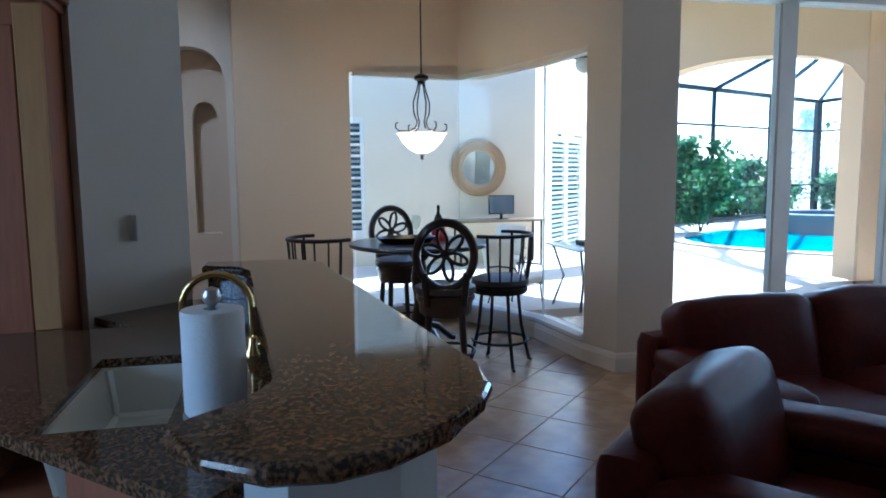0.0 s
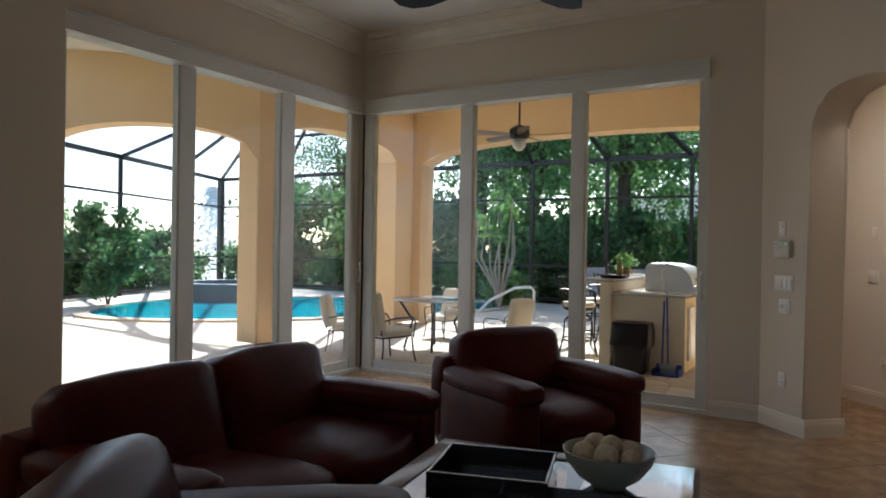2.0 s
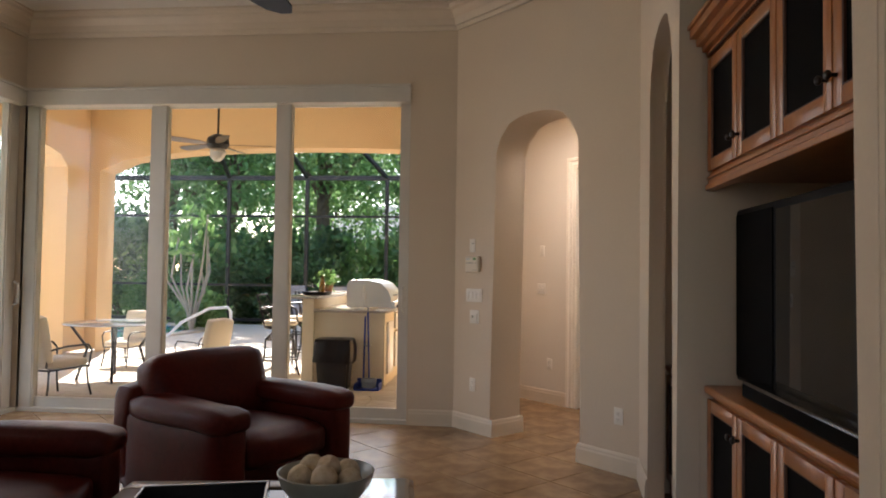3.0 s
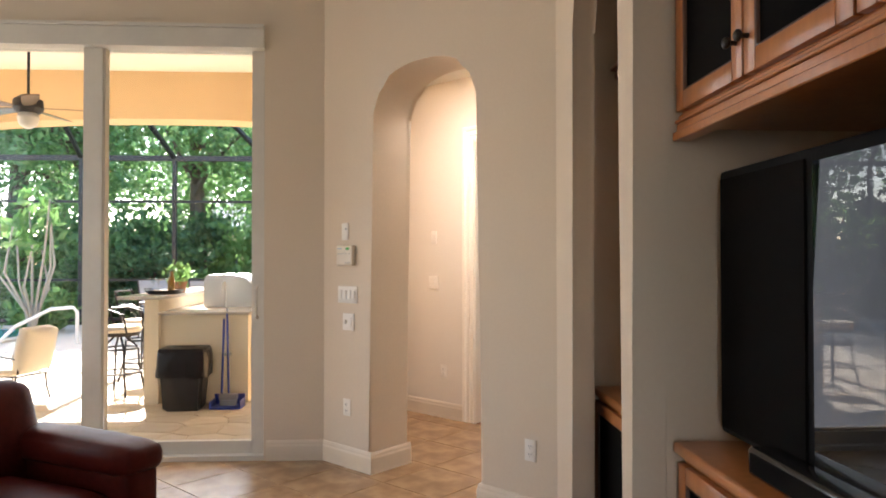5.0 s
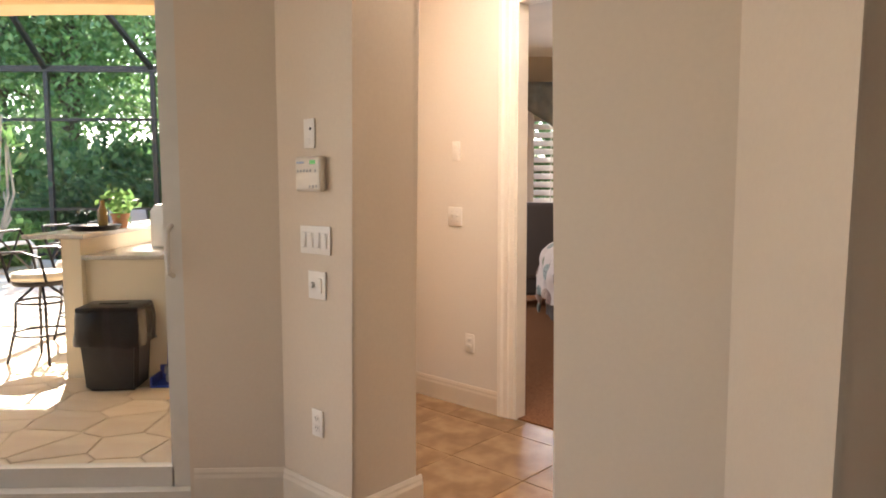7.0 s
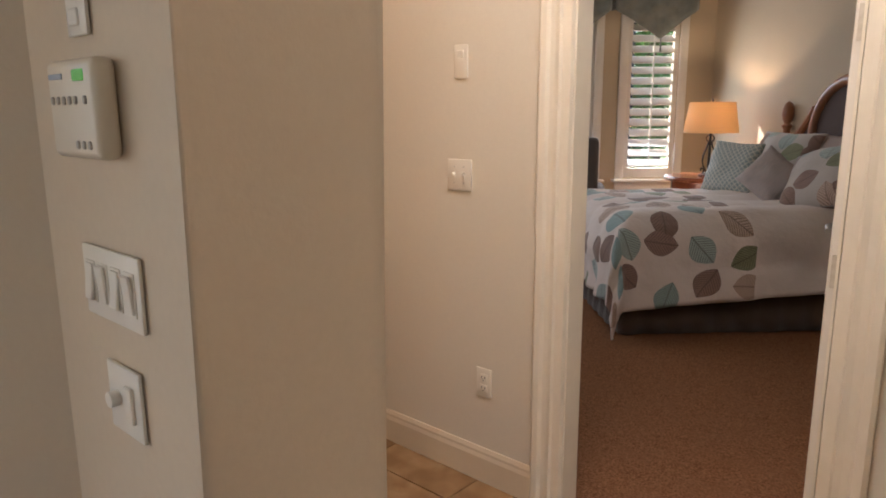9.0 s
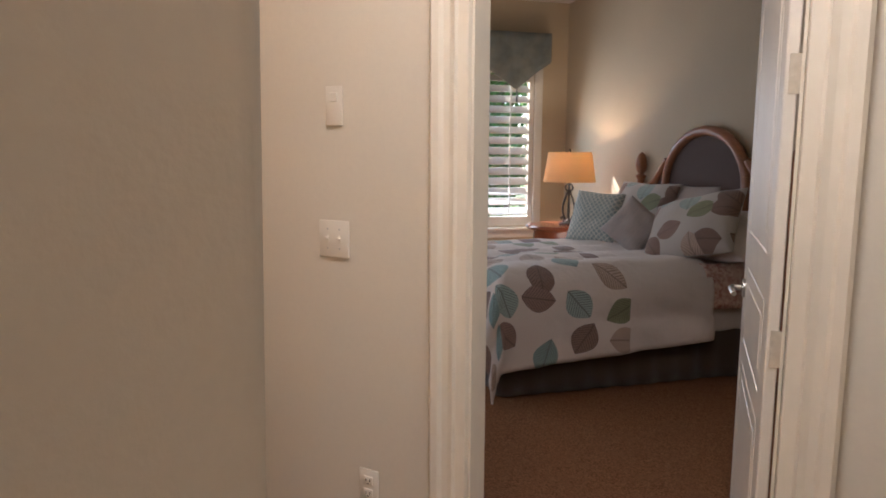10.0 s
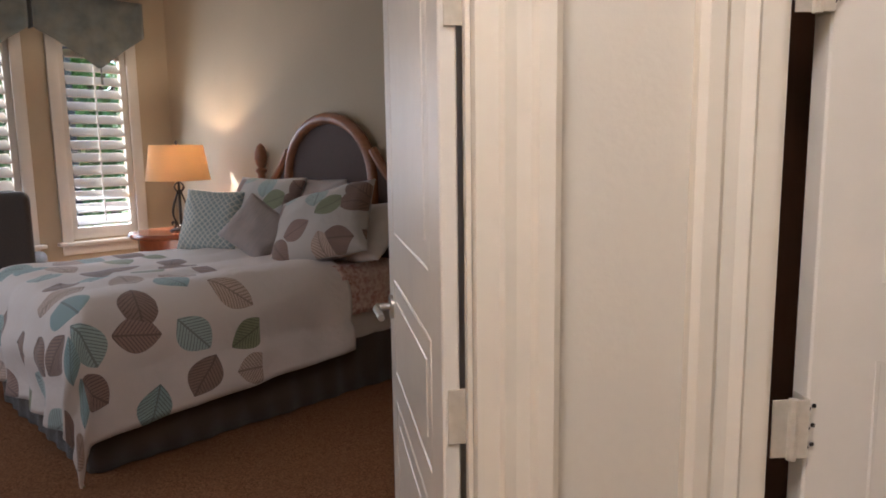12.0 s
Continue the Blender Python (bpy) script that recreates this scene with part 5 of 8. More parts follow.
# ---- bedroom ----
M_HEADWOOD = mat("carved_wood", (0.33, 0.13, 0.055), (0.24, 0.09, 0.038), 0.35, 14, 0.05, 60, stretch=(1, 1, 8), coat=0.2, big=3)
M_HEADPANEL = mat("woven_panel", (0.085, 0.042, 0.028), (0.055, 0.027, 0.018), 0.7, 120, 0.5, 180, big=4)
M_SKIRT = mat("bed_skirt_cloth", (0.085, 0.056, 0.036), (0.065, 0.042, 0.027), 0.85, 200, 0.3, 300, sheen=0.3)
M_LINEN = mat("white_linen", (0.75, 0.68, 0.62), (0.72, 0.65, 0.59), 0.85, 150, 0.2, 250, sheen=0.2)


def leaf_cloth(name, base, scale, spread, band=None):
    """Cloth printed with scattered veined leaves; needs UVs in metres."""
    m = bpy.data.materials.new(name)
    m.use_nodes = True
    n, l = m.node_tree.nodes, m.node_tree.links
    bs = n["Principled BSDF"]
    bs.inputs["Roughness"].default_value = 0.85
    bs.inputs["Sheen Weight"].default_value = 0.25
    uv = n.new("ShaderNodeUVMap")
    vo = n.new("ShaderNodeTexVoronoi")
    vo.voronoi_dimensions, vo.inputs["Scale"].default_value, vo.inputs["Randomness"].default_value = "2D", scale, 0.72
    l.new(uv.outputs[0], vo.inputs["Vector"])

    def math_node(op, a, b=None):
        k = n.new("ShaderNodeMath")
        k.operation = op
        for i, v in enumerate((a, b)):
            if v is None:
                continue
            if isinstance(v, (int, float)):
                k.inputs[i].default_value = v
            else:
                l.new(v, k.inputs[i])
        return k.outputs[0]
    sep = n.new("ShaderNodeSeparateColor")
    l.new(vo.outputs["Color"], sep.inputs[0])
    # leaf outline: an ellipse with a pointed tip, turned at random
    sub = n.new("ShaderNodeVectorMath")
    sub.operation = "SUBTRACT"
    sc = n.new("ShaderNodeVectorMath")
    sc.operation = "SCALE"
    sc.inputs["Scale"].default_value = scale
    l.new(uv.outputs[0], sc.inputs[0])
    pos = n.new("ShaderNodeVectorMath")
    pos.operation = "SCALE"
    pos.inputs["Scale"].default_value = scale
    l.new(vo.outputs["Position"], pos.inputs[0])
    l.new(sc.outputs[0], sub.inputs[0]), l.new(pos.outputs[0], sub.inputs[1])
    rot = n.new("ShaderNodeVectorRotate")
    rot.rotation_type = "Z_AXIS"
    l.new(sub.outputs[0], rot.inputs["Vector"])
    l.new(math_node("MULTIPLY", sep.outputs[0], 6.28), rot.inputs["Angle"])
    xyz = n.new("ShaderNodeSeparateXYZ")
    l.new(rot.outputs[0], xyz.inputs[0])
    ax, ay = math_node("ABSOLUTE", xyz.outputs[0]), math_node("ABSOLUTE", xyz.outputs[1])
    wide = math_node("SUBTRACT", 0.345, math_node("MULTIPLY", math_node("MULTIPLY", ax, ax), 1.6))
    inside = math_node("GREATER_THAN", wide, ay)
    keep = math_node("LESS_THAN", sep.outputs[1], spread)
    mask = math_node("MULTIPLY", inside, keep)
    if band is not None:
        us = n.new("ShaderNodeSeparateXYZ")
        l.new(uv.outputs[0], us.inputs[0])
        mask = math_node("MULTIPLY", mask, math_node("LESS_THAN", us.outputs[0], band))
    # veins
    side = math_node("FRACT", math_node("MULTIPLY", math_node("SUBTRACT", xyz.outputs[0], math_node("MULTIPLY", ay, 0.8)), 13.0))
    vein = math_node("LESS_THAN", side, 0.3)
    mid = math_node("LESS_THAN", ay, 0.018)
    vein = math_node("MAXIMUM", vein, mid)
    ramp = n.new("ShaderNodeValToRGB")
    ramp.color_ramp.interpolation = "CONSTANT"
    cols = [(0.28, 0.18, 0.14), (0.3, 0.42, 0.41), (0.3, 0.32, 0.19), (0.58, 0.43, 0.34), (0.34, 0.22, 0.18), (0.4, 0.49, 0.46)]
    while len(ramp.color_ramp.elements) < len(cols):
        ramp.color_ramp.elements.new(0.5)
    for i, (e, c) in enumerate(zip(ramp.color_ramp.elements, cols)):
        e.position, e.color = i / len(cols), (*c, 1)
    l.new(sep.outputs[2], ramp.inputs[0])
    lf = n.new("ShaderNodeMix")
    lf.data_type = "RGBA"
    lf.inputs["B"].default_value = (0.085, 0.058, 0.045, 1)
    l.new(ramp.outputs[0], lf.inputs["A"])
    l.new(math_node("MULTIPLY", vein, 0.55), lf.inputs["Factor"])
    mx = n.new("ShaderNodeMix")
    mx.data_type = "RGBA"
    mx.inputs["A"].default_value = (*base, 1)
    l.new(lf.outputs["Result"], mx.inputs["B"]), l.new(mask, mx.inputs["Factor"])
    l.new(mx.outputs["Result"], bs.inputs["Base Color"])
    tc, ns, bp = n.new("ShaderNodeTexCoord"), n.new("ShaderNodeTexNoise"), n.new("ShaderNodeBump")
    ns.inputs["Scale"].default_value = 18
    l.new(tc.outputs["Object"], ns.inputs["Vector"])
    bp.inputs["Strength"].default_value, bp.inputs["Distance"].default_value = 0.35, 0.02
    l.new(ns.outputs["Fac"], bp.inputs["Height"]), l.new(bp.outputs[0], bs.inputs["Normal"])
    return m


M_QUILT = leaf_cloth("leaf_print_comforter", (0.75, 0.66, 0.6), 4.1, 0.96, 1.35)
M_SHAM = leaf_cloth("leaf_print_sham", (0.55, 0.5, 0.45), 4.6, 0.98)
BX0, BX1, BY0, BY1, BTOP = 6.13, 7.98, 2.93, 4.4, 0.755


def grid_mesh(name, nu, nv, f, material, parent, label="", thick=0.0):
    """A cloth from f(u, v) -> (place, uv)."""
    me = bpy.data.meshes.new(name)
    vs, uvs = [], []
    for j in range(nv + 1):
        for i in range(nu + 1):
            p, uv = f(i / nu, j / nv)
            vs.append(p), uvs.append(uv)
    fs = [(j * (nu + 1) + i, j * (nu + 1) + i + 1, (j + 1) * (nu + 1) + i + 1, (j + 1) * (nu + 1) + i) for j in range(nv) for i in range(nu)]
    me.from_pydata(vs, [], fs)
    lay = me.uv_layers.new(name="UVMap")
    for lp in me.loops:
        lay.data[lp.index].uv = uvs[lp.vertex_index]
    for p in me.polygons:
        p.use_smooth = True
    me.materials.append(material)
    ob = new(name, me)
    if thick:
        so = ob.modifiers.new("thickness", "SOLIDIFY")
        so.thickness, so.offset = thick, -1
    ob.parent = parent
    if label:
        ob["label"] = label
    return ob


def quilt_at(u, v):
    a = BX0 - 0.52 + (BX1 - 0.42 - BX0 + 0.52) * u
    hang = 0.6 - 0.15 * u
    b = BY0 - hang + (BY1 - BY0 + 2 * hang) * v
    cx, cy = min(max(a, BX0), BX1), min(max(b, BY0), BY1)
    ox, oy = a - cx, b - cy
    d = math.hypot(ox, oy)
    w = noise.noise(Vector((a * 2.4, b * 2.4, 0.3))) * 0.02 + noise.noise(Vector((a * 7, b * 5, 1.7))) * 0.008
    puff = 0.022 * abs(math.sin((b - BY0 + 0.27) * 10.5)) ** 0.55
    if d < 1e-6:
        e = min(cx - BX0, cy - BY0, BY1 - cy)
        return (cx, cy, BTOP + 0.03 + puff + w - 0.05 * math.exp(-max(0, e) / 0.05)), (a - BX0 + 0.52, b)
    fold = noise.noise(Vector((a * 5, b * 5, 4))) * 0.045 * min(1, d / 0.2)
    out = 0.05 * (1 - math.exp(-d / 0.06)) + fold + 0.05 * d + puff * 1.3
    return (cx + ox / d * out, cy + oy / d * out, BTOP - 0.02 - d * 0.97 + w * 0.5), (a - BX0 + 0.52, b)


bed = thing("bed", pose(0, 0, 0), "made double bed with leaf-print comforter and carved headboard", "bed")
b = bmesh.new(); rbox(b, BX0, BX1, BY0, BY1, 0.3, BTOP, 0.06, 3)
part("mattress", b, M_LINEN, bed)
grid_mesh("comforter", 90, 80, quilt_at, M_QUILT, bed, "off-white comforter printed with leaves", 0.02)


def skirt_at(u, v):
    path = [(BX1, BY0 + 0.02), (BX0 + 0.02, BY0 + 0.02), (BX0 + 0.02, BY1 - 0.02)]
    ln = [BX1 - BX0 - 0.02, BY1 - BY0 - 0.04]
    s = u * sum(ln)
    if s < ln[0]:
        x, y, nx, ny = BX1 - s, BY0 + 0.02, 0, -1
    else:
        x, y, nx, ny = BX0 + 0.02, BY0 + 0.02 + s - ln[0], -1, 0
    k = (math.sin(s * 40) * 0.007 + noise.noise(Vector((s * 4, v, 0))) * 0.02) * (1 - v * 0.7) + 0.02 * (1 - v)
    return (x + nx * k, y + ny * k, 0.012 + 0.4 * v), (s, v)


grid_mesh("bed_skirt", 160, 4, skirt_at, M_SKIRT, bed, "dark brown gathered bed skirt", 0.004)

# headboard: posts, arched centre and lower wings
HX = 8.03
YC = 3.66


def board_outline(pts, x0, x1):
    b = bmesh.new()
    lo = [b.verts.new((x0, y, z)) for y, z in pts]
    hi = [b.verts.new((x1, y, z)) for y, z in pts]
    b.faces.new(lo), b.faces.new(hi[::-1])
    for i in range(len(pts)):
        b.faces.new((lo[i], hi[i], hi[(i + 1) % len(pts)], lo[(i + 1) % len(pts)]))
    return b


def arc(cy, cz, ry, rz, a0, a1, n=14):
    return [(cy + ry * math.cos(radians(a0 + (a1 - a0) * i / n)), cz + rz * math.sin(radians(a0 + (a1 - a0) * i / n))) for i in range(n + 1)]


centre = arc(YC, 1.25, 0.45, 0.39, 0, 180)
part("centre_panel", board_outline([(YC + 0.45, 0.4)] + centre + [(YC - 0.45, 0.4)], HX - 0.01, HX + 0.01), M_HEADPANEL, bed, "dark woven arched headboard panel", smooth=False)
b = bmesh.new(); tube(b, [(HX - 0.01, YC + 0.48, 0.4)] + [(HX - 0.01, y, z) for y, z in arc(YC, 1.25, 0.48, 0.41, 0, 180)] + [(HX - 0.01, YC - 0.48, 0.4)], 0.04, 10)
part("arch_frame", b, M_HEADWOOD, bed)
for s in (-1, 1):
    w = [(YC + s * 0.48, 0.4), (YC + s * 0.48, 1.44)] + [(YC + s * (0.48 + 0.36 * i / 8), 1.44 - 0.27 * math.sin(i / 8 * math.pi / 2)) for i in range(1, 9)] + [(YC + s * 0.84, 0.4)]
    part("side_panel", board_outline(w, HX - 0.008, HX + 0.008), M_HEADPANEL, bed, smooth=False)
    b = bmesh.new(); tube(b, [(HX - 0.01, y, z) for y, z in w[1:-1]], 0.032, 8)
    part("side_rail", b, M_HEADWOOD, bed)
    b = bmesh.new(); lathe(b, [(0.0, 0.0), (0.035, 0.0), (0.04, 0.1), (0.032, 0.6), (0.04, 1.08), (0.045, 1.1), (0.03, 1.13), (0.03, 1.17), (0.045, 1.19), (0.045, 1.2), (0.025, 1.215), (0.04, 1.24), (0.05, 1.28), (0.045, 1.33), (0.028, 1.37), (0.0, 1.392)], 14, (HX, YC + s * 0.885, 0)); bmesh.ops.scale(b, vec=(1.0, 1.0, 1.085), verts=b.verts[:])
    part("post", b, M_HEADWOOD, bed, "turned wooden post with pineapple finial")
b = bmesh.new()
for x in (BX0 + 0.08, BX1 - 0.06):
    for y in (BY0 + 0.1, BY1 - 0.1):
        box(b, x - 0.03, x + 0.03, y - 0.03, y + 0.03, 0.0, 0.12)
box(b, BX0 + 0.05, BX1 + 0.05, BY0 + 0.06, BY1 - 0.06, 0.12, 0.3)
part("bed_base", b, M_HEADWOOD, bed, smooth=False)


def pillow(name, m, w, h, d, material, label, lumps=0.02):
    def f(u, v):
        x, y = 2 * u - 1, 2 * v - 1
        r = (1 - abs(x) ** 3) ** 0.55 * (1 - abs(y) ** 3) ** 0.55 if abs(x) < 1 and abs(y) < 1 else 0
        k = 1 - 0.06 * (1 - abs(x)) * abs(y) ** 4 - 0.06 * (1 - abs(y)) * abs(x) ** 4
        return x * k, y * k, r
    me = bpy.data.meshes.new(name)
    n = 18
    vs, fs, uvs = [], [], []
    for side in (1, -1):
        for j in range(n + 1):
            for i in range(n + 1):
                x, y, r = f(i / n, j / n)
                z = side * (r * d / 2 + 0.003) + noise.noise(Vector((x * 2 + w * 9, y * 2, side))) * lumps * r
                vs.append((x * w / 2, z, y * h / 2)), uvs.append((x * w / 2 + h * 3, y * h / 2 + side))
    k = (n + 1) ** 2
    for s in (0, 1):
        for j in range(n):
            for i in range(n):
                q = [s * k + j * (n + 1) + i, s * k + j * (n + 1) + i + 1, s * k + (j + 1) * (n + 1) + i + 1, s * k + (j + 1) * (n + 1) + i]
                fs.append(q[::-1] if s == 0 else q)
    edge = [(0, i) for i in range(n)] + [(i, n) for i in range(n)] + [(n, n - i) for i in range(n)] + [(n - i, 0) for i in range(n)]
    ring = [j * (n + 1) + i for j, i in edge]
    for a, c in zip(ring, ring[1:] + ring[:1]):
        fs.append((a, c, c + k, a + k))
    me.from_pydata(vs, [], fs)
    lay = me.uv_layers.new(name="UVMap")
    for lp in me.loops:
        lay.data[lp.index].uv = uvs[lp.vertex_index]
    for p in me.polygons:
        p.use_smooth = True
    me.materials.append(material)
    ob = new(name, me)
    ob.matrix_world = m
    return tagged(ob, label, "pillow")


M_LATTICE = mat("teal_lattice_cloth", (0.36, 0.45, 0.44), (0.34, 0.43, 0.42), 0.8, 60, 0.1, 200)
nn, ll = M_LATTICE.node_tree.nodes, M_LATTICE.node_tree.links
uvn = nn.new("ShaderNodeUVMap"); rt = nn.new("ShaderNodeVectorRotate"); rt.rotation_type = "Z_AXIS"; rt.inputs["Angle"].default_value = 0.785
vv = nn.new("ShaderNodeTexVoronoi"); vv.voronoi_dimensions, vv.feature = "2D", "DISTANCE_TO_EDGE"; vv.inputs["Scale"].default_value, vv.inputs["Randomness"].default_value = 34, 0.0
ll.new(uvn.outputs[0], rt.inputs["Vector"]); ll.new(rt.outputs[0], vv.inputs["Vector"])
lt = nn.new("ShaderNodeMath"); lt.operation = "LESS_THAN"; lt.inputs[1].default_value = 0.12; ll.new(vv.outputs["Distance"], lt.inputs[0])
mxl = nn.new("ShaderNodeMix"); mxl.data_type = "RGBA"; mxl.inputs["A"].default_value, mxl.inputs["B"].default_value = (0.34, 0.4, 0.38, 1), (0.66, 0.64, 0.57, 1)
ll.new(lt.outputs[0], mxl.inputs["Factor"]); ll.new(mxl.outputs["Result"], nn["Principled BSDF"].inputs["Base Color"])
M_LILAC = mat("lilac_grey_cloth", (0.52, 0.43, 0.39), (0.4, 0.37, 0.34), 0.8, 20, 0.2, 200, stretch=(8, 1, 1))
M_FLORAL = mat("pink_floral_sheet", (0.72, 0.55, 0.46), (0.45, 0.2, 0.16), 0.85, 45, 0.1, 200, detail=1, c3=(0.7, 0.58, 0.5))
pillow("cushion", pose(7.36, 4.1, 0.985, -20, 2, -62), 0.44, 0.42, 0.15, M_LATTICE, "teal lattice square cushion leaning on the bed")
pillow("sham_pillow", pose(7.72, 4.02, 1.03, -24, 0, -80), 0.66, 0.5, 0.2, M_SHAM, "leaf-print blue sham pillow leaning on the headboard")
pillow("cushion", pose(7.42, 3.62, 0.955, -28, 33, -62), 0.36, 0.34, 0.14, M_LILAC, "lilac-grey striped small cushion on the bed")
pillow("sham_pillow", pose(7.6, 3.17, 0.99, -40, -14, -66), 0.68, 0.52, 0.22, M_SHAM, "leaf-print blue sham pillow slumped on the bed")
pillow("bed_pillow", pose(7.82, 3.12, 0.93, -48, -6, -84), 0.66, 0.46, 0.18, M_LINEN, "white pillow lying flat beneath the sham")
pillow("bed_pillow", pose(7.9, 3.7, 1.03, -16, 0, -88), 0.62, 0.46, 0.16, M_LILAC, "grey pillow standing against the headboard")


def sheet_at(u, v):
    a, b_ = BX1 - 0.46 + 0.4 * u, BY0 - 0.28 + 0.7 * v
    cy = max(b_, BY0)
    d = cy - b_
    k = noise.noise(Vector((a * 5, b_ * 5, 7))) * 0.01
    return (a, cy - (0.05 + k) * min(1, d / 0.04), BTOP + 0.014 - d + k + (0.0 if d else 0.006)), (a, b_)


grid_mesh("folded_sheet", 16, 24, sheet_at, M_FLORAL, bed, "pink floral sheet hanging beneath the comforter", 0.006)

# nightstand and lamp
M_CHERRY = mat("cherry_wood", (0.24, 0.075, 0.03), (0.17, 0.045, 0.02), 0.25, 10, 0.03, 60, stretch=(1, 6, 1), coat=0.4)
t = thing("nightstand", pose(7.66, 5.22, 0) @ Matrix.Diagonal((1.32, 0.9, 1.18, 1)), "oval cherry-wood nightstand beside the bed", "nightstand")
b = bmesh.new(); lathe(b, [(0, 0.65), (0.27, 0.65), (0.3, 0.66), (0.31, 0.675), (0.3, 0.69), (0, 0.69)], 28); bmesh.ops.scale(b, vec=(1, 1.25, 1), verts=b.verts[:])
part("tabletop", b, M_CHERRY, t)
b = bmesh.new(); lathe(b, [(0, 0.5), (0.25, 0.5), (0.255, 0.65), (0, 0.65)], 28); bmesh.ops.scale(b, vec=(1, 1.25, 1), verts=b.verts[:])
part("apron", b, M_CHERRY, t)
for sx in (-0.16, 0.16):
    for sy in (-0.2, 0.2):
        b = bmesh.new(); lathe(b, [(0, 0), (0.014, 0), (0.018, 0.2), (0.024, 0.5), (0, 0.5)], 10, (sx, sy, 0))
        part("leg", b, M_CHERRY, t)

M_SHADE = bpy.data.materials.new("lamp_shade_cloth")
M_SHADE.use_nodes = True
sn, sl = M_SHADE.node_tree.nodes, M_SHADE.node_tree.links
df, tl, ms = sn.new("ShaderNodeBsdfDiffuse"), sn.new("ShaderNodeBsdfTranslucent"), sn.new("ShaderNodeMixShader")
df.inputs[0].default_value, tl.inputs[0].default_value, ms.inputs[0].default_value = (0.6, 0.48, 0.32, 1), (0.62, 0.45, 0.26, 1), 0.35
sl.new(df.outputs[0], ms.inputs[1]), sl.new(tl.outputs[0], ms.inputs[2]), sl.new(ms.outputs[0], sn["Material Output"].inputs["Surface"])
t = thing("table_lamp", pose(7.66, 5.2, 0.815), "lit table lamp with tan shade and iron scroll base", "lamp")
b = bmesh.new(); lathe(b, [(0.25, 0.408), (0.205, 0.69), (0.203, 0.69), (0.248, 0.408), (0.25, 0.408)], 36)
part("shade", b, M_SHADE, t, "glowing tan fabric shade")
b = bmesh.new(); lathe(b, [(0, 0), (0.09, 0), (0.09, 0.012), (0.03, 0.03), (0.012, 0.05), (0.01, 0.44), (0, 0.44)], 16); lathe(b, [(0, 0.69), (0.008, 0.69), (0.014, 0.712), (0, 0.73)], 10); tube(b, [(0, 0, 0.44), (0.06, 0, 0.5), (0.06, 0, 0.64), (0, 0, 0.69)], 0.003, 6); tube(b, [(0, 0, 0.44), (-0.06, 0, 0.5), (-0.06, 0, 0.64), (0, 0, 0.69)], 0.003, 6); tube(b, [(-0.205, 0, 0.685), (0.205, 0, 0.685)], 0.003, 6)
part("stem", b, M_IRON, t)
for k in range(4):
    b = bmesh.new()
    pts = []
    for i in range(26):
        u = i / 25
        r = 0.015 + 0.085 * math.sin(u * math.pi) ** 1.2 * (1.1 - 0.7 * u)
        pts.append((r, 0, 0.02 + 0.31 * u))
    curl = [(0.1 - 0.022 * (1 - math.cos(a / 8 * 4.5)), 0, 0.05 + 0.022 * math.sin(a / 8 * 4.5)) for a in range(9)]
    tube(b, pts, 0.007, 6), tube(b, curl, 0.006, 6)
    tube(b, [(0.02 + 0.03 * math.sin(a / 10 * 3.14), 0, 0.32 + 0.07 * a / 10) for a in range(11)], 0.006, 6)
    bmesh.ops.rotate(b, cent=(0, 0, 0), matrix=Matrix.Rotation(k * math.pi / 2 + 0.4, 3, "Z"), verts=b.verts[:])
    part("scroll", b, M_IRON, t)

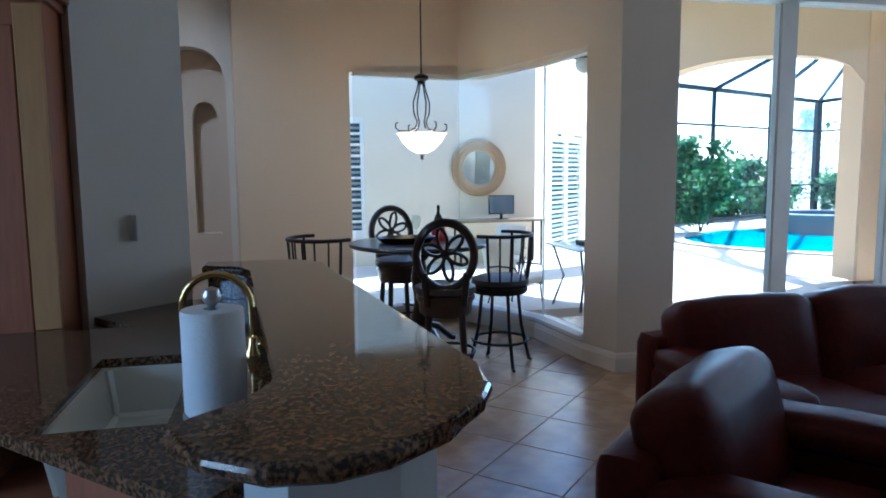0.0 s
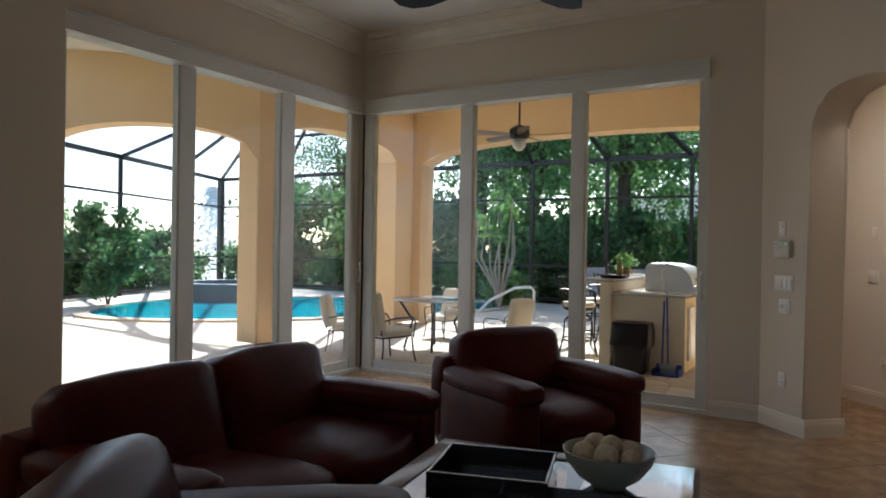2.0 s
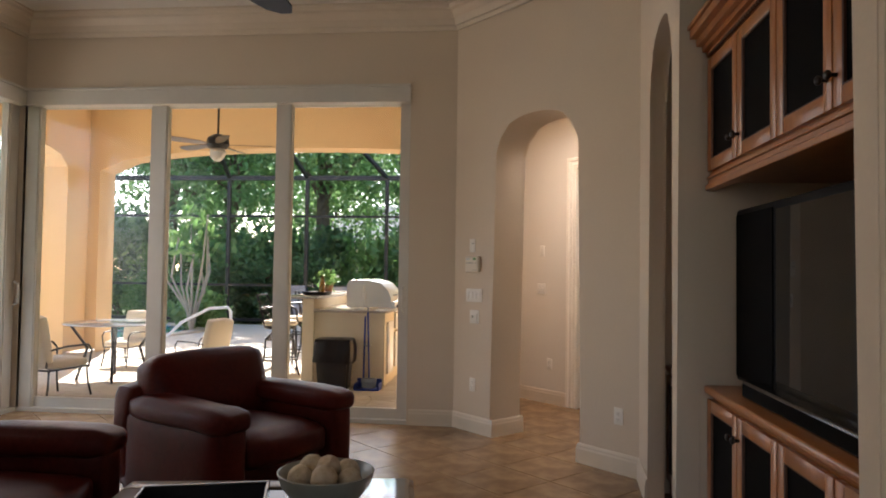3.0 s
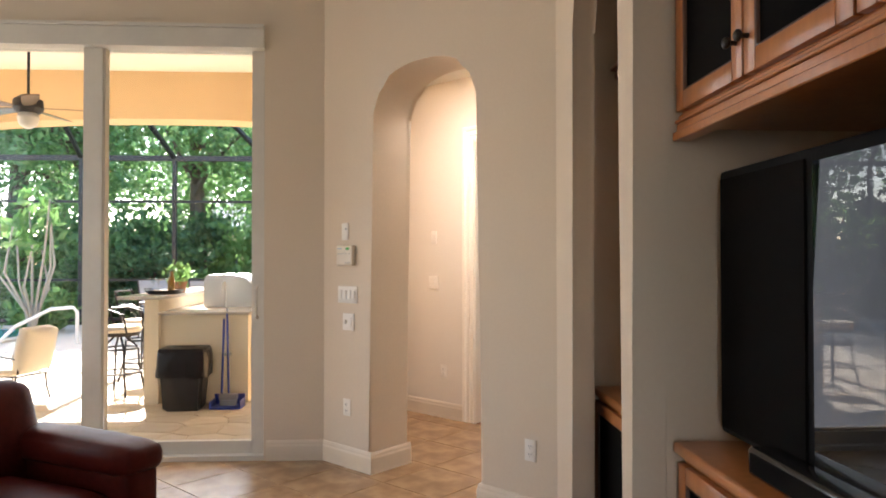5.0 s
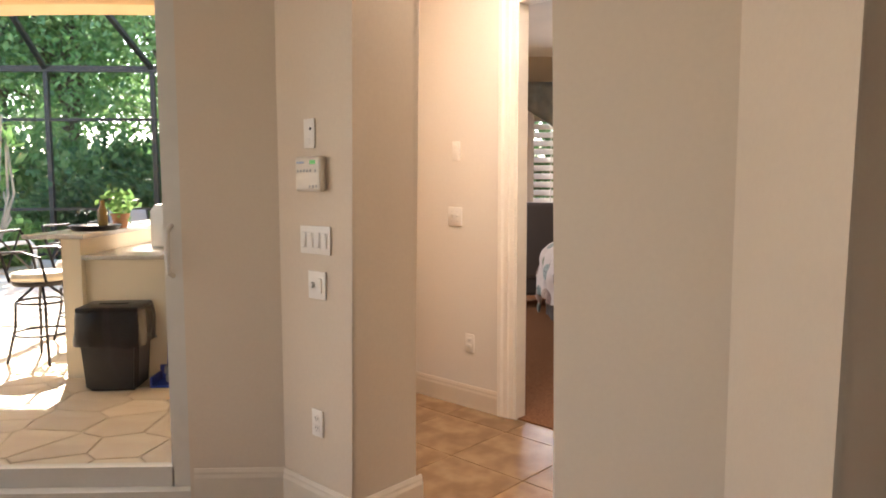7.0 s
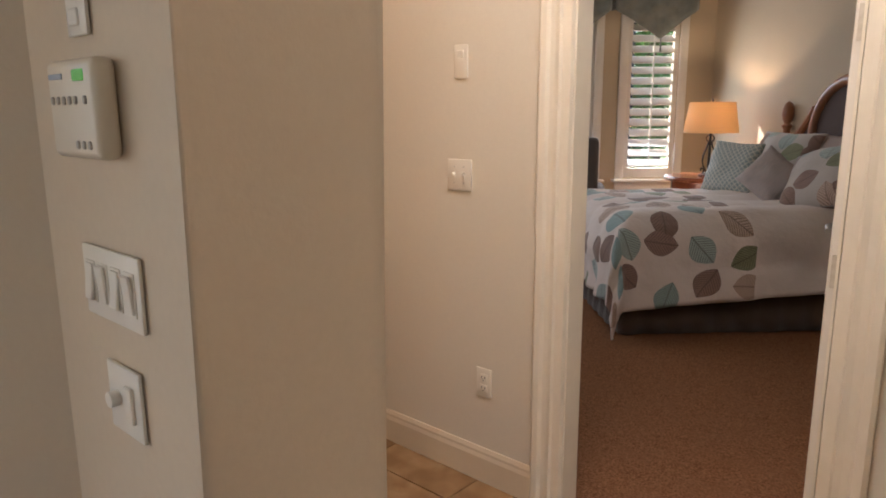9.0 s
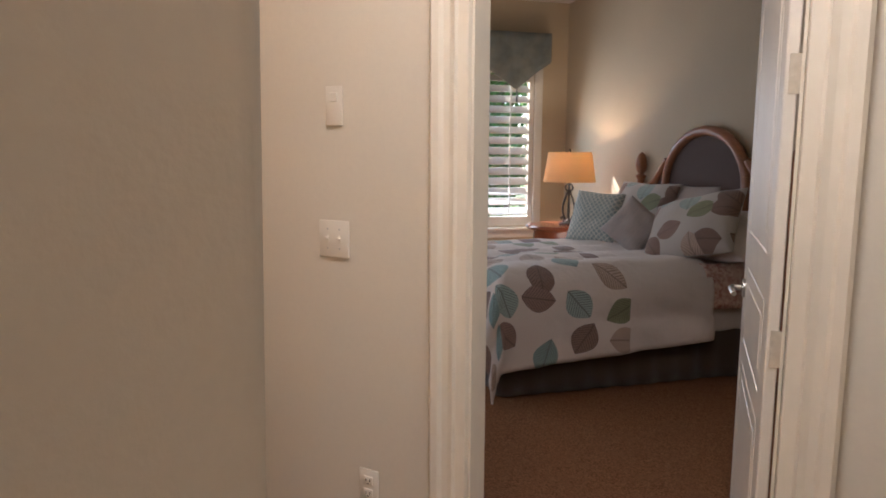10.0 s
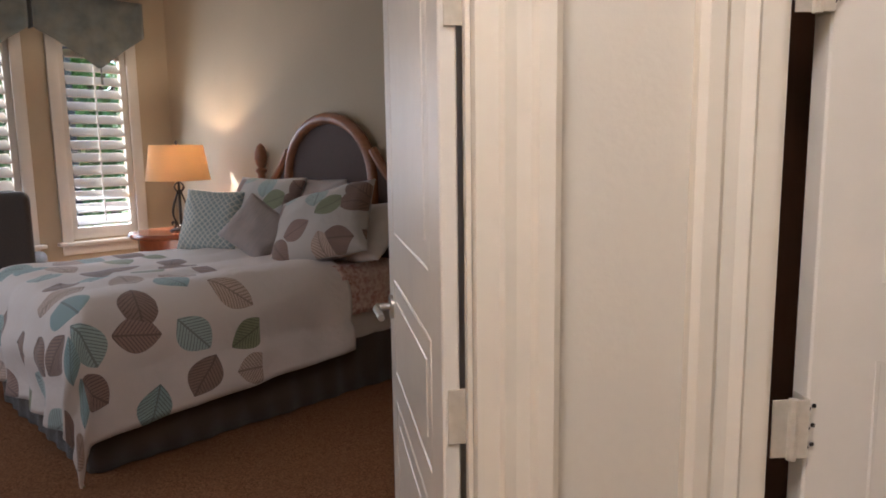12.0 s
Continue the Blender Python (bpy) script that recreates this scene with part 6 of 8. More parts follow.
# shuttered windows and valances
M_VAL = mat("blue_damask_cloth", (0.17, 0.2, 0.2), (0.11, 0.125, 0.12), 0.7, 9, 0.15, 120, c3=(0.24, 0.23, 0.18), big=7, sheen=0.3)
def shutter_window(name, x0, x1):
    z0, z1, y = 0.71, 2.45, 6.2
    t = thing(name, pose(0, 0, 0), "white plantation-shuttered bedroom window with sill", "window")
    t["kind"] = "structure"
    b = bmesh.new()
    for a, c in ((x0 - 0.09, x0), (x1, x1 + 0.09)):
        rbox(b, a, c, y - 0.025, y - 0.001, z0 - 0.02, z1 + 0.09, 0.006, 2)
    rbox(b, x0, x1, y - 0.022, y - 0.001, z1, z1 + 0.09, 0.006, 2)
    part("window_frame", b, M_WHITE, t)
    b = bmesh.new(); rbox(b, x0 - 0.13, x1 + 0.13, y - 0.09, y - 0.001, z0 - 0.045, z0 - 0.015, 0.008, 2); rbox(b, x0 - 0.09, x1 + 0.09, y - 0.025, y - 0.001, z0 - 0.13, z0 - 0.045, 0.006, 2)
    part("window_sill", b, M_WHITE, t)
    b = bmesh.new(); box(b, x0, x1, y + 0.12, y + 0.126, z0, z1)
    part("pane", b, M_GLASS, t, smooth=False).visible_shadow = False
    b = bmesh.new()
    for a, c in ((x0, x0 + 0.05), (x1 - 0.05, x1)):
        box(b, a, c, y + 0.01, y + 0.04, z0, z1)
    box(b, x0 + 0.05, x1 - 0.05, y + 0.01, y + 0.04, z0, z0 + 0.1), box(b, x0 + 0.05, x1 - 0.05, y + 0.01, y + 0.04, z1 - 0.1, z1)
    sh = part("shutter_frame", b, M_WHITE, t, smooth=False)
    n = 14
    for i in range(n):
        z = z0 + 0.1 + (z1 - z0 - 0.2) * (i + 0.5) / n
        b = bmesh.new(); rbox(b, x0 + 0.052, x1 - 0.052, -0.056, 0.056, -0.006, 0.006, 0.005, 2, Matrix.Translation((0, y + 0.03, z)) @ pose(0, 0, 0, 42))
        part("louvre", b, M_WHITE, t, smooth=False)
    xm = (x0 + x1) / 2
    b = bmesh.new(); box(b, xm - 0.006, xm + 0.006, y - 0.022, y - 0.012, z0 + 0.14, z1 - 0.14)
    part("tilt_rod", b, M_WHITE, t, smooth=False)
    v = thing("window_valance", pose(0, 0, 0), "pointed blue-grey damask valance above the window", "valance", "bedroom valances")
    b = bmesh.new()
    xa, xb, zt, zs, zp = x0 - 0.19, x1 + 0.12, 2.75, 2.45, 2.16
    def va(u, w):
        e = (0.555 - u) / 0.555 if u < 0.555 else (u - 0.555) / 0.445
        zb = zp + (zs - zp) * (0.85 * e + 0.15 * math.sin(e * math.pi / 2))
        k = 0.012 * math.sin(u * 25) * (1 - w)
        return (xa + (xb - xa) * u, y - 0.15 + k, zb + (zt - zb) * w), (u, w)
    grid_mesh("valance_front", 30, 6, va, M_VAL, v, "", 0.012)
    for xx in (xa, xb):
        b = bmesh.new(); box(b, xx - 0.006, xx + 0.006, y - 0.15, y - 0.001, 2.46, 2.75)
        part("valance_return", b, M_VAL, v, smooth=False)
    b = bmesh.new(); xt = xa + (xb - xa) * 0.555
    tube(b, [(xt, y - 0.158, 2.165), (xt, y - 0.158, 2.03)], 0.006, 8, r1=0.011)
    part("tassel", b, M_VAL, v)


shutter_window("window_2", 7.145, 7.7)
shutter_window("window_3", 6.235, 6.79)
t = thing("bedroom_armchair", pose(6.2, 5.05, 0, 0, 0, 165) @ Matrix.Diagonal((0.88, 0.9, 1.15, 1)), "dark brown upholstered armchair near the window", "armchair")
M_BROWN = mat("brown_upholstery", (0.085, 0.06, 0.045), (0.065, 0.045, 0.034), 0.8, 120, 0.2, 200, sheen=0.3)
for nm, dims in (("seat", (-0.36, 0.36, -0.35, 0.35, 0.12, 0.46)), ("backrest", (-0.38, 0.38, 0.22, 0.4, 0.3, 1.05)), ("armrest", (-0.46, -0.34, -0.36, 0.36, 0.1, 0.66)), ("armrest", (0.34, 0.46, -0.36, 0.36, 0.1, 0.66))):
    b = bmesh.new(); rbox(b, *dims, 0.05, 4)
    part(nm, b, M_BROWN, t)
for sx in (-0.36, 0.36):
    for sy in (-0.28, 0.28):
        b = bmesh.new(); lathe(b, [(0, 0), (0.018, 0), (0.026, 0.12), (0, 0.12)], 10, (sx, sy, 0))
        part("leg", b, M_CHERRY, t)


# ---- outdoors: lanai things ----
M_CUSHION = mat("cream_cushion", (0.74, 0.65, 0.52), (0.7, 0.61, 0.48), 0.85, 60, 0.15, 150, sheen=0.2)
M_STEELG = mat("stainless_steel", (0.72, 0.71, 0.7), (0.66, 0.65, 0.64), 0.42, 40, 0.02, 90, metal=1.0, stretch=(1, 1, 12))
M_BAG = mat("black_bag_plastic", (0.006, 0.006, 0.007), (0.009, 0.009, 0.01), 0.3, 14, 0.6, 22, spec=0.3)
M_BLUE = mat("blue_plastic", (0.02, 0.05, 0.32), (0.018, 0.045, 0.28), 0.35, 20)
M_GREYMESH = mat("grey_sling_fabric", (0.3, 0.31, 0.33), (0.27, 0.28, 0.3), 0.8, 200, 0.2, 300)
M_PATIOTOP = mat("patio_table_glass", (0.38, 0.42, 0.46), (0.34, 0.38, 0.42), 0.12, 10)
LZ = -0.05


def patio_chair(m, label="cream-cushioned black metal patio chair on the lanai"):
    t = thing("patio_chair", m, label, "patio chair", "patio chairs")
    b = bmesh.new(); soft(b, -0.27, 0.27, -0.27, 0.25, 0.38, 0.5, 0.05, 0.02, 3, 5)
    part("seat_cushion", b, M_CUSHION, t)
    b = bmesh.new(); soft(b, -0.29, 0.29, -0.05, 0.13, 0.0, 0.6, 0.05, 0.02, 4, 5, m=pose(0, 0.27, 0.46, -12))
    part("back_cushion", b, M_CUSHION, t)
    b = bmesh.new()
    out = [(-0.27, 0.34, 0.42), (-0.28, 0.4, 0.75), (-0.22, 0.44, 0.95), (0, 0.46, 1.0), (0.22, 0.44, 0.95), (0.28, 0.4, 0.75), (0.27, 0.34, 0.42)]
    tube(b, out, 0.014, 8)
    part("back_frame", b, M_IRON, t)
    for s in (-1, 1):
        b = bmesh.new(); tube(b, [(s * 0.24, 0.36, 0.45), (s * 0.1, 0.42, 0.62), (s * 0.02, 0.43, 0.72), (s * 0.1, 0.44, 0.82), (s * 0.22, 0.44, 0.94)], 0.01, 6)
        part("back_scroll", b, M_IRON, t)
        b = bmesh.new(); tube(b, [(s * 0.29, 0.36, 0.62), (s * 0.31, 0.1, 0.66), (s * 0.31, -0.22, 0.66), (s * 0.3, -0.28, 0.58), (s * 0.28, -0.26, 0.36)], 0.013, 8)
        part("armrest", b, M_IRON, t)
        for y, z in ((-0.25, 0.36), (0.3, 0.4)):
            b = bmesh.new(); tube(b, [(s * 0.26, y, z), (s * 0.27, y * 1.05, 0.18), (s * 0.29, y * 1.2, 0.0)], 0.013, 8)
            part("leg", b, M_IRON, t)
    b = bmesh.new(); tube(b, [(-0.27, -0.27, 0.38), (0.27, -0.27, 0.38), (0.27, 0.32, 0.38), (-0.27, 0.32, 0.38)], 0.012, 8, closed=True)
    part("seat_frame", b, M_IRON, t)
    return t


CS = Matrix.Scale(0.86, 4)
ch = patio_chair(pose(-0.28, 0.95, LZ, 0, 0, 165) @ CS)
for x, y, r in ((-1.3, 1.4, 120), (-0.88, 3.35, -10), (0.66, 2.45, -105)):
    copy_thing(ch, pose(x, y, LZ, 0, 0, r) @ CS)
copy_thing(ch, pose(-3.9, -3.6, LZ, 0, 0, 60) @ CS), copy_thing(ch, pose(-2.2, -4.05, LZ, 0, 0, 120) @ CS)
t = thing("patio_table", pose(-0.36, 2.2, LZ), "round glass-topped black metal patio table", "patio table")
b = bmesh.new(); lathe(b, [(0, 0.7), (0.58, 0.7), (0.6, 0.71), (0.58, 0.72), (0, 0.72)], 32)
part("tabletop", b, M_PATIOTOP, t)
for k in range(4):
    a = k * math.pi / 2 + 0.5
    b = bmesh.new(); tube(b, [(0.5 * math.cos(a), 0.5 * math.sin(a), 0.7), (0.3 * math.cos(a), 0.3 * math.sin(a), 0.4), (0.42 * math.cos(a), 0.42 * math.sin(a), 0.0)], 0.018, 8)
    part("leg", b, M_IRON, t)
t = thing("side_table", pose(-1.9, -3.3, LZ), "glass-topped metal patio table with ornaments", "patio table")
b = bmesh.new(); rbox(b, -0.45, 0.45, -0.35, 0.35, 0.7, 0.72, 0.008, 2)
part("tabletop", b, M_PATIOTOP, t)
for sx in (-0.38, 0.38):
    for sy in (-0.28, 0.28):
        b = bmesh.new(); tube(b, [(sx, sy, 0.7), (sx * 0.7, sy * 0.7, 0.35), (sx, sy, 0.0)], 0.014, 8)
        part("leg", b, M_IRON, t)
b = bmesh.new(); rbox(b, -0.22, 0.2, -0.12, 0.12, 0, 0.05, 0.01, 2)
for x in (-0.12, 0.02, 0.12):
    lathe(b, [(0, 0.05), (0.03, 0.05), (0.02, 0.1), (0.03, 0.13), (0, 0.15)], 10, (x, 0, 0))
o = obj("table_ornament", b, M_IRON, True); o.matrix_world = pose(-1.85, -3.28, LZ + 0.72)
tagged(o, "dark metal table ornament on the patio table", "ornament")

# outdoor kitchen
t = thing("barbecue_island", pose(0, 0, LZ), "ochre stucco outdoor kitchen island with granite top", "kitchen island")
b = bmesh.new(); box(b, 2.24, 3.12, 2.22, 4.4, 0, 0.9); box(b, 2.1, 2.24, 2.16, 4.5, 0, 1.06)
part("base", b, M_STUCCOLT, t, smooth=False)
M_OUTGRAN = mat("speckled_granite", (0.62, 0.56, 0.48), (0.34, 0.29, 0.24), 0.2, 70, detail=2, c3=(0.5, 0.44, 0.38), big=20)
part("counter_top", slab([(2.242, 2.15), (3.14, 2.15), (3.17, 2.18), (3.17, 4.45), (2.242, 4.45)], 0.9, 0.935, 0.008), M_OUTGRAN, t)
part("bar_ledge", slab([(1.86, 2.08), (2.3, 2.08), (2.3, 4.55), (1.86, 4.55)], 1.06, 1.095, 0.008), M_OUTGRAN, t)
def steel_front(name, x0, x1, z0, z1, m):
    b = bmesh.new(); rbox(b, x0, x1, -0.03, 0.0, z0, z1, 0.006, 2)
    d = part(name, b, M_STEELG, t, "brushed stainless access door"); d.matrix_world = m
    b = bmesh.new(); rbox(b, x0 + 0.04, x1 - 0.04, -0.036, -0.03, z0 + 0.04, z1 - 0.04, 0.004, 2)
    e = part("door_panel", b, M_STEELG, d)
SD = pose(3.122, 2.28, LZ, 0, 0, 90)
steel_front("steel_door", 0.06, 0.42, 0.14, 0.78, SD), steel_front("steel_door", 0.6, 1.02, 0.16, 0.62, SD), steel_front("steel_door", 1.06, 1.48, 0.16, 0.62, SD), steel_front("steel_drawer", 0.6, 1.48, 0.66, 0.86, SD)
t = thing("gas_grill", pose(2.78, 3.32, LZ + 0.932, 0, 0, 90), "stainless steel built-in gas grill with closed hood", "grill")
b = bmesh.new()
prof = [(-0.3, 0.0), (-0.3, 0.12), (-0.26, 0.22), (-0.16, 0.32), (0.0, 0.36), (0.26, 0.36), (0.3, 0.3), (0.3, 0.0)]
lo = [b.verts.new((-0.44, y, z)) for y, z in prof]; hi = [b.verts.new((0.44, y, z)) for y, z in prof]
b.faces.new(lo), b.faces.new(hi[::-1])
for i in range(len(prof)):
    b.faces.new((lo[i], hi[i], hi[(i + 1) % len(prof)], lo[(i + 1) % len(prof)]))
part("hood", b, M_STEELG, t, smooth=True)
b = bmesh.new(); rbox(b, -0.46, 0.46, -0.36, -0.29, -0.06, 0.08, 0.01, 2)
part("control_panel", b, M_STEELG, t)
for k in range(4):
    b = bmesh.new(); tube(b, [(-0.33 + 0.22 * k, -0.36, 0.01), (-0.33 + 0.22 * k, -0.4, 0.01)], 0.028, 12)
    part("knob", b, M_IRON, t)
b = bmesh.new(); tube(b, [(-0.36, -0.31, 0.16), (-0.36, -0.36, 0.17), (0.36, -0.36, 0.17), (0.36, -0.31, 0.16)], 0.012, 8)
part("hood_handle", b, M_STEELG, t)
t = thing("bar_faucet", pose(2.75, 2.75, LZ + 0.93), "chrome gooseneck faucet on the outdoor counter", "faucet")
b = bmesh.new(); tube(b, [(0, 0, 0), (0, 0, 0.2)] + [(0, -0.07 + 0.07 * math.cos(a), 0.2 + 0.09 * math.sin(a)) for a in [i * math.pi / 10 for i in range(11)]] + [(0, -0.14, 0.14)], 0.012, 10)
part("spout", b, M_STEELG, t)
t = thing("soap_bottle", pose(2.62, 2.95, LZ + 0.93), "clear plastic bottle on the outdoor counter", "bottle")
b = bmesh.new(); lathe(b, [(0, 0), (0.035, 0), (0.035, 0.16), (0.012, 0.2), (0.012, 0.24), (0, 0.24)], 14)
part("bottle_body", b, mat("milky_plastic", (0.7, 0.7, 0.68), rough=0.3), t)
t = thing("glass_tray", pose(2.15, 2.6, LZ + 1.095), "dark tray with glasses and a plant on the bar ledge", "tray")
b = bmesh.new(); lathe(b, [(0, 0), (0.16, 0), (0.2, 0.04), (0.195, 0.045), (0.15, 0.012), (0, 0.012)], 22)
part("tray_shell", b, M_IRON, t)
for x, y in ((-0.09, 0.06), (-0.1, -0.07), (0.02, 0.1)):
    b = bmesh.new(); lathe(b, [(0, 0.012), (0.03, 0.012), (0.004, 0.02), (0.004, 0.1), (0.04, 0.17), (0.038, 0.17), (0, 0.11)], 14, (x, y, 0))
    part("goblet", b, M_GLASS, t)
b = bmesh.new(); lathe(b, [(0, 0.012), (0.035, 0.012), (0.04, 0.15), (0.02, 0.2), (0.02, 0.24), (0, 0.24)], 14, (0.08, -0.04, 0))
part("amber_bottle", b, mat("amber_bottle_glass", (0.3, 0.16, 0.03), rough=0.1), t)

t = thing("trash_bin", pose(2.575, 1.93, LZ, 0, 0, 4) @ Matrix.Diagonal((0.97, 0.97, 0.93, 1)), "black trash bin lined with a loose black bag", "trash bin")
b = bmesh.new(); box(b, -0.22, 0.22, -0.17, 0.17, 0.0, 0.6)
for v in b.verts:
    if v.co.z < 0.1:
        v.co.x *= 0.82; v.co.y *= 0.82
bmesh.ops.bevel(b, geom=b.edges[:], offset=0.03, segments=3, affect="EDGES")
part("bin_body", b, mat("bin_plastic", (0.008, 0.008, 0.009), (0.011, 0.011, 0.012), 0.5, 30, 0.05), t)
b = bmesh.new()
rows = []
for j in range(7):
    row = []
    for i in range(48):
        a = i / 48 * 2 * math.pi
        sx, sy = 0.235 + 0.015 * (j < 4), 0.185 + 0.015 * (j < 4)
        n_ = 5
        r = (abs(math.cos(a)) ** n_ + abs(math.sin(a)) ** n_) ** (-1 / n_)
        w = noise.noise(Vector((math.cos(a) * 4, math.sin(a) * 4, j * 0.5))) * 0.022
        z = [0.36, 0.4, 0.47, 0.55, 0.62, 0.625, 0.6][j] + (noise.noise(Vector((a * 2, 3, 0))) * 0.04 if j < 2 else 0)
        kk = 0.9 if j == 6 else 1
        row.append(b.verts.new(((sx + w) * r * math.cos(a) * kk, (sy + w) * r * math.sin(a) * kk, z)))
    rows.append(row)
for r0, r1 in zip(rows, rows[1:]):
    for i in range(48):
        b.faces.new((r0[i], r0[(i + 1) % 48], r1[(i + 1) % 48], r1[i]))
part("bag_liner", b, M_BAG, t, "crumpled black plastic bag")
b = bmesh.new(); rbox(b, -0.22, 0.22, -0.17, 0.17, 0.612, 0.655, 0.016, 2); rbox(b, -0.1, 0.1, -0.03, 0.03, 0.655, 0.665, 0.004, 1)
part("lid", b, M_BAG, t)
t = thing("broom_and_dustpan", pose(2.92, 2.02, LZ), "blue upright dustpan and broom leaning on the island", "broom")
b = bmesh.new(); tube(b, [(-0.01, -0.02, 0.06), (-0.03, 0.14, 0.86)], 0.012, 8)
part("dustpan_handle", b, M_BLUE, t)
b = bmesh.new(); tube(b, [(0.06, -0.02, 0.14), (0.0, 0.14, 0.92)], 0.011, 8)
part("broom_handle", b, M_BLUE, t)
b = bmesh.new(); rbox(b, -0.02, 0.06, 0.05, 0.09, 0.5, 0.53, 0.006, 1); tube(b, [(0.0, 0.14, 0.9), (0.0, 0.15, 0.97)], 0.013, 8)
part("clip", b, M_PATIOTOP, t)
b = bmesh.new(); box(b, -0.1, 0.2, -0.14, 0.08, 0.0, 0.02); box(b, -0.1, 0.2, 0.06, 0.08, 0.02, 0.12); box(b, -0.1, -0.085, -0.14, 0.06, 0.02, 0.08); box(b, 0.185, 0.2, -0.14, 0.06, 0.02, 0.08)
part("dustpan", b, M_BLUE, t, smooth=False)
b = bmesh.new(); rbox(b, -0.03, 0.15, -0.06, 0.0, 0.08, 0.14, 0.012, 2); rbox(b, -0.02, 0.14, -0.055, -0.005, 0.022, 0.08, 0.004, 1)
part("broom_head", b, M_GREYMESH, t)


def patio_stool(m):
    t = thing("patio_bar_stool", m, "dark metal swivel bar stool with pale cushion", "bar stool", "patio bar stools")
    b = bmesh.new(); lathe(b, [(0, 0.68), (0.21, 0.68), (0.23, 0.71), (0.21, 0.745), (0, 0.755)], 22)
    part("seat_cushion", b, M_CUSHION, t)
    b = bmesh.new(); lathe(b, [(0, 0.62), (0.2, 0.64), (0.215, 0.66), (0.215, 0.68), (0, 0.68)], 22)
    part("seat_pan", b, M_IRON, t)
    for k in range(4):
        a = k * math.pi / 2 + 0.6
        b = bmesh.new(); tube(b, [(0.06 * math.cos(a), 0.06 * math.sin(a), 0.62), (0.19 * math.cos(a), 0.19 * math.sin(a), 0.5), (0.2 * math.cos(a), 0.2 * math.sin(a), 0.3), (0.27 * math.cos(a), 0.27 * math.sin(a), 0.0)], 0.012, 8)
        part("leg", b, M_IRON, t)
    for r, z in ((0.22, 0.24), (0.19, 0.5)):
        b = bmesh.new(); tube(b, [(r * math.cos(i / 22 * 6.283), r * math.sin(i / 22 * 6.283), z) for i in range(22)], 0.01, 6, closed=True)
        part("foot_ring", b, M_IRON, t)
    b = bmesh.new(); tube(b, [(-0.2, 0.14, 0.68), (-0.22, 0.2, 0.95), (-0.18, 0.26, 1.08), (0.18, 0.26, 1.08), (0.22, 0.2, 0.95), (0.2, 0.14, 0.68)], 0.012, 8); tube(b, [(-0.2, 0.22, 0.9), (0.2, 0.22, 0.9)], 0.009, 6); tube(b, [(-0.18, 0.18, 0.74), (0.17, 0.25, 1.06)], 0.008, 6); tube(b, [(0.18, 0.18, 0.74), (-0.17, 0.25, 1.06)], 0.008, 6)
    part("backrest", b, M_IRON, t)
    for s in (-1, 1):
        b = bmesh.new(); tube(b, [(s * 0.22, 0.2, 0.92), (s * 0.27, 0.0, 0.93), (s * 0.26, -0.14, 0.88), (s * 0.22, -0.16, 0.68)], 0.011, 8)
        part("armrest", b, M_IRON, t)
    return t


st = patio_stool(pose(1.62, 2.75, LZ, 0, 0, 90))
copy_thing(st, pose(1.55, 3.6, LZ, 0, 0, 80)), copy_thing(st, pose(1.6, 4.35, LZ, 0, 0, 100))


def sling_lounger(m):
    t = thing("sling_lounger", m, "grey sling patio lounge chair on the deck", "lounge chair", "deck loungers")
    b = bmesh.new(); rbox(b, -0.3, 0.3, -0.5, 0.2, 0.36, 0.38, 0.006, 1)
    part("seat", b, M_GREYMESH, t)
    b = bmesh.new(); rbox(b, -0.3, 0.3, -0.01, 0.01, 0.0, 0.75, 0.006, 1, pose(0, 0.2, 0.37, -22))
    part("backrest", b, M_GREYMESH, t)
    for s in (-1, 1):
        b = bmesh.new(); tube(b, [(s * 0.31, -0.52, 0.0), (s * 0.31, -0.5, 0.37), (s * 0.31, 0.2, 0.37), (s * 0.31, 0.48, 1.08)], 0.016, 8); tube(b, [(s * 0.31, 0.25, 0.37), (s * 0.31, 0.42, 0.0)], 0.014, 8); tube(b, [(s * 0.32, -0.45, 0.37), (s * 0.34, -0.4, 0.58), (s * 0.34, 0.25, 0.6)], 0.014, 8)
        part("side_frame", b, M_BRONZE, t)
    return t


lg = sling_lounger(pose(1.2, 7.6, LZ, 0, 0, 20))
for x, y, r in ((2.3, 7.8, -10), (3.4, 7.5, -30), (0.2, 8.2, 40)):
    copy_thing(lg, pose(x, y, LZ, 0, 0, r))


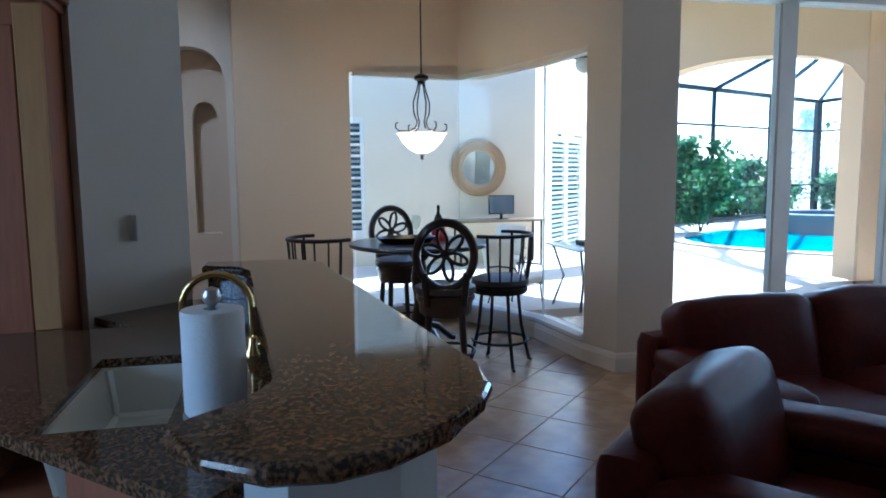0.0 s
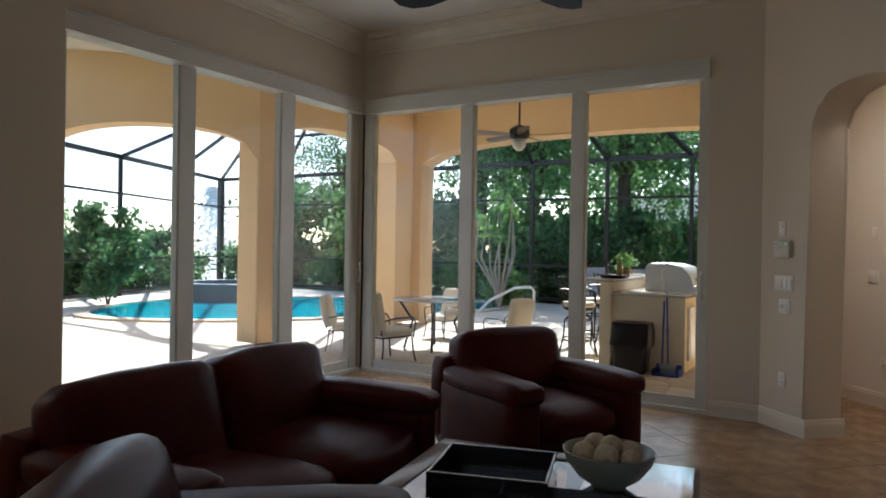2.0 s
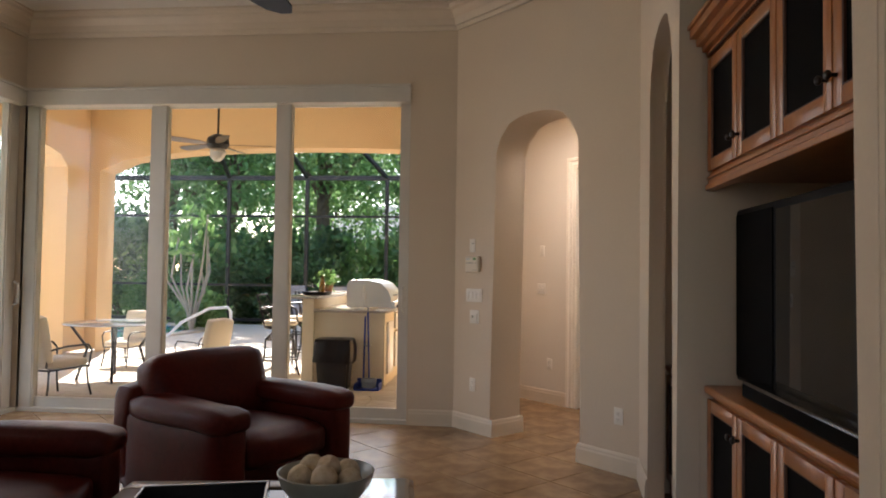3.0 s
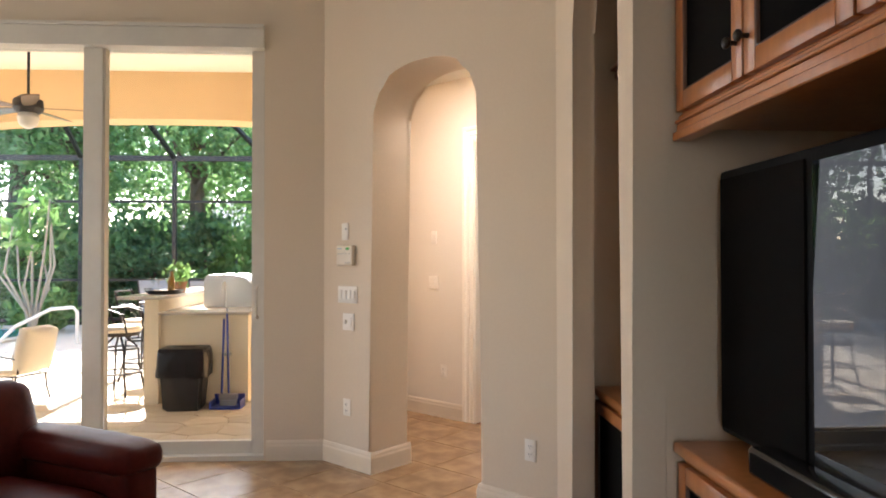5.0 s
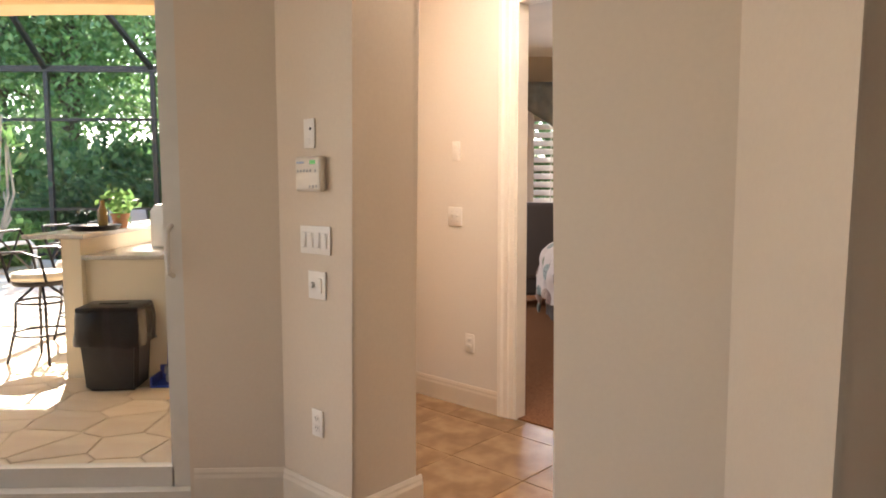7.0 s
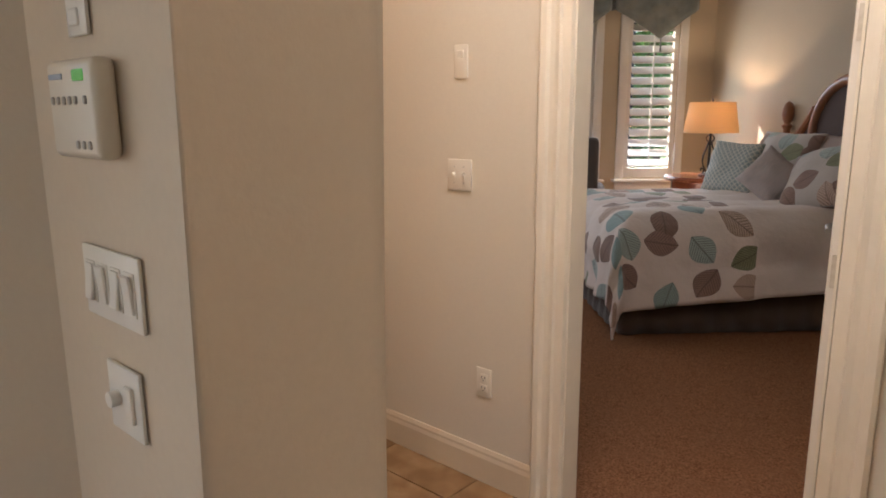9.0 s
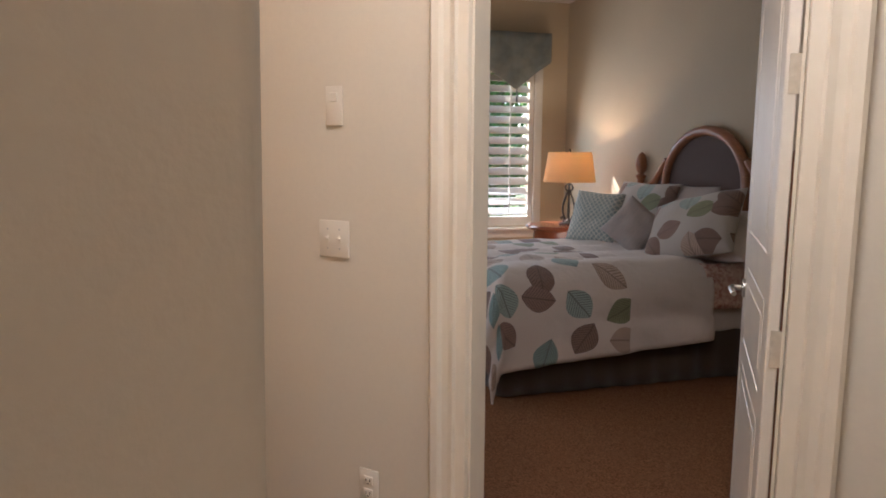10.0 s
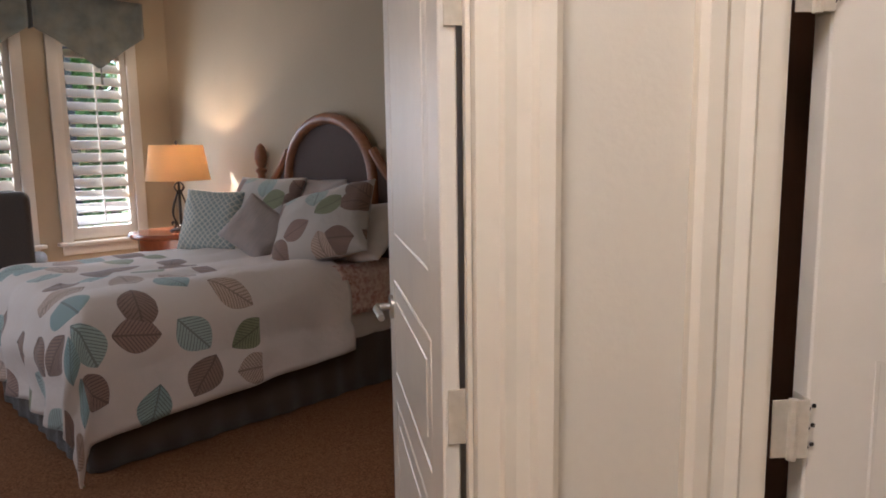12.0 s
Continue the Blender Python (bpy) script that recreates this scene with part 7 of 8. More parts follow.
def lanai_fan(m):
    t = thing("lanai_fan", m, "dark bronze lanai ceiling fan with white light bowl", "ceiling fan", "lanai fans")
    b = bmesh.new(); tube(b, [(0, 0, 0.08), (0, 0, 4.02 - m.translation.z)], 0.014, 8)
    part("rod", b, M_BRONZE, t)
    b = bmesh.new(); lathe(b, [(0, 0.14), (0.06, 0.13), (0.13, 0.08), (0.14, 0.0), (0.1, -0.05), (0, -0.05)], 20)
    part("motor", b, M_BRONZE, t)
    b = bmesh.new(); lathe(b, [(0.08, -0.05), (0.1, -0.09), (0.08, -0.16), (0.03, -0.2), (0, -0.205)], 18)
    part("light_bowl", b, M_WHITE, t)
    for k in range(5):
        b = bmesh.new()
        out = [(0.14, 0.025), (0.24, 0.06), (0.45, 0.075), (0.62, 0.07), (0.66, 0.0)]
        prism(b, out + [(x, -y) for x, y in out[-2::-1]], 0.0, 0.008)
        bmesh.ops.rotate(b, cent=(0, 0, 0), matrix=Matrix.Rotation(radians(11), 3, "X"), verts=b.verts[:])
        bmesh.ops.rotate(b, cent=(0, 0, 0), matrix=Matrix.Rotation(radians(12 + 72 * k), 3, "Z"), verts=b.verts[:])
        part("blade", b, M_TABLEWOOD, t, smooth=False)
    return t


lanai_fan(pose(1.02, 2.03, 2.9))
lanai_fan(pose(-1.9, -3.4, 2.75))

# mirror wall
t = thing("round_mirror", pose(-6.19, -3.36, 1.56), "round mirror in a wide bamboo frame", "mirror")
b = bmesh.new()
for rr, w in ((0.335, 0.05), (0.4, 0.05), (0.45, 0.035)):
    tube(b, [(0.03, rr * math.cos(i / 40 * 6.283), rr * math.sin(i / 40 * 6.283)) for i in range(40)], w, 8, closed=True)
part("frame", b, mat("bamboo_frame", (0.42, 0.25, 0.11), (0.34, 0.19, 0.08), 0.5, 20, 0.1, 60), t)
b = bmesh.new(); lathe(b, [(0, 0.0), (0.31, 0.0), (0.31, 0.012), (0, 0.012)], 40)
bmesh.ops.rotate(b, cent=(0, 0, 0), matrix=Matrix.Rotation(radians(90), 3, "Y"), verts=b.verts[:])
part("mirror_glass", b, mat("mirror_silver", (0.85, 0.87, 0.86), (0.85, 0.87, 0.86), 0.02, 1, metal=1.0), t)
t = thing("lanai_desk", pose(-5.9, -2.95, -0.06), "narrow pale desk against the lanai wall", "desk")
b = bmesh.new(); rbox(b, -0.25, 0.25, -0.9, 0.6, 0.72, 0.76, 0.01, 2)
part("desktop", b, M_TABLEWOOD, t)
for sx in (-0.2, 0.2):
    for sy in (-0.85, 0.55):
        b = bmesh.new(); tube(b, [(sx, sy, 0), (sx, sy, 0.72)], 0.02, 8)
        part("leg", b, M_IRON, t)
t = thing("computer_monitor", pose(-5.88, -3.05, 0.70, 0, 0, 84), "small dark computer monitor on the lanai desk", "monitor")
b = bmesh.new(); rbox(b, -0.22, 0.22, -0.02, 0.02, 0.08, 0.4, 0.008, 2)
part("bezel", b, M_BLACK, t)
b = bmesh.new(); rbox(b, -0.2, 0.2, -0.024, -0.02, 0.1, 0.38, 0.001, 1)
part("screen", b, mat("grey_screen", (0.12, 0.14, 0.17), (0.1, 0.12, 0.15), 0.2, 4), t)
b = bmesh.new(); rbox(b, -0.1, 0.1, -0.08, 0.08, 0, 0.015, 0.004, 1); box(b, -0.025, 0.025, 0, 0.02, 0.015, 0.1)
part("stand", b, M_BLACK, t)


def shutter_panel(name, m, w, h, label):
    t = thing(name, m, label, "window")
    t["kind"] = "structure"
    b = bmesh.new()
    for x0, x1, z0, z1 in ((0, 0.06, 0, h), (w - 0.06, w, 0, h), (0.06, w - 0.06, 0, 0.12), (0.06, w - 0.06, h - 0.1, h)):
        box(b, x0, x1, -0.03, 0.03, z0, z1)
    part("window_frame", b, M_WHITE, t, smooth=False)
    b = bmesh.new(); box(b, 0.06, w - 0.06, 0.02, 0.026, 0.12, h - 0.1)
    part("pane", b, mat("dark_pane", (0.05, 0.09, 0.08), (0.07, 0.11, 0.1), 0.08, 6), t, smooth=False)
    n = int(h / 0.1)
    for i in range(n):
        z = 0.14 + (h - 0.26) * (i + 0.5) / n
        b = bmesh.new(); box(b, 0.06, w - 0.06, -0.018, 0.008, z - 0.03, z + 0.012)
        part("louvre", b, M_WHITE if i % 2 else M_GREYMESH, t, smooth=False)
    return t


shutter_panel("window_4", pose(-6.26, -5.3, 0.42, 0, 0, 90) @ pose(-0.35, 0, 0), 0.35, 1.98, "tall narrow lanai window with louvres")
q = Matrix.Translation((-6.2, -2.33, -0.06)) @ pose(0, 0, 0, 0, 0, 135)
shutter_panel("door_5", q @ pose(0.72, 0.05, 0), 0.78, 2.2, "white louvred french door of the lanai"), shutter_panel("door_6", q @ pose(1.51, 0.05, 0), 0.78, 2.2, "white louvred french door of the lanai")

# ---- pool, cage ----
def ring_pts(cx, cy, a, b_, ang, n=64, wob=0.08):
    out = []
    for i in range(n):
        u = i / n * 2 * math.pi
        k = 1 + wob * math.cos(3 * u + 0.5)
        x, y = a * math.cos(u) * k, b_ * math.sin(u) * k
        out.append((cx + x * math.cos(ang) - y * math.sin(ang), cy + x * math.sin(ang) + y * math.cos(ang)))
    return out


M_WATER = mat("pool_water", (0.02, 0.36, 0.46), (0.03, 0.45, 0.54), 0.04, 3, 0.15, 5, c3=(0.015, 0.3, 0.42), big=1.2, spec=0.4)
bm = bmesh.new(); prism(bm, ring_pts(-6.35, 6.05, 4.7, 2.75, radians(50)), -0.1, -0.045)
structure("water", bm, M_WATER, "turquoise swimming pool water")
bm = bmesh.new(); P0, P1 = ring_pts(-6.35, 6.05, 4.7, 2.75, radians(50)), ring_pts(-6.35, 6.05, 5.02, 3.07, radians(50))
for i in range(64):
    j = (i + 1) % 64
    a_, c_, d_, e_ = P0[i], P0[j], P1[j], P1[i]
    v = [bm.verts.new((*p, z)) for z in (-0.1, -0.02) for p in (a_, c_, d_, e_)]
    bm.faces.new(v[4:]), bm.faces.new((v[0], v[1], v[5], v[4])), bm.faces.new((v[2], v[3], v[7], v[6]))
structure("trim_coping", bm, M_STONE, "pale stone pool coping")
t = thing("spa", pose(-9.4, 6.6, -0.06), "raised round stone spa beside the pool", "spa")
b = bmesh.new(); lathe(b, [(0, 0), (1.25, 0), (1.25, 0.4), (1.35, 0.4), (1.35, 0.46), (1.0, 0.46), (1.0, 0.36), (0, 0.36)], 32)
part("spa_wall", b, mat("spa_stone", (0.16, 0.17, 0.18), (0.1, 0.11, 0.12), 0.5, 12, 0.3, 30), t)
t = thing("pool_rail", pose(-1.75, 7.4, -0.05), "white curved pool grab rail", "handrail")
b = bmesh.new(); tube(b, [(0.75, 0, 0), (0.75, 0, 0.55), (0.68, 0, 0.63), (0.3, 0, 0.6), (-0.3, 0, 0.3), (-0.6, 0, -0.0)], 0.032, 10)
part("rail_tube", b, mat("white_rail", (0.75, 0.76, 0.77), (0.72, 0.73, 0.74), 0.25, 20), t)

CAGE = [(-10.2, -2.5), (-11.2, 2.6), (-15.0, 11.2), (-9.0, 11.2), (-6.9, 11.2), (-4.8, 11.2), (-2.7, 11.2), (-0.6, 11.2), (1.5, 11.2), (3.6, 11.2), (5.7, 11.2), (8.8, 11.2)]
CG = [CAGE[0], (-10.7, 0), CAGE[1], (-12.4, 5.4), (-13.7, 8.3), CAGE[2], (-12, 11.2)] + CAGE[3:]
t = thing("pool_cage", pose(0, 0, 0), "dark bronze screened pool enclosure frame", "pool enclosure")
EZ = 3.75
for i, (x, y) in enumerate(CG):
    b = bmesh.new(); w = 0.09 if (x, y) == CAGE[2] or abs(x + 9) < 0.1 else 0.045
    box(b, x - w, x + w, y - w, y + w, -0.06, EZ)
    part("post", b, M_BRONZE, t, smooth=False)
for p, q_ in zip(CG, CG[1:]):
    for z, w in ((0.05, 0.04), (0.95, 0.03), (2.75, 0.03), (EZ, 0.06)):
        b = bmesh.new(); d = Vector((q_[0] - p[0], q_[1] - p[1], 0)); L = d.length
        box(b, 0, L, -w, w, z - w, z + w, Matrix.Translation((*p, 0)) @ Matrix.Rotation(math.atan2(d.y, d.x), 4, "Z"))
        part("rail", b, M_BRONZE, t, smooth=False)
# roof ribs rise from the eaves towards the house
for (x, y) in CG[3:-1]:
    hx, hy = (x * 0.45 - 1.0, 7.2)
    for p, q_, w in (((x, y, EZ), (hx, hy, 5.9), 0.06), ((hx, hy, 5.9), (max(-2.6, hx * 0.9), 5.3, 5.0), 0.05)):
        b = bmesh.new(); tube(b, [p, q_], w, 4)
        part("roof_rib", b, M_BRONZE, t, smooth=False)
for f_, z in ((0.45, EZ + 0.97), (1.0, 5.9)):
    pts = [(x + (x * 0.45 - 1.0 - x) * f_, y + (7.2 - y) * f_, z) for x, y in CG[3:-1]]
    b = bmesh.new(); tube(b, pts, 0.045, 4)
    part("purlin", b, M_BRONZE, t, smooth=False)
# screen door
b = bmesh.new(); box(b, -0.45, 0.45, -0.02, 0.02, 0.0, 2.0, pose(-10.75, 1.3, -0.05, 0, 0, 70))
part("screen_door", b, mat("dark_screen_panel", (0.03, 0.035, 0.045), (0.04, 0.045, 0.055), 0.5, 20), t, smooth=False)

# ---- planting ----
def leaf_mat(name, c1, c2, c3):
    m = bpy.data.materials.new(name)
    m.use_nodes = True
    n, l = m.node_tree.nodes, m.node_tree.links
    bs = n["Principled BSDF"]
    g, r = n.new("ShaderNodeNewGeometry"), n.new("ShaderNodeValToRGB")
    r.color_ramp.elements[0].color, r.color_ramp.elements[1].color = (*c1, 1), (*c3, 1)
    e = r.color_ramp.elements.new(0.5)
    e.color = (*c2, 1)
    l.new(g.outputs["Random Per Island"], r.inputs[0])
    bs.inputs["Roughness"].default_value = 0.5
    l.new(r.outputs[0], bs.inputs["Base Color"])
    tr, mx = n.new("ShaderNodeBsdfTranslucent"), n.new("ShaderNodeMixShader")
    l.new(r.outputs[0], tr.inputs[0])
    mx.inputs[0].default_value = 0.5
    l.new(bs.outputs[0], mx.inputs[1]), l.new(tr.outputs[0], mx.inputs[2])
    l.new(mx.outputs[0], n["Material Output"].inputs["Surface"])
    return m


M_LEAF = leaf_mat("green_leaves", (0.07, 0.16, 0.05), (0.145, 0.29, 0.1), (0.26, 0.4, 0.16))
M_LEAFDK = leaf_mat("dark_leaves", (0.035, 0.09, 0.036), (0.075, 0.16, 0.06), (0.13, 0.23, 0.085))
M_LEAFLT = leaf_mat("bright_leaves", (0.09, 0.2, 0.05), (0.16, 0.31, 0.09), (0.24, 0.38, 0.13))
M_FLOWER = leaf_mat("pink_blossom", (0.6, 0.08, 0.2), (0.7, 0.15, 0.3), (0.75, 0.3, 0.4))
M_BARK = mat("bark", (0.12, 0.09, 0.065), (0.07, 0.052, 0.038), 0.9, 12, 0.8, 20)
M_PALEBARK = mat("pale_bark", (0.4, 0.36, 0.3), (0.3, 0.27, 0.22), 0.8, 12, 0.5, 20)


def leaves_mesh(name, centres, sizes, material, seed, long=1.6):
    rng = np.random.default_rng(seed)
    n = len(centres)
    d = rng.normal(size=(n, 3)); d /= np.linalg.norm(d, axis=1)[:, None]
    e = rng.normal(size=(n, 3)); e -= (e * d).sum(1)[:, None] * d; e /= np.linalg.norm(e, axis=1)[:, None]
    s = sizes[:, None]
    f = np.cross(d, e)
    P = np.stack([centres - d * s * long / 2, centres + e * s * 0.42 + f * s * 0.1, centres + d * s * long / 2, centres - e * s * 0.42 + f * s * 0.1], 1).reshape(-1, 3)
    me = bpy.data.meshes.new(name)
    me.from_pydata(P.tolist(), [], np.arange(4 * n).reshape(-1, 4).tolist())
    me.materials.append(material)
    return me


def clumps(seed, n_clump, per, rx, ry, rz, cz, r_clump):
    rng = np.random.default_rng(seed)
    c = rng.normal(size=(n_clump, 3)); c /= np.linalg.norm(c, axis=1)[:, None]
    c *= (rng.random((n_clump, 1)) ** 0.45)
    c *= np.array([rx, ry, rz])
    c[:, 2] += cz
    k = rng.normal(size=(n_clump, per, 3)) * (r_clump * (0.5 + rng.random((n_clump, 1, 1))))
    return (c[:, None, :] + k * np.array([1, 1, 0.7])).reshape(-1, 3), c


def tree(m, seed, h, r, material, n_clump=64, per=140, leaf=0.12, label="leafy green tree beyond the pool enclosure"):
    t = thing("tree", m, label, "tree", "garden trees")
    pts, cl = clumps(seed, n_clump, per, r, r, h * 0.36, h * 0.64, r * 0.17)
    rng = np.random.default_rng(seed + 9)
    o = new("crown", leaves_mesh("crown", pts, leaf * (0.6 + 0.8 * rng.random(len(pts))), material, seed)); o.parent = t
    b = bmesh.new()
    tube(b, [(0, 0, -0.1), (0.05 * r, 0.03, h * 0.25), (0.02, 0.08 * r, h * 0.5), (0.0, 0.05, h * 0.8)], 0.04 * h, 8, r1=0.012 * h)
    part("trunk", b, M_BARK, t)
    for k in range(7):
        c = cl[k * 5 % len(cl)]
        b = bmesh.new(); tube(b, [(0.02, 0.05, h * (0.3 + 0.05 * k)), (c[0] * 0.5, c[1] * 0.5, (h * 0.4 + c[2]) / 2 + 0.2), tuple(c)], 0.014 * h, 6, r1=0.004 * h)
        part("limb", b, M_BARK, t)
    return t


def bush(m, seed, r, h, material, n_clump=30, per=120, leaf=0.085, label="dense green shrub along the pool enclosure"):
    t = thing("shrub", m, label, "shrub", "garden shrubs")
    pts, cl = clumps(seed, n_clump, per, r, r, h * 0.45, h * 0.5, r * 0.2)
    pts[:, 2] = np.maximum(pts[:, 2], 0.02)
    rng = np.random.default_rng(seed + 5)
    o = new("foliage", leaves_mesh("foliage", pts, leaf * (0.6 + 0.8 * rng.random(len(pts))), material, seed)); o.parent = t
    b = bmesh.new()
    for k in range(4):
        c = cl[k]
        tube(b, [(0.03 * k, 0, 0), (c[0] * 0.6, c[1] * 0.6, c[2] * 0.7)], 0.02, 5, r1=0.008)
    part("stem", b, M_BARK, t)
    return t


GZ = -0.12
kinds = [tree(pose(-1.5, 15.5, GZ), 11, 8.5, 3.2, M_LEAF), tree(pose(3.6, 17.5, GZ), 12, 9.5, 3.4, M_LEAFDK), tree(pose(8.5, 15.0, GZ), 13, 7.0, 2.8, M_LEAFLT, 65, 130)]
rng_t = random.Random(5)
for i, (x, y) in enumerate(((-5.2, 17), (-8.6, 19), (1.0, 22), (-3.6, 24), (6.9, 20), (12, 19), (15.5, 14), (-26, 32), (-44, 20), (5.5, 27), (-12, 29), (19, 22), (-48, 6), (-40, 40))):
    k = kinds[i % 3]
    s = 0.85 + 0.4 * rng_t.random()
    c = copy_thing(k, pose(x, y, GZ, 0, 0, rng_t.random() * 360))
    c.scale = (s, s, s)
bk = [bush(pose(-4.2, 12.3, GZ), 21, 0.85, 1.5, M_LEAF), bush(pose(-2.4, 12.2, GZ), 22, 0.9, 1.9, M_LEAFDK), bush(pose(-0.6, 12.4, GZ), 23, 0.8, 1.3, M_LEAFLT)]
for i in range(34):
    if i < 13:
        x, y = -14.5 + i * 1.85 + rng_t.uniform(-0.3, 0.3), 12.4 + rng_t.uniform(-0.2, 0.5)
    elif i < 25:
        x, y = -14 + (i - 13) * 2.1, 14.2 + rng_t.uniform(-0.4, 0.4)
    else:
        u = (i - 25) / 9
        x, y = -12.2 - 3.4 * u + rng_t.uniform(-0.2, 0.2), 1.0 + 10 * u
    s = rng_t.uniform(0.85, 1.25) * (1.7 if 13 <= i < 25 else 1)
    c = copy_thing(bk[i % 3], pose(x, y, GZ, 0, 0, rng_t.random() * 360))
    c.scale = (s, s, s * (1.15 if 13 <= i < 25 else 0.95))
# plants inside the enclosure
bush(pose(-2.6, 9.6, -0.06), 31, 0.6, 0.9, M_LEAFLT, 18, 60, 0.13, "variegated low shrub in the pool bed")
bush(pose(-9.9, 3.4, -0.06), 32, 0.75, 2.6, M_LEAFDK, 26, 90, 0.11, "tall dark shrub beside the screen door")
bush(pose(-10.0, -0.2, -0.06), 33, 0.5, 2.4, M_LEAF, 20, 80, 0.11, "climbing green shrub with blossoms")
bush(pose(-9.95, 0.0, 1.2), 34, 0.35, 0.8, M_FLOWER, 6, 12, 0.09, "pink blossoms on the climbing shrub")
bush(pose(-1.7, 12.0, 0.8), 35, 0.3, 0.5, M_FLOWER, 6, 14, 0.1, "pink blossoms above the hedge")
t = thing("frangipani", pose(-2.5, 8.8, -0.06), "bare pale-stemmed frangipani with sparse leaves", "tree")
rng2 = random.Random(3)
tips = []
for k in range(9):
    a = k * 0.7
    r1_, h1 = 0.25 + 0.35 * rng2.random(), 1.2 + 1.2 * rng2.random()
    b = bmesh.new(); tube(b, [(0, 0, 0), (0.12 * math.cos(a), 0.12 * math.sin(a), 0.5), (r1_ * math.cos(a), r1_ * math.sin(a), h1 * 0.7), (r1_ * 0.9 * math.cos(a + 0.3), r1_ * 0.9 * math.sin(a + 0.3), h1 + 0.4)], 0.035, 7, r1=0.018)
    part("branch", b, M_PALEBARK, t)
    tips.append((r1_ * 0.9 * math.cos(a + 0.3), r1_ * 0.9 * math.sin(a + 0.3), h1 + 0.4))
pts = np.array([np.array(p) + np.random.default_rng(k * 17 + j).normal(size=3) * 0.12 for k, p in enumerate(tips) for j in range(12)])
o = new("leaf_tuft", leaves_mesh("leaf_tuft", pts, np.full(len(pts), 0.16), M_LEAFLT, 4, 2.2)); o.parent = t

t = thing("potted_plant", pose(2.2, 2.95, LZ + 1.095), "small leafy plant in a clay pot on the bar ledge", "plant")
b = bmesh.new(); lathe(b, [(0, 0), (0.05, 0), (0.07, 0.1), (0.075, 0.1), (0.075, 0.12), (0.06, 0.12), (0.055, 0.1), (0, 0.1)], 18)
part("pot", b, mat("clay_pot", (0.35, 0.16, 0.08), (0.3, 0.13, 0.06), 0.8, 30), t)
pts = np.random.default_rng(8).normal(size=(90, 3)) * np.array([0.06, 0.06, 0.06]) + np.array([0, 0, 0.2])
o = new("foliage", leaves_mesh("foliage", pts, np.full(90, 0.05), M_LEAFLT, 6, 1.8)); o.parent = t
# neighbour's house and lake
t = thing("neighbour_house", pose(-1.0, 31, GZ, 0, 0, 8), "neighbour's house with grey tiled hip roof", "house")
b = bmesh.new(); box(b, -6, 6, 0, 6, 0, 3.0)
part("wall", b, M_STUCCOLT, t, smooth=False)
b = bmesh.new()
e_ = [b.verts.new(p) for p in ((-6.6, -0.6, 3.0), (6.6, -0.6, 3.0), (6.6, 6.6, 3.0), (-6.6, 6.6, 3.0))]; r_ = [b.verts.new((-2.6, 3, 5.3)), b.verts.new((2.6, 3, 5.3))]
b.faces.new((e_[0], e_[1], r_[1], r_[0])), b.faces.new((e_[2], e_[3], r_[0], r_[1])), b.faces.new((e_[1], e_[2], r_[1])), b.faces.new((e_[3], e_[0], r_[0])), b.faces.new(e_[::-1])
part("roof", b, mat("grey_roof_tile", (0.3, 0.3, 0.3), (0.22, 0.22, 0.23), 0.8, 8, 0.4, 12), t, smooth=False)
for x in (-4, -1, 2.5):
    b = bmesh.new(); box(b, x, x + 1.2, -0.04, 0.02, 0.9, 2.2)
    w_ = part("window", b, mat("house_pane", (0.05, 0.06, 0.07), rough=0.1), t, smooth=False)
    b = bmesh.new(); box(b, x - 0.08, x + 1.28, -0.07, -0.045, 0.82, 0.9); box(b, x - 0.08, x + 1.28, -0.07, -0.045, 2.2, 2.28)
    part("frame", b, M_WHITE, w_, smooth=False)
bm = bmesh.new(); prism(bm, [(-60, 6), (-17, 6), (-16.5, 13), (-24, 40), (-60, 60)], -0.13, -0.115)
structure("water_lake", bm, mat("lake_water", (0.22, 0.28, 0.32), (0.3, 0.36, 0.4), 0.12, 0.6, 0.2, 3), "pale glittering lake beyond the enclosure")
t = thing("lake_fountain", pose(-21, 16, -0.12), "white spraying lake fountain", "fountain")
rngf = np.random.default_rng(2)
hh = rngf.random(2600) ** 0.7
pp = np.stack([rngf.normal(size=2600) * (0.15 + 0.9 * (1 - hh)), rngf.normal(size=2600) * (0.15 + 0.9 * (1 - hh)), 4.2 * hh], 1)
o = new("spray", leaves_mesh("spray", pp, np.full(2600, 0.09), mat("spray_white", (0.85, 0.88, 0.9), rough=0.4), 3, 2.0)); o.parent = t


# ---- floor tiles and flagstones ----
def clip_poly(poly, nx, ny, d):
    """Keep the side of a polygon where nx*x + ny*y <= d."""
    out = []
    for i, p in enumerate(poly):
        q = poly[(i + 1) % len(poly)]
        a, c = nx * p[0] + ny * p[1] - d, nx * q[0] + ny * q[1] - d
        if a <= 0:
            out.append(p)
        if a * c < 0:
            s = a / (a - c)
            out.append((p[0] + (q[0] - p[0]) * s, p[1] + (q[1] - p[1]) * s))
    return out


def piece(poly, z0, z1, bevel):
    """A flat stone or tile with a small chamfer."""
    cx, cy = sum(p[0] for p in poly) / len(poly), sum(p[1] for p in poly) / len(poly)
    k = len(poly)
    vs = [(x, y, z0) for x, y in poly] + [(x, y, z1 - bevel * 0.6) for x, y in poly]
    for x, y in poly:
        d = math.hypot(x - cx, y - cy) or 1
        vs.append((x - (x - cx) / d * bevel, y - (y - cy) / d * bevel, z1))
    fs = [tuple(range(2 * k, 3 * k))]
    for r in (0, 1):
        fs += [(r * k + i, r * k + (i + 1) % k, (r + 1) * k + (i + 1) % k, (r + 1) * k + i) for i in range(k)]
    return vs, fs


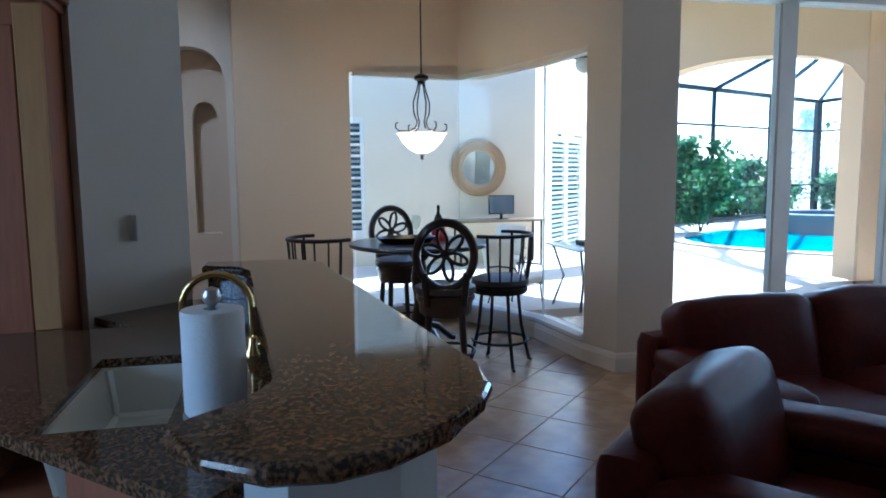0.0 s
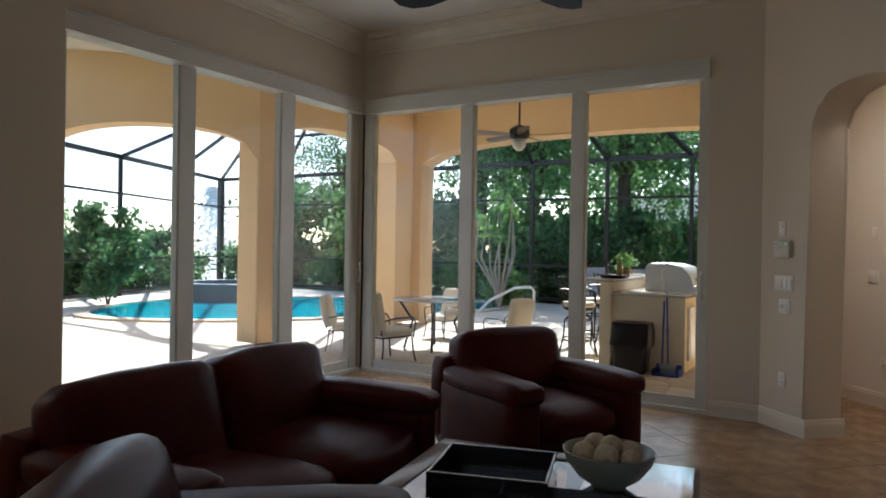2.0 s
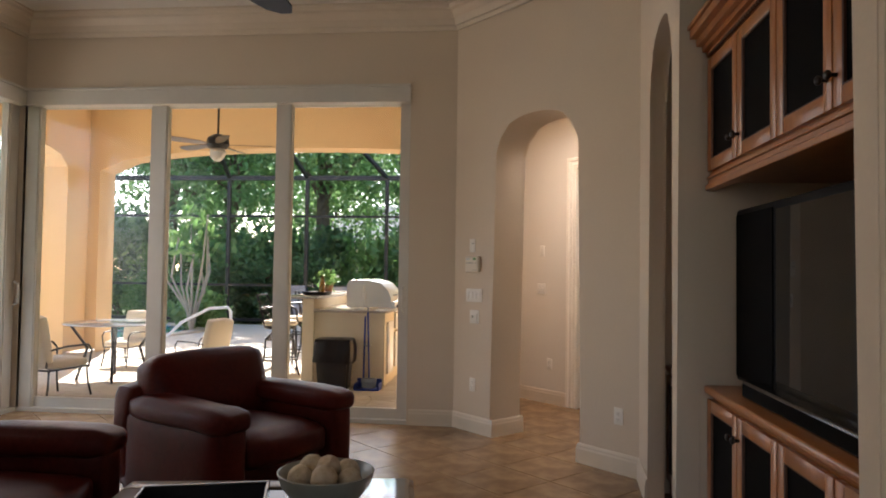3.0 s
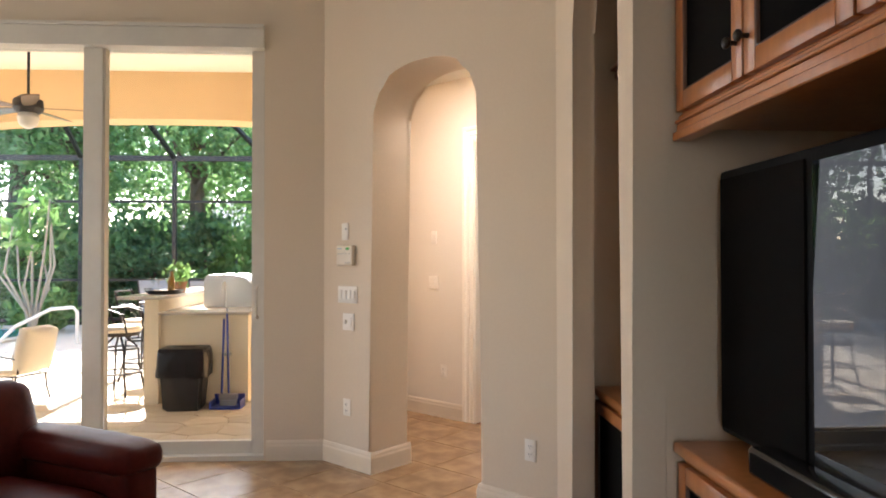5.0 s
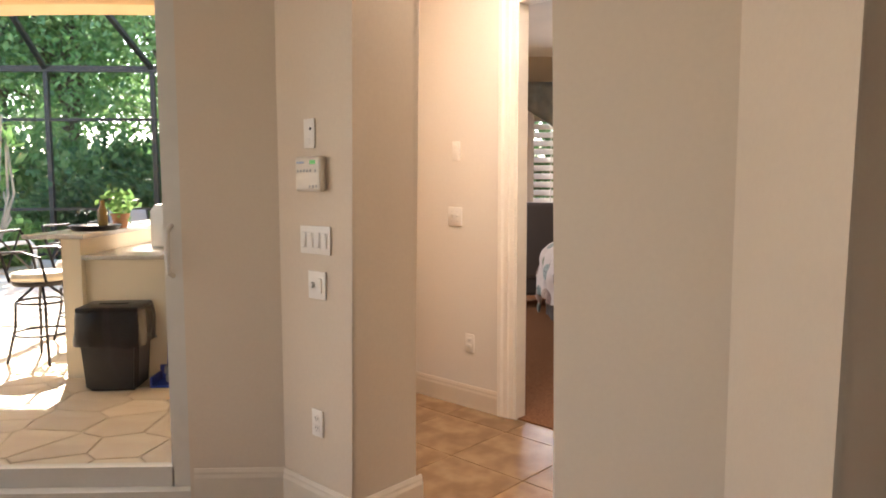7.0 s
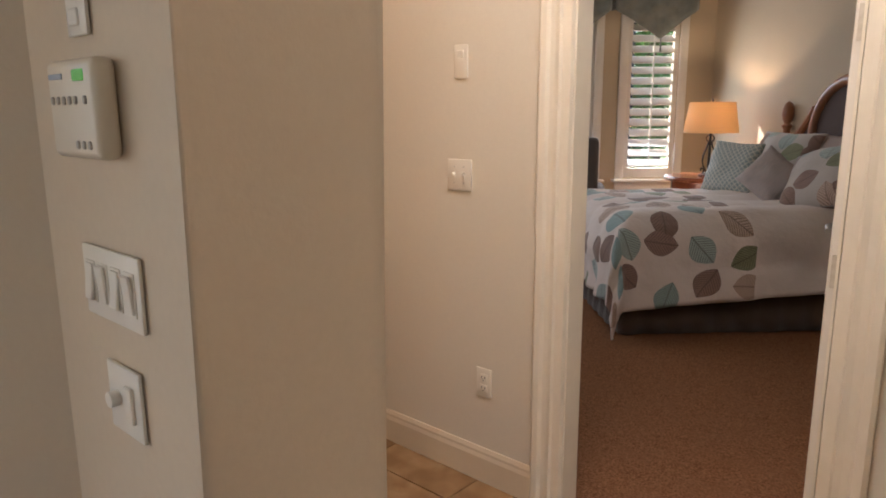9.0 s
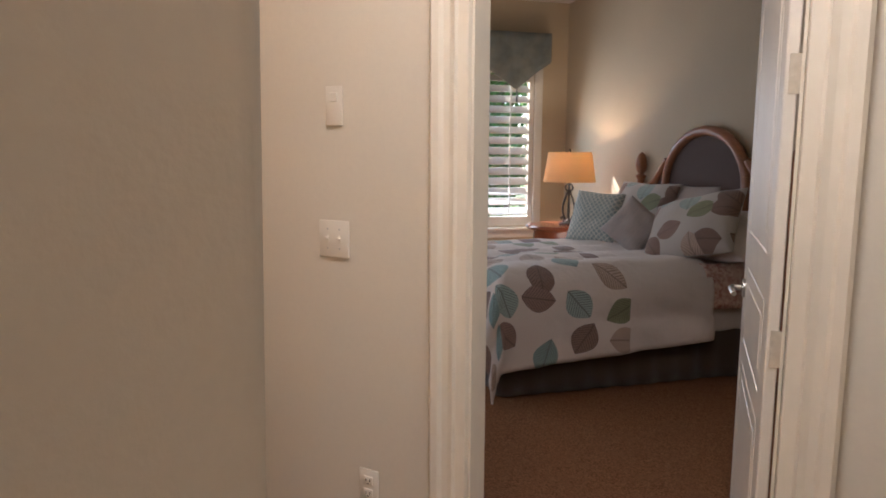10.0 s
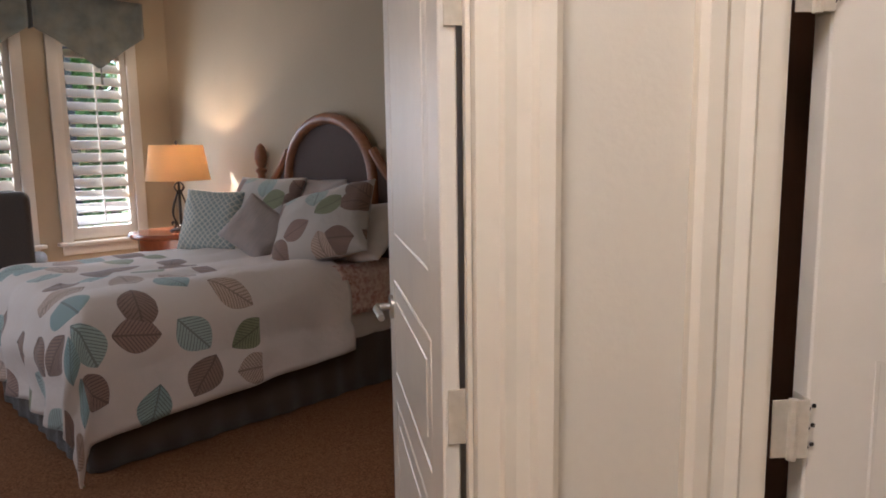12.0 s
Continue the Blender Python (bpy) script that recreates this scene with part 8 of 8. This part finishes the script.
def lay(polys, parent_name, material, z0, z1, bevel, name, label, near):
    """The nearest pieces as objects, the rest joined."""
    root = thing(parent_name, pose(0, 0, 0), label, "floor")
    root["kind"] = "structure"
    polys = sorted(polys, key=near)
    shared = {}
    vs_all, fs_all = [], []
    for i, p in enumerate(polys):
        cx, cy = sum(a for a, _ in p) / len(p), sum(b_ for _, b_ in p) / len(p)
        local = [(a - cx, b_ - cy) for a, b_ in p]
        vs, fs = piece(local, z0, z1, bevel)
        if i < 295:
            key = tuple(round(c, 3) for q in local for c in q)
            if key not in shared:
                me = bpy.data.meshes.new(name)
                me.from_pydata(vs, [], fs)
                me.materials.append(material)
                shared[key] = me
            o = new(name, shared[key])
            o.location = (cx, cy, 0)
            o.parent = root
        else:
            k = len(vs_all)
            vs_all += [(x + cx, y + cy, z) for x, y, z in vs]
            fs_all += [tuple(a + k for a in f) for f in fs]
    if vs_all:
        me = bpy.data.meshes.new(name + "_field")
        me.from_pydata(vs_all, [], fs_all)
        me.materials.append(material)
        o = new(name + "_field", me)
        o.parent = root
        tagged(o, kind="stuff")


# square tiles on the diagonal
S, G = 0.46, 0.005
tiles = []
ox, oy = 3.61, -0.52
edge = [(1, 0, 8.9), (0, 1, 0.005), (-1, 0, 1.35), (0, -1, 10.4)]
u, v = (0.7071, 0.7071), (0.7071, -0.7071)
for i in range(-26, 20):
    for j in range(-16, 30):
        cx, cy = ox + (i * u[0] + j * v[0]) * S, oy + (i * u[1] + j * v[1]) * S
        h = (S - G) / 2
        p = [(cx + (a * u[0] + b_ * v[0]) * h, cy + (a * u[1] + b_ * v[1]) * h) for a, b_ in ((-1, -1), (1, -1), (1, 1), (-1, 1))]
        for e in edge:
            # tiles run on into the vestibule past the garden wall line
            if e == edge[1] and cx > 4.2:
                p = clip_poly(p, 0.7071, 0.7071, 6.3 * 0.7071 - 0.003) if p else p
                continue
            p = clip_poly(p, *e) if p else p
        if len(p) > 2:
            a = sum(p[k][0] * p[(k + 1) % len(p)][1] - p[(k + 1) % len(p)][0] * p[k][1] for k in range(len(p))) / 2
            if abs(a) > 0.002:
                if a < 0:
                    p = p[::-1]
                tiles.append(p)
lay(tiles, "floor", M_TILE, -0.006, 0.0, 0.003, "floor_tile", "polished tan stone-look floor tiles laid diagonally",
    lambda p: min((p[0][0] - 3.9) ** 2 + (p[0][1] + 0.6) ** 2, ((p[0][0] - 1.6) ** 2 + (p[0][1] + 5.2) ** 2) * 1.3))

# irregular flagstones of the lanai
rs = random.Random(8)
seeds = []
for i in range(33):
    for j in range(15):
        seeds.append((-2.4 + 0.33 * i + rs.uniform(-0.14, 0.14), 0.1 + 0.33 * j + rs.uniform(-0.14, 0.14)))
stones = []
for a in seeds:
    p = [(a[0] - 1, a[1] - 1), (a[0] + 1, a[1] - 1), (a[0] + 1, a[1] + 1), (a[0] - 1, a[1] + 1)]
    for c in seeds:
        if c is not a and abs(c[0] - a[0]) < 1.6 and abs(c[1] - a[1]) < 1.6:
            dx, dy = c[0] - a[0], c[1] - a[1]
            L = math.hypot(dx, dy)
            nx, ny = dx / L, dy / L
            p = clip_poly(p, nx, ny, nx * (a[0] + c[0]) / 2 + ny * (a[1] + c[1]) / 2 - 0.005)
    for e in ((-1, 0, 2.35), (0, -1, -0.17), (1, 0, 4.2), (0, 1, 4.7)):
        p = clip_poly(p, *e) if p else p
    if len(p) > 2:
        stones.append(p)
bm = bmesh.new(); box(bm, -2.4, 4.25, 0.165, 4.72, -0.2, -0.052)
structure("floor_lanai_bed", bm, M_STONEGROUT, "grey-brown joint bed of the lanai paving")
lay(stones, "floor_lanai", M_STONE, -0.06, -0.045, 0.006, "flagstone", "irregular tan flagstone paving of the lanai", lambda p: (p[0][0] - 3) ** 2 + (p[0][1] - 0.8) ** 2)
